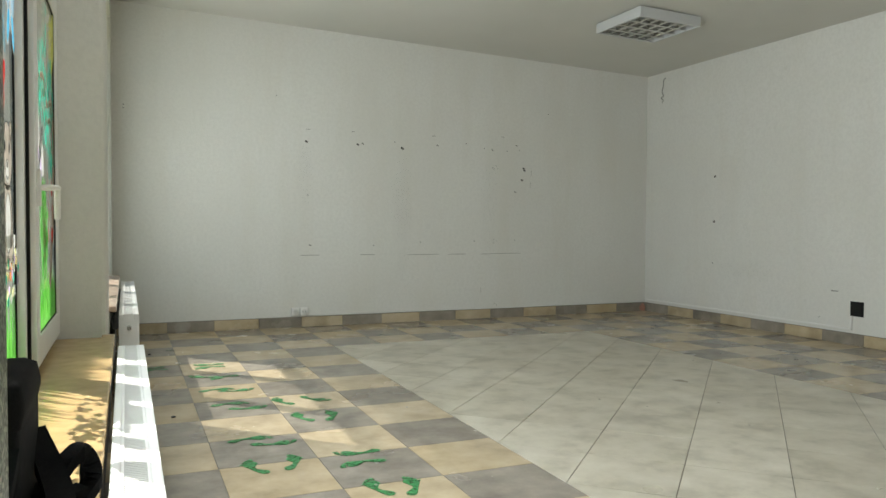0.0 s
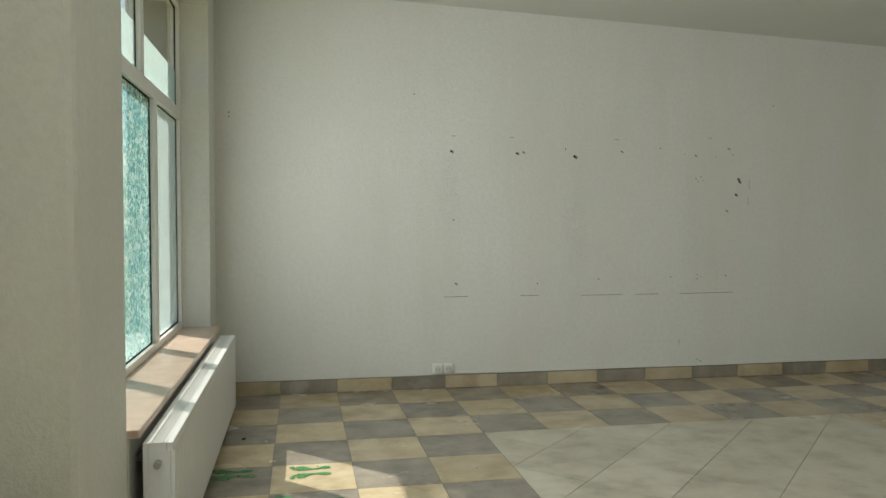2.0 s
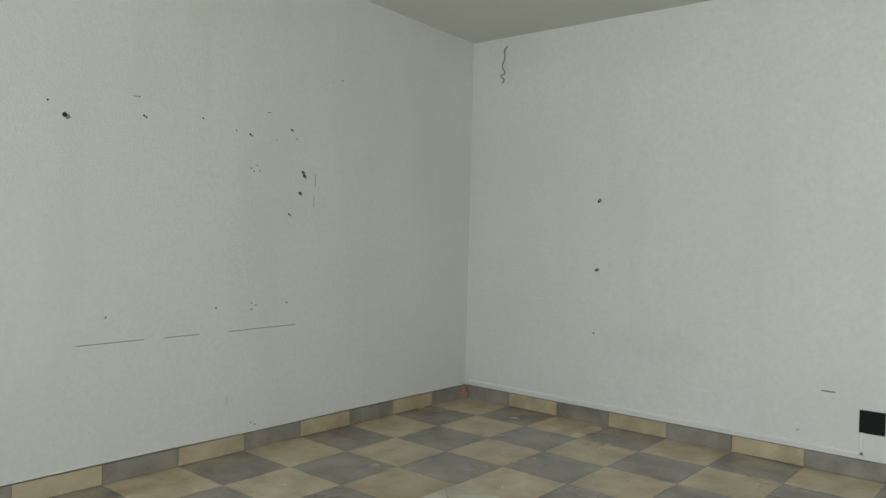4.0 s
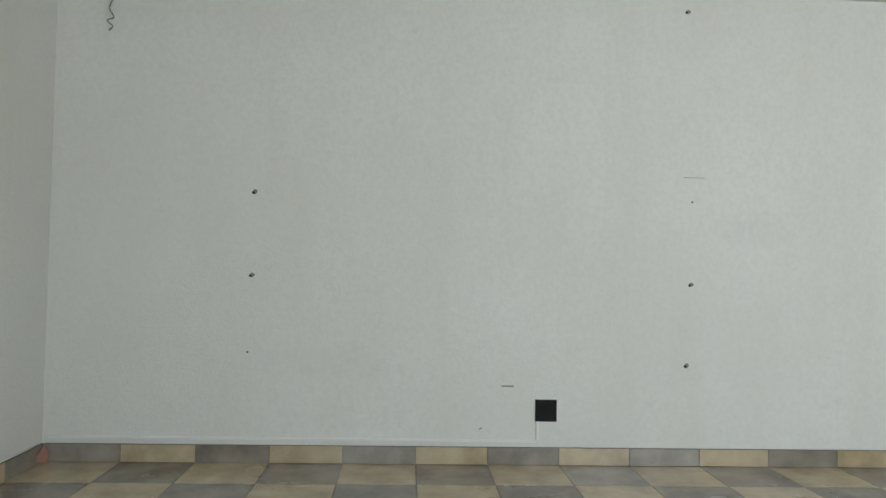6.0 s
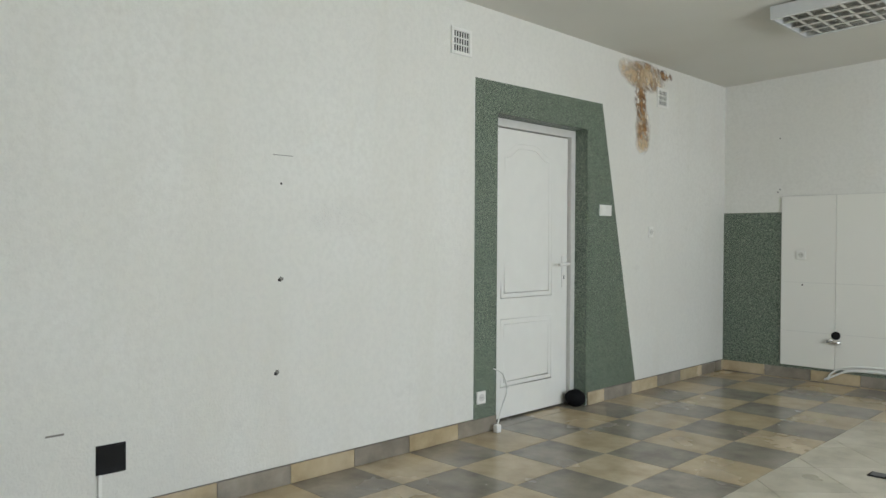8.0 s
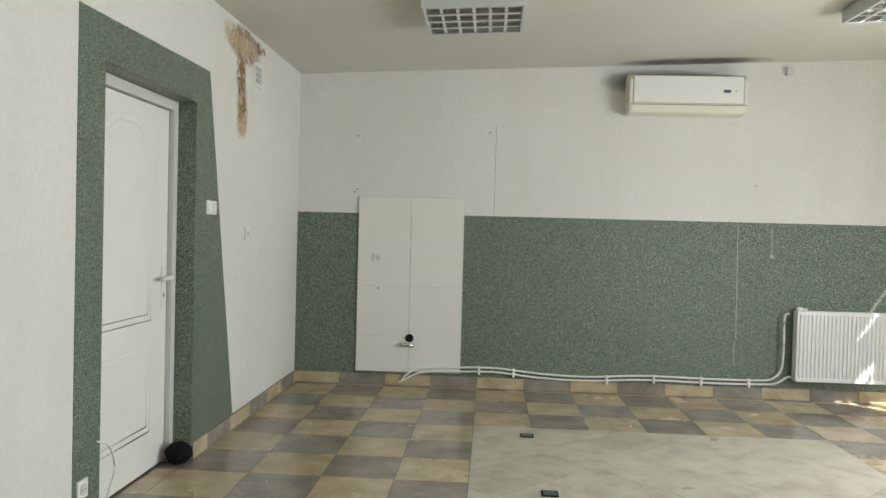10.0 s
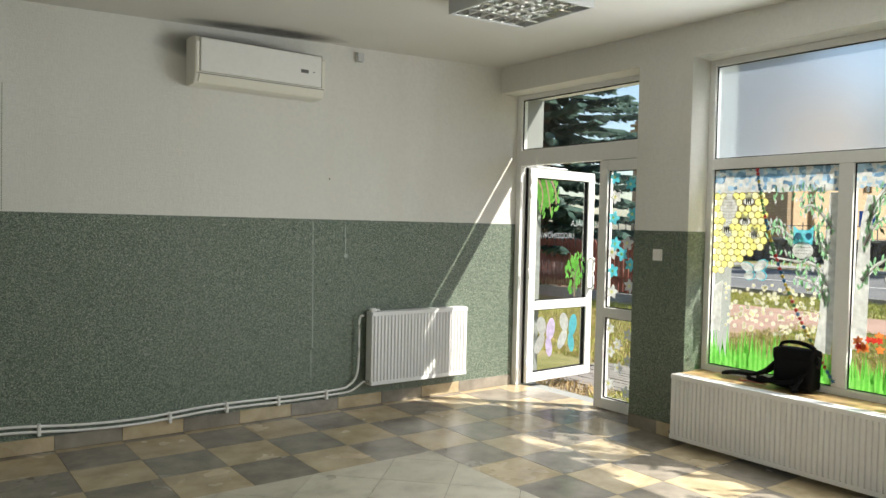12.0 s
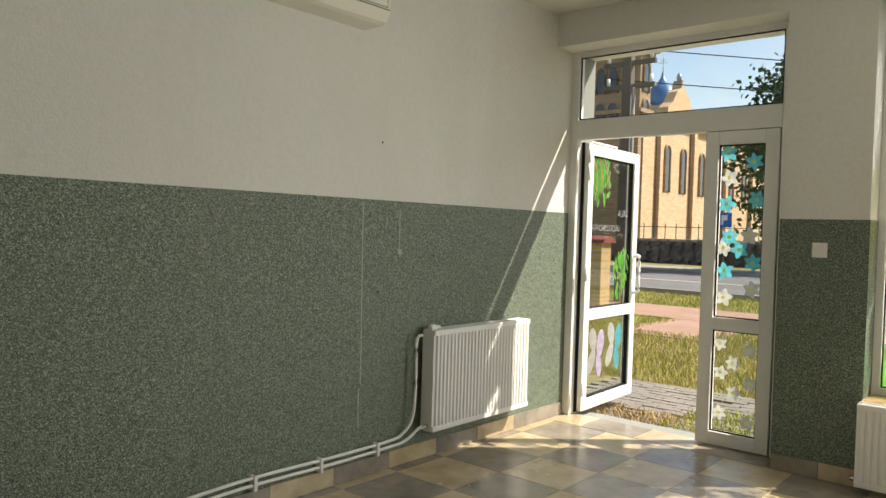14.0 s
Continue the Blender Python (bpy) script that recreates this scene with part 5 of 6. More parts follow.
    flat(w, "painted_tree", P_WHITE, ribbon(trunk, 0.055, 0.026) + sum((ribbon(p, 0.016, 0.005) for p in br), []))
    flat(w, "painted_tree", P_BROWN, sum((ribbon([(y, z - 0.006) for y, z in p], 0.003, 0.001) for p in br), []))
    flat(w, "painted_leaves", P_LEAF, sum((pointed_leaves(p, 24, 0.022, 5 + k, 0.04) for k, p in enumerate(twigs)), []), label="pale green leaves")
    flat(w, "painted_leaves", P_MILK, sum((pointed_leaves(p, 18, 0.020, 65 + k, 0.055) for k, p in enumerate(twigs)), []))
    oy, oz = 2.884, 1.455
    flat(w, "painted_owl", P_TEAL, [[(oy - 0.065, oz - 0.045), (oy + 0.06, oz - 0.045), (oy + 0.068, oz + 0.075), (oy + 0.035, oz + 0.048), (oy - 0.035, oz + 0.048), (oy - 0.068, oz + 0.075)]])
    flat(w, "painted_owl", P_WHITE, [blob(oy, oz - 0.085, 0.07, 0.055, 16)])
    flat(w, "painted_owl", P_DEEPBLUE, [blob(oy - 0.034, oz + 0.008, 0.022, 0.024), blob(oy + 0.034, oz + 0.008, 0.022, 0.024)])
    flat(w, "painted_owl", P_BLACK, outline(blob(oy, oz - 0.085, 0.07, 0.055, 16), 0.002) + [blob(oy - 0.045 + 0.018 * (k % 6), oz - 0.065 - 0.02 * (k // 6), 0.006, 0.002, 6) for k in range(18)])
    by, bz = 2.549, 1.215
    wings = [blob(by - 0.05, bz + 0.025, 0.05, 0.027, 12, -0.5), blob(by + 0.045, bz + 0.04, 0.052, 0.032, 12, 0.7), blob(by - 0.035, bz - 0.03, 0.035, 0.028, 12, 0.3), blob(by + 0.05, bz - 0.025, 0.035, 0.03, 12, -0.3)]
    flat(w, "painted_butterfly", P_WHITE, wings)
    flat(w, "painted_butterfly", P_TEAL, sum((outline(p, 0.006) for p in wings), []))
    fl = [(rnd.uniform(a + 0.11, b - 0.08), 0.80 + 0.33 * rnd.random() ** 0.9) for _ in range(150)]
    flat(w, "painted_daisy", paint("cream", (0.90, 0.89, 0.80), 0.25), [flower(y, z, rnd.uniform(0.013, 0.019), 5, 0.4, rnd.random()) for y, z in fl], label="small white daisies")
    flat(w, "painted_daisy", P_YELLOW, [blob(y, z, 0.006, 0.006, 6) for y, z in fl])


def paint_pane_b():
    LAYER[0] = 0
    a, b, c, d = low1[1]
    w = window_1
    rnd = random.Random(7)
    paint_grass(a, b, c, 0.27, 11)
    for tone, m in zip(sky_patches(a, a + 0.5, d - 0.15, d, 8), (P_WHITE, P_BLUE, P_DEEPBLUE)):
        flat(w, "painted_sky", m, tone)
    trunk = [(a + 0.05, c + 0.25), (a + 0.06, 1.1), (a + 0.07, 1.5), (a + 0.10, 1.72)]
    br = [[(a + 0.06, 1.2), (a + 0.14, 1.30), (a + 0.24, 1.36)], [(a + 0.07, 1.42), (a + 0.14, 1.56), (a + 0.28, 1.62)], [(a + 0.08, 1.55), (a + 0.18, 1.70), (a + 0.34, 1.74)], [(a + 0.09, 1.62), (a + 0.22, 1.80), (a + 0.4, 1.82)]]
    flat(w, "painted_tree", P_WHITE, ribbon(trunk, 0.05, 0.025) + sum((ribbon(p, 0.016, 0.006) for p in br), []))
    flat(w, "painted_tree", P_BROWN, sum((ribbon([(y, z - 0.006) for y, z in p], 0.003, 0.001) for p in br), []))
    flat(w, "painted_leaves", P_LEAF, sum((pointed_leaves(p, 22, 0.022, 15 + k, 0.045) for k, p in enumerate(br)), []), label="pale green leaves")
    fy = a + 0.28
    flat(w, "painted_fox", P_WHITE, [blob(fy, 1.22, 0.09, 0.055), [(fy - 0.08, 1.24), (fy - 0.02, 1.26), (fy - 0.06, 1.32)], [(fy + 0.02, 1.26), (fy + 0.08, 1.24), (fy + 0.06, 1.32)], blob(fy + 0.05, 1.05, 0.075, 0.15)])
    flat(w, "painted_fox", P_BLACK, outline(blob(fy, 1.22, 0.09, 0.055), 0.003) + [blob(fy - 0.03, 1.23, 0.008, 0.01, 8), blob(fy + 0.03, 1.23, 0.008, 0.01, 8), blob(fy, 1.195, 0.01, 0.007, 8)])
    tail = [(3.775, 0.99), (3.83, 1.02), (3.845, 1.12), (3.84, 1.20), (3.815, 1.29), (3.785, 1.21), (3.765, 1.12), (3.765, 1.04)]
    flat(w, "painted_fox", P_WHITE, [tail, blob(3.72, 0.98, 0.05, 0.10)])
    flat(w, "painted_fox", P_GREY, [[(3.815, 1.292), (3.84, 1.20), (3.825, 1.215), (3.812, 1.195), (3.80, 1.215), (3.787, 1.21)]])
    flat(w, "painted_fox", P_BLACK, outline(tail, 0.003))
    fl = [(rnd.uniform(a + 0.03, a + 0.5), rnd.uniform(0.78, 0.90)) for _ in range(26)]
    flat(w, "painted_flower", P_ORANGE, [flower(y, z, 0.03, 5, 0.5, rnd.random()) for y, z in fl[:14]])
    flat(w, "painted_flower", P_RED, [flower(y, z, 0.024, 5, 0.5, rnd.random()) for y, z in fl[14:]])
    # a grey bear on a white bench, hearts and a blue butterfly above it
    y0 = 4.005
    flat(w, "painted_bench", P_WHITE, [[(3.80, 0.915), (4.16, 0.915), (4.16, 0.95), (3.80, 0.95)], [(3.815, 0.84), (3.835, 0.84), (3.835, 0.915), (3.815, 0.915)], [(4.125, 0.84), (4.145, 0.84), (4.145, 0.915), (4.125, 0.915)]])
    head, body = blob(y0, 1.175, 0.092, 0.095, 18), [(y0 - 0.06, 1.09), (y0 + 0.06, 1.09), (y0 + 0.095, 1.0), (y0 + 0.105, 0.92), (y0 + 0.075, 0.865), (y0 + 0.02, 0.885), (y0 - 0.03, 0.865), (y0 - 0.09, 0.89), (y0 - 0.105, 0.95), (y0 - 0.095, 1.02)]
    ears = [blob(y0 - 0.07, 1.25, 0.022, 0.026), blob(y0 + 0.068, 1.252, 0.022, 0.026)]
    flat(w, "painted_bear", P_GREY, ring_between(head, blob(y0, 1.13, 0.036, 0.034, 14)) + ring_between(body, blob(y0 + 0.005, 0.985, 0.05, 0.085, 16)) + ears)
    flat(w, "painted_bear", P_WHITE, [blob(y0 + 0.005, 0.985, 0.05, 0.085, 16), blob(y0, 1.13, 0.036, 0.034, 14)] + [blob(y0 + k, 1.203, 0.017, 0.021, 12) for k in (-0.045, 0.042)])
    flat(w, "painted_bear", P_BLACK, sum((outline(p, 0.0035) for p in [head, body, blob(y0 + 0.005, 0.985, 0.05, 0.085, 16)] + ears), []) + outline(blob(y0, 1.13, 0.036, 0.034, 14), 0.002)
         + [blob(y0 + k, 1.20, 0.010, 0.015, 10) for k in (-0.045, 0.042)] + [blob(y0, 1.15, 0.012, 0.009, 10)] + ribbon([(y0 - 0.02, 1.118), (y0, 1.11), (y0 + 0.02, 1.118)], 0.002, 0.002)
         + ribbon([(y0 - 0.06, 1.05), (y0 - 0.07, 0.98), (y0 - 0.055, 0.91)], 0.002, 0.002) + ribbon([(y0 + 0.062, 1.05), (y0 + 0.075, 0.98), (y0 + 0.06, 0.91)], 0.002, 0.002))
    flat(w, "painted_heart", P_RED, [heart(3.845, 1.44, 0.048), heart(3.945, 1.40, 0.040)])
    flat(w, "painted_heart", paint("light_red", (0.90, 0.36, 0.30), 0.15), [heart(3.925, 1.32, 0.036)])
    by = 4.085
    top = [blob(by - 0.05, 1.645, 0.038, 0.045, 14, 0.5), blob(by + 0.05, 1.64, 0.038, 0.045, 14, -0.5)]
    low = [blob(by - 0.045, 1.555, 0.022, 0.062, 14, -0.35), blob(by + 0.048, 1.55, 0.022, 0.062, 14, 0.35)]
    flat(w, "painted_butterfly", P_BLUE, top)
    flat(w, "painted_butterfly", paint("sky_blue", (0.18, 0.62, 0.86), 0.12), low)
    flat(w, "painted_butterfly", P_WHITE, sum((outline(p, 0.005) for p in top + low), []) + [blob(by, 1.60, 0.006, 0.06, 10)])
    fl = [(rnd.uniform(a + 0.5, b - 0.02), rnd.uniform(0.76, 0.90)) for _ in range(96)]
    for k, m in enumerate((P_WHITE, P_LILAC, P_PALEYELLOW, P_TURQ, P_WHITE, P_ORANGE)):
        flat(w, "painted_flower", m, [flower(y, z, 0.017, 5, 0.4, rnd.random()) for y, z in fl[k::6]])
    flat(w, "painted_flower", P_YELLOW, [blob(y, z, 0.005, 0.006, 6) for y, z in fl])


def paint_sash():
    LAYER[0] = 0
    a, b, c, d = low1[2]
    a, b, c, d = a + 0.05, b - 0.083, c + 0.083, d - 0.083
    w = window_1

    def on_sash(*given, **named):
        return flat(*given, x=GX + 0.044, **named)
    paint_grass(a, b, c, 0.24, 21, GX + 0.044)

    def at(*pts):
        return [(a + (y - 4.43) * (b - a) / 0.66, z) for y, z in pts]
    trunk = at((4.87, 0.74), (4.93, 0.86), (5.02, 1.0), (5.055, 1.2), (5.06, 1.34), (5.03, 1.48))
    br = [at((5.045, 1.33), (4.97, 1.45), (4.86, 1.435), (4.78, 1.44), (4.72, 1.50), (4.65, 1.51), (4.57, 1.49), (4.55, 1.44)), at((5.05, 1.26), (5.0, 1.37), (4.90, 1.38), (4.80, 1.36), (4.70, 1.40)),
          at((5.03, 1.46), (4.99, 1.56), (4.93, 1.58)), at((4.92, 1.46), (4.84, 1.56), (4.83, 1.63), (4.79, 1.70)), at((5.055, 1.18), (5.01, 1.29), (4.95, 1.28)), at((4.76, 1.47), (4.68, 1.45), (4.64, 1.46))]
    on_sash(w, "painted_tree", P_BROWN, ribbon(trunk, 0.04, 0.022) + sum((ribbon(p, 0.017, 0.006) for p in br), []))
    on_sash(w, "painted_tree", paint("beige", (0.70, 0.62, 0.52), 0.1), sum((ribbon([(y, z + 0.008) for y, z in p], 0.006, 0.003) for p in br), []) + ribbon([(y - 0.015, z) for y, z in trunk], 0.007, 0.004))
    lv = br[:3] + [at((4.55, 1.55), (4.66, 1.60), (4.74, 1.57), (4.80, 1.66), (4.78, 1.74)), at((4.54, 1.42), (4.66, 1.41), (4.80, 1.42)), at((4.72, 1.34), (4.86, 1.29), (4.98, 1.26)), at((5.0, 1.55), (4.9, 1.53), (4.84, 1.50)), at((4.92, 1.24), (4.98, 1.20))]
    on_sash(w, "painted_leaves", P_TURQ, sum((pointed_leaves(p, 15, 0.025, 31 + k, 0.045, 0.25) for k, p in enumerate(lv)), []), label="turquoise leaves")
    on_sash(w, "painted_sun", P_YELLOW, sum((ribbon([(b - 0.01, d - 0.01 - 0.02 * k), (b - 0.09 - 0.01 * (k % 3), d - 0.06 - 0.03 * k), (b - 0.17 + 0.014 * k, d - 0.08 - 0.035 * k)], 0.014, 0.006) for k in range(8)), []))
    by, bz = at((4.655, 0.95))[0]
    bush = [(by + (y - by) * (1 + 0.07 * math.cos(5 * k)), bz + (z - bz) * (1 + 0.05 * math.sin(4 * k))) for k, (y, z) in enumerate(blob(by, bz, 0.12, 0.165, 30))]
    rnd = random.Random(5)
    on_sash(w, "painted_bush", paint("bush_green", (0.30, 0.60, 0.24), 0.15), [bush])
    on_sash(w, "painted_bush", P_GREEN, [blob(by + rnd.gauss(0, 0.05), bz + rnd.gauss(0, 0.075), 0.009, 0.024, 8, rnd.uniform(-0.6, 0.6)) for _ in range(60)])
    on_sash(w, "painted_bush", paint("beige_twig", (0.72, 0.64, 0.50), 0.1), ribbon([(by - 0.01, bz - 0.2), (by, bz - 0.06), (by - 0.01, bz + 0.12)], 0.009, 0.003) + sum((ribbon([(by, bz - 0.1 + 0.05 * k), (by + s * 0.03, bz - 0.06 + 0.05 * k), (by + s * 0.06, bz + 0.01 + 0.05 * k)], 0.006, 0.002) for k in range(3) for s in (-1, 1)), []))
    ry = at((4.93, 1.0))[0][0]
    on_sash(w, "painted_figure", P_RED, [[(ry - 0.02, 1.10), (ry + 0.02, 1.08), (ry - 0.012, 1.185)], blob(ry + 0.005, 0.94, 0.028, 0.035), blob(ry + 0.02, 1.03, 0.012, 0.05)])
    on_sash(w, "painted_figure", P_GREY, [blob(ry, 1.07, 0.016, 0.022), blob(ry, 1.0, 0.022, 0.035)])
    wings = [blob(max(a + 0.035, at((4.47, 1.30))[0][0]), 1.30, 0.034, 0.062, 16, 0.35), blob(at((4.60, 1.20))[0][0], 1.20, 0.034, 0.058, 16, 0.3)]
    lilac = [blob(a + 0.03, 1.215, 0.027, 0.035, 14), blob(at((4.535, 1.14))[0][0], 1.14, 0.026, 0.072, 16, -0.2)]
    on_sash(w, "painted_butterfly", P_WHITE, wings)
    on_sash(w, "painted_butterfly", P_LILAC, lilac)
    on_sash(w, "painted_butterfly", P_BLACK, sum((outline(blob(*at((4.505 + 0.014 * k, 1.205 + 0.024 * k))[0], 0.013, 0.012, 10), 0.004) for k in range(5)), []) + ribbon(at((4.565, 1.30), (4.60, 1.32), (4.605, 1.29)), 0.002, 0.002))


paint_pane_a()
paint_pane_b()
paint_sash()


def garland():
    g = thing("star_garland", "string of small coloured stars hanging across the window", "garland")
    y0, z0, y1, z1 = 2.57, 1.90, 3.12, 0.57
    n = 52
    pts = []
    for k in range(n):
        t = k / (n - 1)
        pts.append((y0 + (y1 - y0) * (0.35 * t + 0.65 * t * t), z0 + (z1 - z0) * t))
    bm = bmesh.new()
    tube(bm, [(WX + 0.05, y, z) for y, z in pts[::3]], 0.0015, 4)
    part("string", bm, BLACK, g)
    cols = [plain("star_" + c, v, 0.5) for c, v in (("red", (0.5, 0.03, 0.03)), ("blue", (0.04, 0.16, 0.30)), ("yellow", (0.55, 0.42, 0.05)), ("green", (0.10, 0.25, 0.10)))]
    stars = []
    for m in cols:
        bm = bmesh.new()
        prism(bm, flower(0, 0, 0.016, 5, 0.55), -0.003, 0.003, "x")
        stars.append(mesh("star", bm, m))
    rnd = random.Random(1)
    for k, (y, z) in enumerate(pts):
        ob = new("star", stars[(k // 3 + rnd.randrange(2)) % 4])
        ob.parent, ob.matrix_basis = g, pose(WX + 0.05, y, z, rnd.uniform(0, 70))


garland()

# flowers on the entrance side light, butterflies and trees on the open leaf


def door_stickers():
    rnd = random.Random(12)
    spots = [(1.29, 1.90, 1), (1.42, 1.84, 1), (1.30, 1.74, 0), (1.44, 1.60, 1), (1.29, 1.57, 1), (1.31, 1.36, 1), (1.41, 1.37, 0), (1.28, 1.29, 0), (1.36, 1.28, 1), (1.43, 1.20, 1), (1.29, 1.14, 1), (1.43, 1.03, 0), (1.29, 0.97, 0),
             (1.28, 0.67, 0), (1.43, 0.64, 0), (1.35, 0.55, 0), (1.29, 0.48, 0), (1.44, 0.43, 0), (1.36, 0.36, 0), (1.29, 0.22, 0), (1.43, 0.18, 0)]
    for k, (y, z, blue) in enumerate(spots):
        y = 1.30 + (y - 1.285) * 1.25
        r = 0.062 if z > 0.8 else 0.052
        flat(door_2, "flower_sticker", P_TEAL if blue else P_WHITE, [flower(y, z, r, 5 + k % 2, 0.45, rnd.random())], x=FX + 0.007)
        flat(door_2, "flower_sticker", P_YELLOW, [blob(y, z, 0.014, 0.014, 8)], x=FX + 0.0145)
    gx = 0.0068
    ya, yb = 0.095, LEAF_W - 0.095
    # trees
    br = [[(ya + 0.02, 1.93), (ya + 0.08, 1.80), (ya + 0.06, 1.62)], [(ya + 0.12, 1.93), (ya + 0.16, 1.80), (ya + 0.20, 1.62)], [(ya + 0.2, 1.93), (ya + 0.26, 1.82), (ya + 0.27, 1.7)]]
    flat(leaf_2, "painted_leaves", P_LIGHTGREEN, [blob(ya + 0.12, 1.80, 0.115, 0.13, 16)] + sum((leaves_along(p, 26, 0.035, 41 + k, 0.05) for k, p in enumerate(br)), []), x=gx)
    flat(leaf_2, "painted_branches", paint("pink_brown", (0.72, 0.50, 0.42)), sum((ribbon(p, 0.012, 0.005) for p in br), []), x=gx)
    ty = yb - 0.14
    flat(leaf_2, "painted_leaves", P_LIGHTGREEN, sum((leaves_along([(ty - 0.02, 0.90), (ty + k * 0.09, 1.06), (ty + k * 0.06, 1.17)], 26, 0.036, 51 + k, 0.06) for k in (-1, 0, 1)), []), x=gx)
    flat(leaf_2, "painted_branches", P_BROWN, ribbon([(ty, 0.80), (ty, 1.0), (ty + 0.05, 1.12)], 0.014, 0.005) + ribbon([(ty, 0.95), (ty - 0.07, 1.08)], 0.008, 0.004), x=gx)
    # butterflies in the lower pane
    for y, z, cols in ((ya + 0.19, 0.44, (P_WHITE, P_LILAC)), (yb - 0.22, 0.46, (P_WHITE, P_TEAL))):
        flat(leaf_2, "painted_butterfly", cols[0], [blob(y - 0.065, z + 0.10, 0.062, 0.092, 14, 0.3), blob(y - 0.085, z - 0.07, 0.055, 0.105, 14, -0.5)], x=gx)
        flat(leaf_2, "painted_butterfly", cols[1], [blob(y + 0.065, z + 0.06, 0.06, 0.11, 14, -0.15), blob(y + 0.045, z - 0.11, 0.045, 0.10, 14, 0.2)], x=gx)
    # lettering, seen from behind
    for word, y, z, size in (("SALA", 0.60, 1.50, 0.085), ("URODZINOWA", 0.30, 1.38, 0.072)):
        cu = bpy.data.curves.new("lettering", "FONT")
        cu.body, cu.size, cu.extrude, cu.align_x = word, size, 0.0004, "CENTER"
        tmp = bpy.data.objects.new("lettering_source", cu)
        scene.collection.objects.link(tmp)
        me = bpy.data.meshes.new_from_object(tmp.evaluated_get(bpy.context.evaluated_depsgraph_get()))
        bpy.data.objects.remove(tmp)
        me.materials.append(plain("lettering_" + word.lower(), (0.30, 0.31, 0.33), 0.6))
        ob = new("lettering", me)
        ob.parent, ob.matrix_basis = leaf_2, pose(-0.008, y + 0.12, z, 90, 0, -90)
        tagged(ob, "grey lettering read from outside")


door_stickers()


def film_on_window_2():
    m = Mat("turquoise_pattern_film")
    m.t.nodes.remove(m.b)
    v = m.node("ShaderNodeTexVoronoi", Scale=55)
    m.link(m.coords(), v.inputs["Vector"])
    sep = m.t.nodes.new("ShaderNodeSeparateColor")
    m.link(v.outputs["Color"], sep.inputs[0])
    col = m.ramp(sep.outputs[0], [(0.1, (0.07, 0.26, 0.27)), (0.5, (0.20, 0.42, 0.42)), (0.9, (0.55, 0.66, 0.64))])
    tl, di, tr = m.node("ShaderNodeBsdfTranslucent"), m.node("ShaderNodeBsdfDiffuse"), m.node("ShaderNodeBsdfTransparent")
    m.link(col, tl.inputs[0])
    m.link(col, di.inputs[0])
    a, b = m.t.nodes.new("ShaderNodeMixShader"), m.t.nodes.new("ShaderNodeMixShader")
    a.inputs[0].default_value, b.inputs[0].default_value = 0.25, 0.58
    m.link(tl.outputs[0], a.inputs[1])
    m.link(di.outputs[0], a.inputs[2])
    m.link(a.outputs[0], b.inputs[1])
    m.link(tr.outputs[0], b.inputs[2])
    m.link(b.outputs[0], m.t.nodes["Material Output"].inputs[0])
    pale = film_mat("pale_film", (0.62, 0.74, 0.74), 0.72)
    milky = film_mat("milky_film", (0.60, 0.70, 0.69), 0.3, 0.08)
    for i, (a0, b0, c0, d0) in enumerate(low2):
        part("window_film", boxes((WX + 0.007, a0, c0, WX + 0.0085, b0, d0)), (m.m, m.m, pale)[i], window_2, ("turquoise mosaic film", "turquoise mosaic film", "pale film")[i])
    # strips added low on the upper panes to break up the sun's streak
    for a0, b0, c0, d0 in up2:
        part("window_film", boxes((WX + 0.007, a0, c0, WX + 0.0085, b0, c0 + 0.24)), milky, window_2, "milky film strip added to soften the sun")


film_on_window_2()

# ---- camera bag on the sill ----


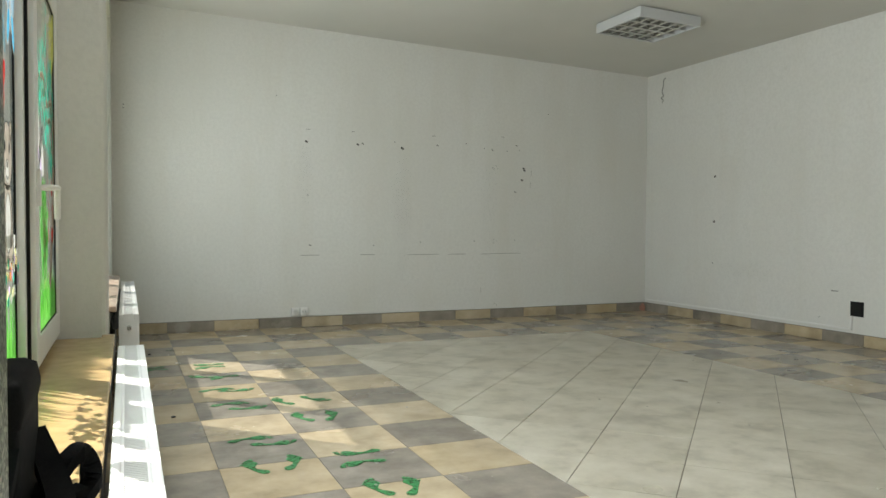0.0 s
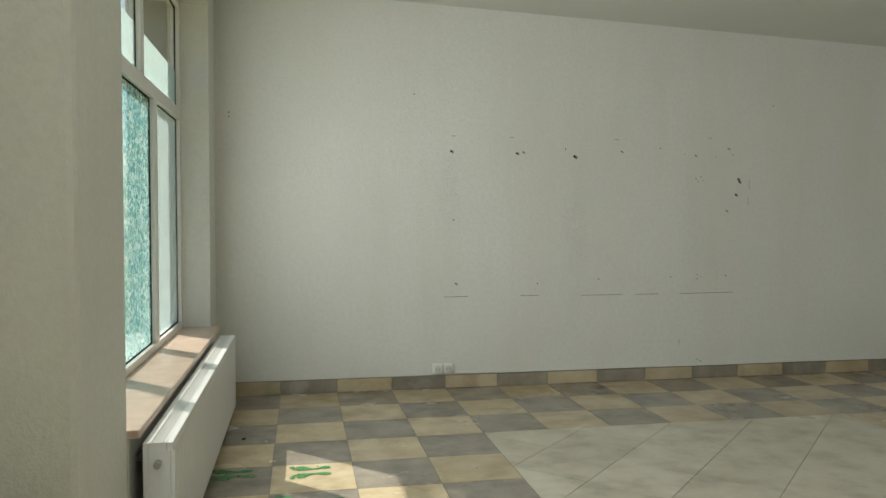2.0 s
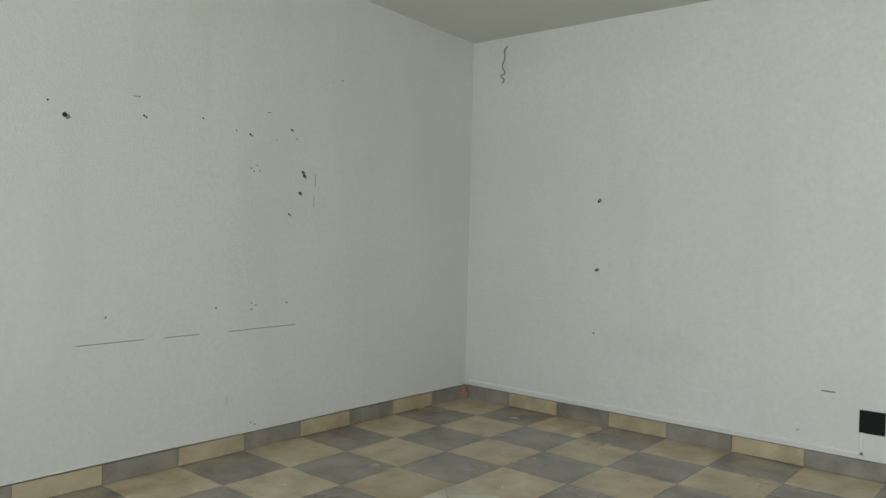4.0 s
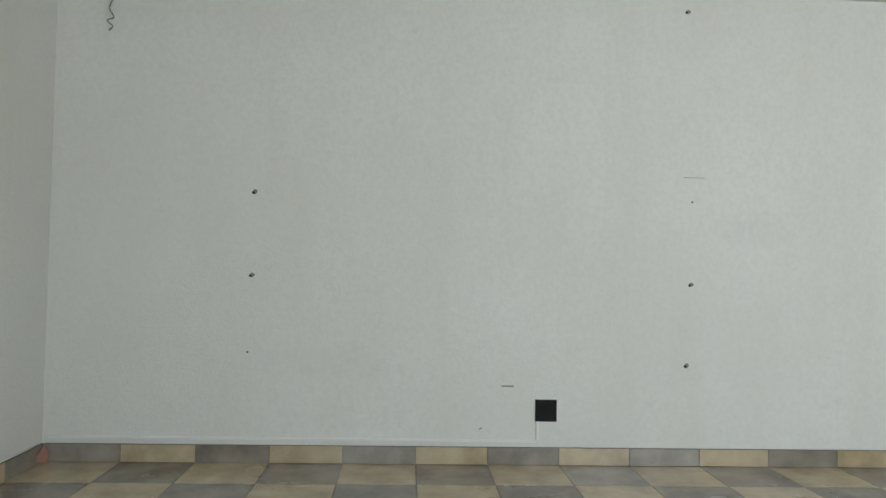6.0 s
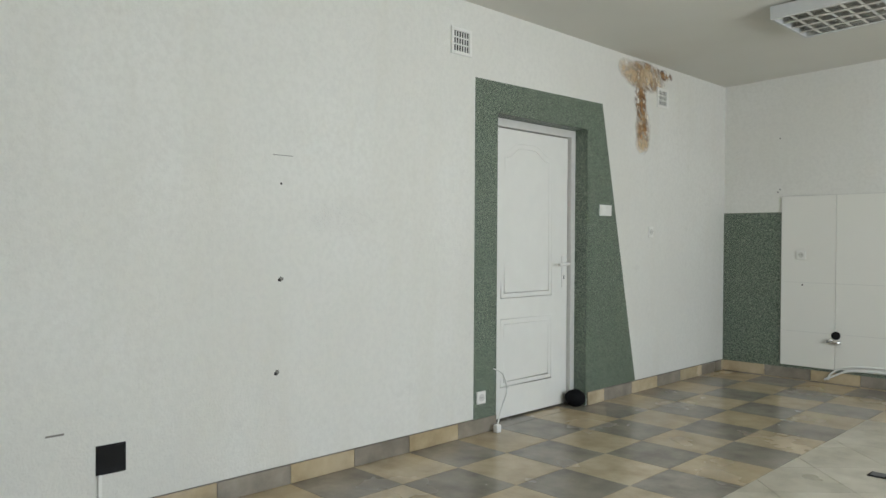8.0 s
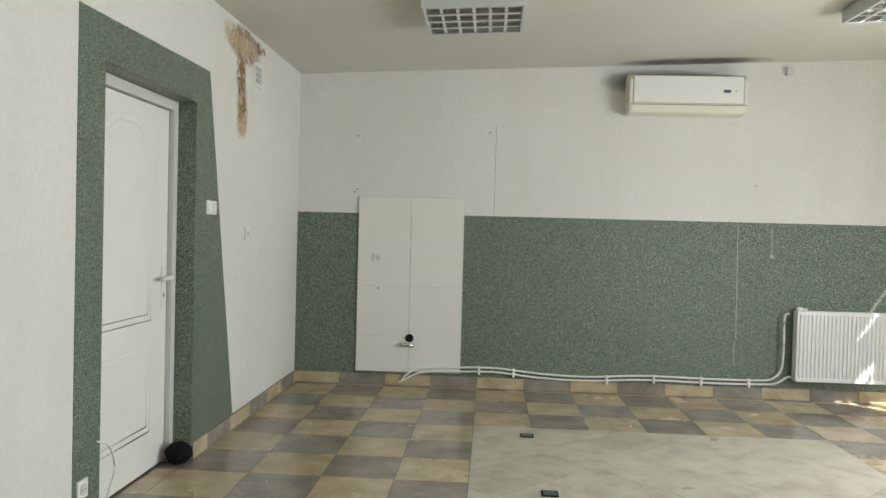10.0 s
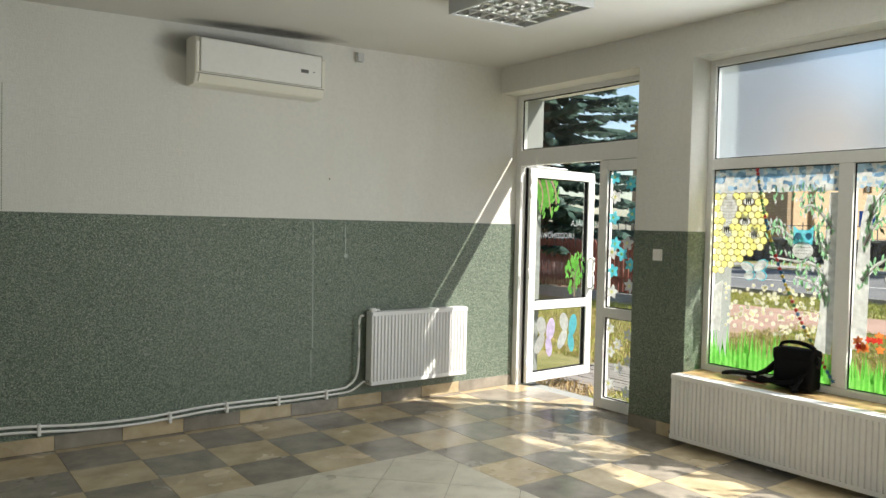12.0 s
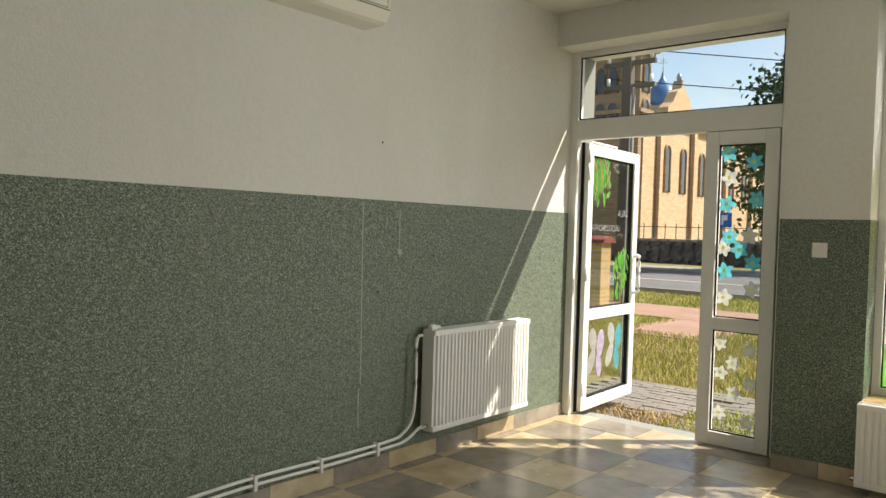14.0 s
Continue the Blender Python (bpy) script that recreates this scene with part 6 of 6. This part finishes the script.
def bag():
    b = thing("camera_bag", "small black nylon shoulder bag on the window sill", "bag", pose(-0.125, 2.925, 0.487) @ Matrix.Diagonal((0.85, 0.92, 1.24, 1)))
    bm = boxes((-0.075, -0.14, 0.004, 0.075, 0.14, 0.19), bevel=0.03)
    for v in bm.verts:
        v.co.x *= 1 + 0.25 * math.sin(3 * v.co.y / 0.14) * 0.2
        v.co.z += 0.012 * math.cos(v.co.y * 11)
    for f in bm.faces:
        f.smooth = True
    part("body", bm, FABRIC, b)
    bm = boxes((-0.08, -0.145, 0.15, 0.082, 0.145, 0.215), bevel=0.028)
    for f in bm.faces:
        f.smooth = True
    part("lid", bm, FABRIC, b)
    bm = bmesh.new()
    tube(bm, smooth_path([(0.0, 0.14, 0.17), (0.03, 0.165, 0.16), (0.05, 0.17, 0.14)], 5), 0.018, 8)
    part("buckle", bm, BLACK, b)

    def strap(pts, w, name="strap"):
        bm = bmesh.new()
        P = smooth_path(pts, 6)
        prev = None
        for i, p in enumerate(P):
            d = (P[min(i + 1, len(P) - 1)] - P[max(i - 1, 0)]).normalized()
            s = Vector((0, 0, 1)).cross(d).normalized() * w
            up = Vector((0, 0, 0.018))
            ring = [bm.verts.new(q) for q in (p - s, p + s, p + s + up, p - s + up)]
            if prev:
                for k in range(4):
                    bm.faces.new((prev[k], prev[(k + 1) % 4], ring[(k + 1) % 4], ring[k]))
            else:
                bm.faces.new(ring[::-1])
            prev = ring
        bm.faces.new(prev)
        part(name, bm, FABRIC, b)
    strap([(0.03, -0.13, 0.12), (0.02, -0.20, 0.07), (0.0, -0.30, 0.035), (0.01, -0.42, 0.03), (0.02, -0.54, 0.015)], 0.045)
    strap([(0.05, 0.0, 0.03), (0.085, 0.02, 0.022), (0.13, 0.05, 0.018), (0.16, 0.07, 0.02)], 0.022)
    strap([(0.02, -0.14, 0.04), (0.06, -0.2, 0.012), (0.05, -0.30, 0.01), (0.0, -0.36, 0.008)], 0.012)
    strap([(0.07, 0.10, 0.10), (0.11, 0.04, 0.05), (0.13, -0.06, 0.03), (0.11, -0.16, 0.03), (0.06, -0.24, 0.03)], 0.025)
    strap([(0.0, -0.13, 0.19), (0.0, -0.10, 0.225), (0.0, 0.0, 0.235), (0.0, 0.10, 0.22), (0.0, 0.13, 0.19)], 0.016, "handle")
    strap([(0.06, 0.02, 0.03), (0.10, 0.05, 0.035), (0.13, 0.08, 0.06), (0.16, 0.10, 0.07), (0.175, 0.085, 0.03), (0.15, 0.06, 0.006)], 0.022)
    bm = bmesh.new()
    tube(bm, smooth_path([(0.07, -0.18, 0.008), (0.10, -0.25, 0.012), (0.06, -0.31, 0.008), (0.09, -0.36, 0.008), (0.05, -0.40, 0.008)], 6), 0.003, 6)
    part("cord", bm, plain("red_cord", (0.35, 0.06, 0.05), 0.7), b, "thin red cord")


bag()

# lagged pipe between the long radiator and the wall
bm = bmesh.new()
tube(bm, [(0.02, 2.3, 0.43), (0.02, 5.2, 0.43)], 0.018, 10)
thing("lagged_pipe", "dark grey lagged pipe behind the radiator", "pipe", bm=bm, material=SHUTTER)
bm = bmesh.new()
tube(bm, [(0.028, 5.9, 0.44), (0.028, 8.2, 0.44)], 0.018, 10)
thing("lagged_pipe", "dark grey lagged pipe behind the radiator", "pipe", bm=bm, material=SHUTTER)

# ---- green footprints on the tiles ----
def worn_paint(name, c):
    """Thin floor paint, rubbed through in places."""
    m = Mat(name, 0.5)
    m.colour(m.ramp(m.noise(40, 4), [(0.3, tuple(v * 0.75 for v in c)), (0.7, c)]))
    m.link(m.grey(m.noise(55, 6, 0.7), 0.25, 1.0, 0.38, 0.52), m.b.inputs["Alpha"])
    return m.m


FOOT = worn_paint("green_footprint_paint", (0.05, 0.25, 0.08))


def footprint_mesh(side):
    bm = bmesh.new()
    outer = [(-0.018, -0.098), (-0.027, -0.08), (-0.029, -0.05), (-0.031, -0.01), (-0.037, 0.03), (-0.036, 0.05), (-0.024, 0.064)]
    inner = [(0.006, 0.070), (0.027, 0.068), (0.036, 0.052), (0.033, 0.034), (0.012, 0.014), (-0.006, -0.005), (-0.008, -0.03), (0.008, -0.052), (0.021, -0.072), (0.017, -0.094), (0.0, -0.104)]
    prism(bm, [(u * side, v) for u, v in outer + inner], 0.0003, 0.0012, "z")
    for k in range(5):
        prism(bm, blob(side * (0.030 - 0.0165 * k), 0.090 - 0.0035 * k * k * 0.6, 0.0105 - 0.0012 * k, 0.014 - 0.0016 * k, 9), 0.0003, 0.0012, "z")
    return mesh("footprint", bm, FOOT)


F_L, F_R = footprint_mesh(1), footprint_mesh(-1)
for k, (x, y, r) in enumerate(((0.61, 7.03, 90), (0.61, 6.92, 95), (0.54, 6.60, 70), (0.66, 6.54, 110), (0.57, 6.17, -80), (0.68, 6.12, -95), (0.60, 5.78, -82), (0.68, 5.66, -98), (0.88, 5.74, 25), (1.06, 5.74, 215),
                               (0.91, 5.36, 20), (1.05, 5.34, -20), (0.60, 5.05, -80), (0.69, 4.95, -100), (0.56, 4.64, 20), (0.71, 4.65, -20), (1.0, 4.68, 90), (0.98, 4.53, 90), (0.95, 4.23, 15), (1.07, 4.20, -20), (0.22, 7.05, 90), (0.24, 6.95, 95))):
    ob = new("footprint", (F_L, F_R)[k % 2])
    ob.matrix_basis = pose(x, y, 0, 0, 0, r) @ Matrix.Diagonal((0.9, 1.0, 1, 1))
    tagged(ob, "green painted bare footprint on a floor tile", "footprint", "footprints")

# ---- marks on the walls ----


def stain_mat(name, c, c2, lo, hi, scale, strength=1.0):
    """A stain that fades at its rim and breaks up with noise."""
    m = Mat(name, 0.85, spec=0.1)
    tc = m.t.nodes.new("ShaderNodeTexCoord")
    g = m.t.nodes.new("ShaderNodeTexGradient")
    g.gradient_type = "SPHERICAL"
    m.link(tc.outputs["Object"], g.inputs["Vector"])
    n = m.noise(scale, 7, 0.65)
    mul = m.t.nodes.new("ShaderNodeMath")
    mul.operation = "MULTIPLY"
    m.link(m.grey(g.outputs["Fac"], 0, 1, 0.0, 0.6), mul.inputs[0])
    m.link(m.grey(n, 0, strength, lo, hi), mul.inputs[1])
    m.colour(m.ramp(m.noise(scale * 2, 4), [(0.35, c), (0.65, c2)]))
    m.link(mul.outputs[0], m.b.inputs["Alpha"])
    return m.m


def stain(name, label, m, sx, sz, material):
    """A disc, 1 mm proud, of unit radius scaled to sx by sz."""
    bm = bmesh.new()
    prism(bm, blob(0, 0, 1, 1, 28), 0, 0.0008, "y")
    ob = new(name, mesh(name, bm, material))
    ob.matrix_basis = m @ Matrix.Diagonal((sx, 1, sz, 1))
    ob.visible_shadow = False
    return tagged(ob, label, "stain")


DAMP = stain_mat("damp_stain", (0.17, 0.08, 0.025), (0.40, 0.25, 0.12), 0.46, 0.54, 24)
DAMPLIGHT = stain_mat("damp_stain_halo", (0.55, 0.42, 0.26), (0.62, 0.50, 0.34), 0.35, 0.6, 9, 0.8)
SOOT_SHADE = stain_mat("soot_and_shade", (0.12, 0.115, 0.105), (0.16, 0.15, 0.14), 0.0, 0.6, 3, 0.5)
SCUFFM = stain_mat("scuff", (0.46, 0.43, 0.36), (0.52, 0.5, 0.44), 0.3, 0.8, 3, 0.028)
for y, z, a, b, m in ((1.66, 2.58, 0.36, 0.13, DAMPLIGHT), (1.66, 2.57, 0.30, 0.11, DAMP), (1.72, 2.40, 0.10, 0.20, DAMP), (1.68, 2.15, 0.13, 0.20, DAMPLIGHT), (1.68, 2.14, 0.10, 0.15, DAMP), (1.34, 2.64, 0.16, 0.05, DAMP), (1.93, 2.61, 0.14, 0.09, DAMPLIGHT), (1.69, 2.04, 0.12, 0.10, DAMPLIGHT), (1.62, 2.66, 0.26, 0.05, DAMP), (1.70, 2.30, 0.08, 0.2, DAMP)):
    stain("damp_stain", "brown damp stain on the white wall below the ceiling", pose(EX - 0.0005 - 0.0004 * random.random(), y, z, 0, 0, 90), a, b, m)
# sooty dirt together with the air conditioner's shadow, both painted as dark patches
stain("soot_stain", "grey sooty mark and painted shade on the ceiling above the air conditioner", pose(2.3, 0.26, ceil_z(2.3) - 0.0015, 0, 2.09, 0) @ pose(0, 0, 0, 90), 0.66, 0.15, SOOT_SHADE)
stain("soot_stain", "grey sooty mark and painted shade on the wall beside the air conditioner", MS @ pose(2.5, 0.0003, 2.68), 0.6, 0.12, SOOT_SHADE)
for y, z, a, b in ((4.75, 1.35, 0.3, 0.12), (7.2, 0.55, 0.4, 0.15)):
    stain("scuff_mark", "faint grey scuff on the white wall", pose(EX - 0.0004, y, z, 0, 0, 90), a, b, SCUFFM)
for x, z, a, b in ((2.66, 1.1, 0.12, 0.7), (3.65, 1.15, 0.12, 0.6), (1.68, 1.5, 0.1, 0.35)):
    stain("scuff_mark", "faint brownish streak below the old fixings", pose(x, NY - 0.0012, z), a, b, SCUFFM)


def hole(m, r, label="drill hole in the white wall"):
    bm = bmesh.new()
    tube(bm, [(0, 0.0, 0), (0, 0.0015, 0)], r, 9)
    tagged(new("drill_hole", mesh("drill_hole", bm, HOLE)), label, "hole", "drill holes").matrix_basis = m


def chip(m, r):
    bm = bmesh.new()
    rnd = random.Random(int(r * 1e5))
    prism(bm, [(r * rnd.uniform(0.6, 1.2) * math.cos(a), r * rnd.uniform(0.6, 1.2) * math.sin(a)) for a in [0.7 * k for k in range(9)]], 0, 0.0011, "y")
    tagged(new("plaster_chip", mesh("plaster_chip", bm, SCRATCH)), "grey chipped plaster round a drill hole", "chip", "plaster chips").matrix_basis = m


NH = [(1.68, 1.785, 9), (2.19, 1.78, 9), (2.24, 1.79, 6), (2.655, 1.763, 12), (2.58, 1.82, 5), (3.04, 1.81, 6), (3.37, 1.84, 5), (3.67, 1.79, 6), (3.58, 1.80, 4), (3.85, 1.78, 4), (3.96, 1.85, 6), (4.0, 1.80, 4), (4.05, 1.605, 9), (4.06, 1.585, 9),
      (4.03, 1.48, 9), (3.95, 1.35, 6), (4.355, 2.205, 5), (1.40, 2.20, 5), (1.70, 1.27, 5), (1.715, 0.79, 6), (2.36, 0.78, 5), (2.86, 0.81, 5), (3.47, 0.82, 5), (3.70, 0.835, 4), (3.73, 0.82, 4), (3.70, 0.80, 4), (3.95, 0.825, 5),
      (3.68, 1.60, 4), (3.72, 1.62, 4), (3.74, 1.59, 4), (3.70, 1.585, 4), (0.07, 2.0, 5), (0.07, 2.03, 5), (3.71, 0.15, 4), (3.74, 0.135, 4)]
for x, z, r in NH:
    hole(pose(x, NY, z, 0, 0, 180), r / 1000)
    if r > 5:
        chip(pose(x + 0.012, NY, z - 0.006, 0, 0, 180), r / 1000 * 1.2)
for y, z, r in ((7.63, 1.50, 9), (7.635, 1.035, 8), (7.64, 0.61, 6), (5.176, 2.61, 8), (5.13, 1.509, 6), (5.14, 1.03, 8), (5.16, 0.565, 9)):
    hole(pose(EX, y, z, 0, 0, 90), r / 1000)
    if r > 7:
        chip(pose(EX, y - 0.01, z + 0.005, 0, 0, 90), r / 1000 * 1.7)
for x, z in ((5.165, 2.18), (5.16, 1.715), (4.01, 2.23), (1.74, 1.82), (5.18, 1.69)):
    hole(MS @ pose(x, 0, z), 0.006)
for x, z in ((4.95, 0.85), (4.20, 0.83), (1.75, 1.0), (1.3, 1.2), (4.0, 0.42)):
    hole(MS @ pose(x, 0.004 if x < 4.2 else 0.02, z), 0.007)


def scratch(m, w, h, material=SCRATCH, name="wall_scratch", label="thin dark scratch across the white wall"):
    ob = new(name, mesh(name, boxes((-w / 2, 0, -h / 2, w / 2, 0.0009, h / 2)), material))
    ob.matrix_basis = m
    tagged(ob, label, "scratch", "wall scratches")


for x, w, z in ((1.72, 0.18, 0.69), (2.30, 0.15, 0.69), (2.89, 0.34, 0.685), (3.27, 0.2, 0.685), (3.62, 0.14, 0.685), (3.86, 0.32, 0.688), (1.7, 0.04, 1.9), (2.15, 0.03, 1.9), (3.0, 0.04, 1.9), (3.8, 0.03, 1.93)):
    scratch(pose(x, NY, z, 0, 0.3, 180), w, 0.004)
for x, z, h in ((4.15, 1.565, 0.08), (4.14, 1.43, 0.06), (3.55, 0.30, 0.04)):
    scratch(pose(x, NY, z, 0, 0, 180), 0.003, h)
scratch(pose(EX, 6.18, 0.44, 0, 0, 90), 0.07, 0.008)
scratch(pose(EX, 5.12, 1.65, 0, 0, 90), 0.12, 0.003)
scratch(pose(EX, 6.33, 0.20, 0, 30, 90), 0.02, 0.006)
scratch(MS @ pose(3.955, 0, 1.89), 0.003, 0.78, SCRATCH, label="thin crack down the white wall")
for x, z, h in ((1.87, 1.0, 0.98), (1.875, 0.38, 0.22), (1.59, 1.34, 0.26)):
    scratch(MS @ pose(x, 0.004, z, 0, 0.8), 0.006, h, STREAK, "filler_streak", "pale filler streak down the green plaster")
scratch(MS @ pose(1.585, 0.004, 1.22), 0.03, 0.03, STREAK, "filler_streak", "pale filler dab on the green plaster")
bm = bmesh.new()
tube(bm, smooth_path([(-0.02, 0.01, 0.03), (0.0, 0.02, 0.0), (-0.01, 0.03, -0.06), (0.01, 0.03, -0.12), (-0.015, 0.03, -0.17), (0.02, 0.035, -0.19), (-0.01, 0.03, -0.22), (0.01, 0.03, -0.245)], 6), 0.004, 6)
thing("loose_wires", "thin loose wires hanging from a hole near the ceiling", "cable", pose(EX, 8.43, 2.62, 0, 0, 90), bm, SCRATCH)

bm = bmesh.new()
tube(bm, smooth_path([(1.69, NY - 0.008, 0.115), (2.2, NY - 0.01, 0.106), (3.0, NY - 0.009, 0.108), (3.8, NY - 0.01, 0.104), (4.7, NY - 0.009, 0.108), (EX - 0.05, NY - 0.01, 0.105)], 5), 0.0045, 6)
thing("skirting_cable", "thin white cable lying along the top of the skirting", "cable", bm=bm, material=PIPEWHITE)

# ---- small things on the floor ----
for x, y in ((3.70, 1.65), (3.635, 2.77)):
    fb = thing("floor_box", "small black square floor outlet set in the cream tiles", "floor outlet", pose(x, y, 0), group="floor outlets")
    part("plate", boxes((-0.045, -0.045, 0.0005, 0.045, 0.045, 0.006), bevel=0.002), BLACK, fb)
    part("flap", boxes((-0.035, -0.035, 0.006, 0.035, 0.035, 0.009), bevel=0.002), SHUTTER, fb)
bm = bmesh.new()
bmesh.ops.create_icosphere(bm, subdivisions=3, radius=0.075)
rnd = random.Random(6)
for v in bm.verts:
    v.co *= 1 + 0.08 * noise.noise(v.co * 30)
    v.co.z = v.co.z * 0.85 + 0.064
for f in bm.faces:
    f.smooth = True
thing("door_stop", "black fluffy ball door stop against the door", "door stop", pose(EX + 0.03, 2.56, 0), bm, FABRIC)
bm = bmesh.new()
prism(bm, [(0, 0), (0.07, 0.02), (0.05, 0.06), (0.02, 0.10), (-0.01, 0.05)], 0, 0.012, "y")
thing("paper_scrap", "torn reddish scrap stuck in the skirting corner", "scrap", pose(EX - 0.03, NY - 0.035, 0, -10, 0, 140), bm, plain("reddish_scrap", (0.35, 0.18, 0.13), 0.8))
DEBRIS = plain("plaster_crumb", (0.45, 0.42, 0.36), 0.9, grain=0.3)


def crumbs():
    rnd = random.Random(21)
    bm = bmesh.new()
    for _ in range(36):
        x, y = rnd.uniform(0.3, 5.6), rnd.uniform(0.3, 8.6)
        r = rnd.uniform(0.002, 0.006)
        box(bm, x - r, y - r * rnd.uniform(0.4, 1), 0.0, x + r, y + r, r * 0.7)
    ob = new("floor_crumbs", mesh("floor_crumbs", bm, DEBRIS))
    tagged(ob, "small plaster crumbs scattered over the tiles", "debris", kind="stuff")


crumbs()
for x, y in ((0.24, 7.62), (0.3, 5.6)):
    thing("floor_plug", "small black plug in a floor tile", "plug", pose(x, y, 0), tube(bmesh.new(), [(0, 0, 0), (0, 0, 0.004)], 0.012, 10), BLACK)

# ---- floor ----
XL = [0.0] + [0.42 + 0.405 * k for k in range(13)] + [EX]
YL = [0.0, 0.22, 0.6255] + [1.03 + 0.4045 * k for k in range(19)] + [NY]
FLIP = 0
G = 0.0018


def tile_bm(x0, y0, x1, y1, top=0.0, thick=0.009):
    """One tile with slightly broken edges."""
    bm = bmesh.new()
    c = 0.0012
    x0, y0, x1, y1 = x0 + G, y0 + G, x1 - G, y1 - G
    prism(bm, [(x0, y0), (x1, y0), (x1, y1), (x0, y1)], -thick, top - c, "z")
    return bm


thing("foundation", "concrete slab under the tiled floor", "floor", bm=boxes((-0.02, -0.3, -0.12, EX + 0.3, NY + 0.3, -0.012)), material=GROUT, kind="structure")
floor = thing("floor", "checkered floor of slate grey and ochre stoneware tiles", "floor", bm=boxes((-0.02, -0.02, -0.012, EX + 0.2, NY, -0.0035)), material=GROUT, kind="structure")
inlay = thing("floor_inlay", "inlaid field of cream marbled tiles laid diagonally", "floor", bm=boxes((1.64, 1.436, -0.0035, 4.063, 7.50, -0.003)), material=GROUT, kind="structure")
tile_meshes = {}


def floor_tile(i, j):
    x0, x1, y0, y1 = XL[i], XL[i + 1], YL[j], YL[j + 1]
    key = (round(x1 - x0, 3), round(y1 - y0, 3), (i + j + FLIP) % 2)
    if key not in tile_meshes:
        tile_meshes[key] = mesh("tile", tile_bm(0, 0, x1 - x0, y1 - y0), (T_OCHRE, T_DARK)[key[2]])
    ob = new("tile", tile_meshes[key])
    ob.parent, ob.location = floor, (x0, y0, 0)


for i in range(len(XL) - 1):
    for j in range(len(YL) - 1):
        if not (XL[i] > 1.6 and XL[i + 1] < 4.1 and YL[j] > 1.4 and YL[j + 1] < 7.55):
            floor_tile(i, j)

# tiles in the recess of the inner door
for k, (a, b) in enumerate(((D0 + 0.008, 2.644), (2.648, 3.049), (3.053, 3.454), (3.458, D1 - 0.008))):
    part("tile", boxes((EX + 0.0018, a, -0.009, EX + 0.128, b, -0.0012)), (T_DARK, T_OCHRE)[k % 2], floor)

# diagonal cream tiles, cut at the border of the field
IX0, IX1, IY0, IY1 = 1.635, 4.065, 1.4345, 7.5025


def clip(poly, axis, lim, keep_less):
    out = []
    for a, b in zip(poly, poly[1:] + poly[:1]):
        ia, ib = (a[axis] <= lim) == keep_less, (b[axis] <= lim) == keep_less
        if ia:
            out.append(a)
        if ia != ib:
            t = (lim - a[axis]) / (b[axis] - a[axis])
            out.append(tuple(a[k] + t * (b[k] - a[k]) for k in (0, 1)))
    return out


DIA = 0.4045 * math.sqrt(2)
for a in range(-4, 14):
    for b in range(-8, 26):
        cx, cy = IX0 + 0.5 * DIA * (a + 0.0), IY0 + 0.5 * DIA * b
        if (a + b) % 2:
            continue
        h = 0.5 * DIA - 0.002 * 1.2
        poly = [(cx - h, cy), (cx, cy - h), (cx + h, cy), (cx, cy + h)]
        for ax, lim, less in ((0, IX0 + G, False), (0, IX1 - G, True), (1, IY0 + G, False), (1, IY1 - G, True)):
            if poly:
                poly = clip(poly, ax, lim, less)
        if len(poly) < 3:
            continue
        bm = bmesh.new()
        prism(bm, [(x - cx, y - cy) for x, y in poly], -0.003, 0.0, "z")
        ob = part("tile", bm, T_CREAM, inlay, m=pose(cx, cy, 0))

# tiled skirting
SKH = 0.095


def skirting(name, m, cuts, parity, label="skirting of alternating grey and ochre tiles"):
    s = thing(name, label, "skirting", m, boxes((cuts[0], 0, 0.0, cuts[-1], 0.003, SKH + 0.004)), GROUT, kind="structure")
    for k, (a, b) in enumerate(zip(cuts, cuts[1:])):
        part("tile", boxes((a + 0.0015, 0.003, 0.001, b - 0.0015, 0.0125, SKH), bevel=0.001), (T_OCHRE, T_DARK)[(k + parity) % 2], s)


skirting("baseboard_north", pose(EX, NY, 0, 0, 0, 180), [0.0] + [EX - x for x in XL[-2:0:-1]] + [EX - 0.0], 1)
skirting("baseboard_south", MS, [-0.2] + XL[1:], 1)
ys = [y for y in YL if 3.6 < y < 8.6]
skirting("baseboard_east", pose(EX, 0, 0, 0, 0, 90), [D1] + ys + [NY - 0.013], 1)
skirting("baseboard_east", pose(EX - 0.004, 0, 0, 0, 0, 90), [0.013] + [y for y in YL if 0.1 < y < 2.5] + [D0 - 0.014], 0)
skirting("baseboard_west", pose(0.004, 2.21, 0, 0, 0, -90), [0.035, 0.24, 0.50], 0)
skirting("baseboard_west", pose(0, 5.80, 0, 0, 0, -90), [0.0, 0.27, 0.51], 0)
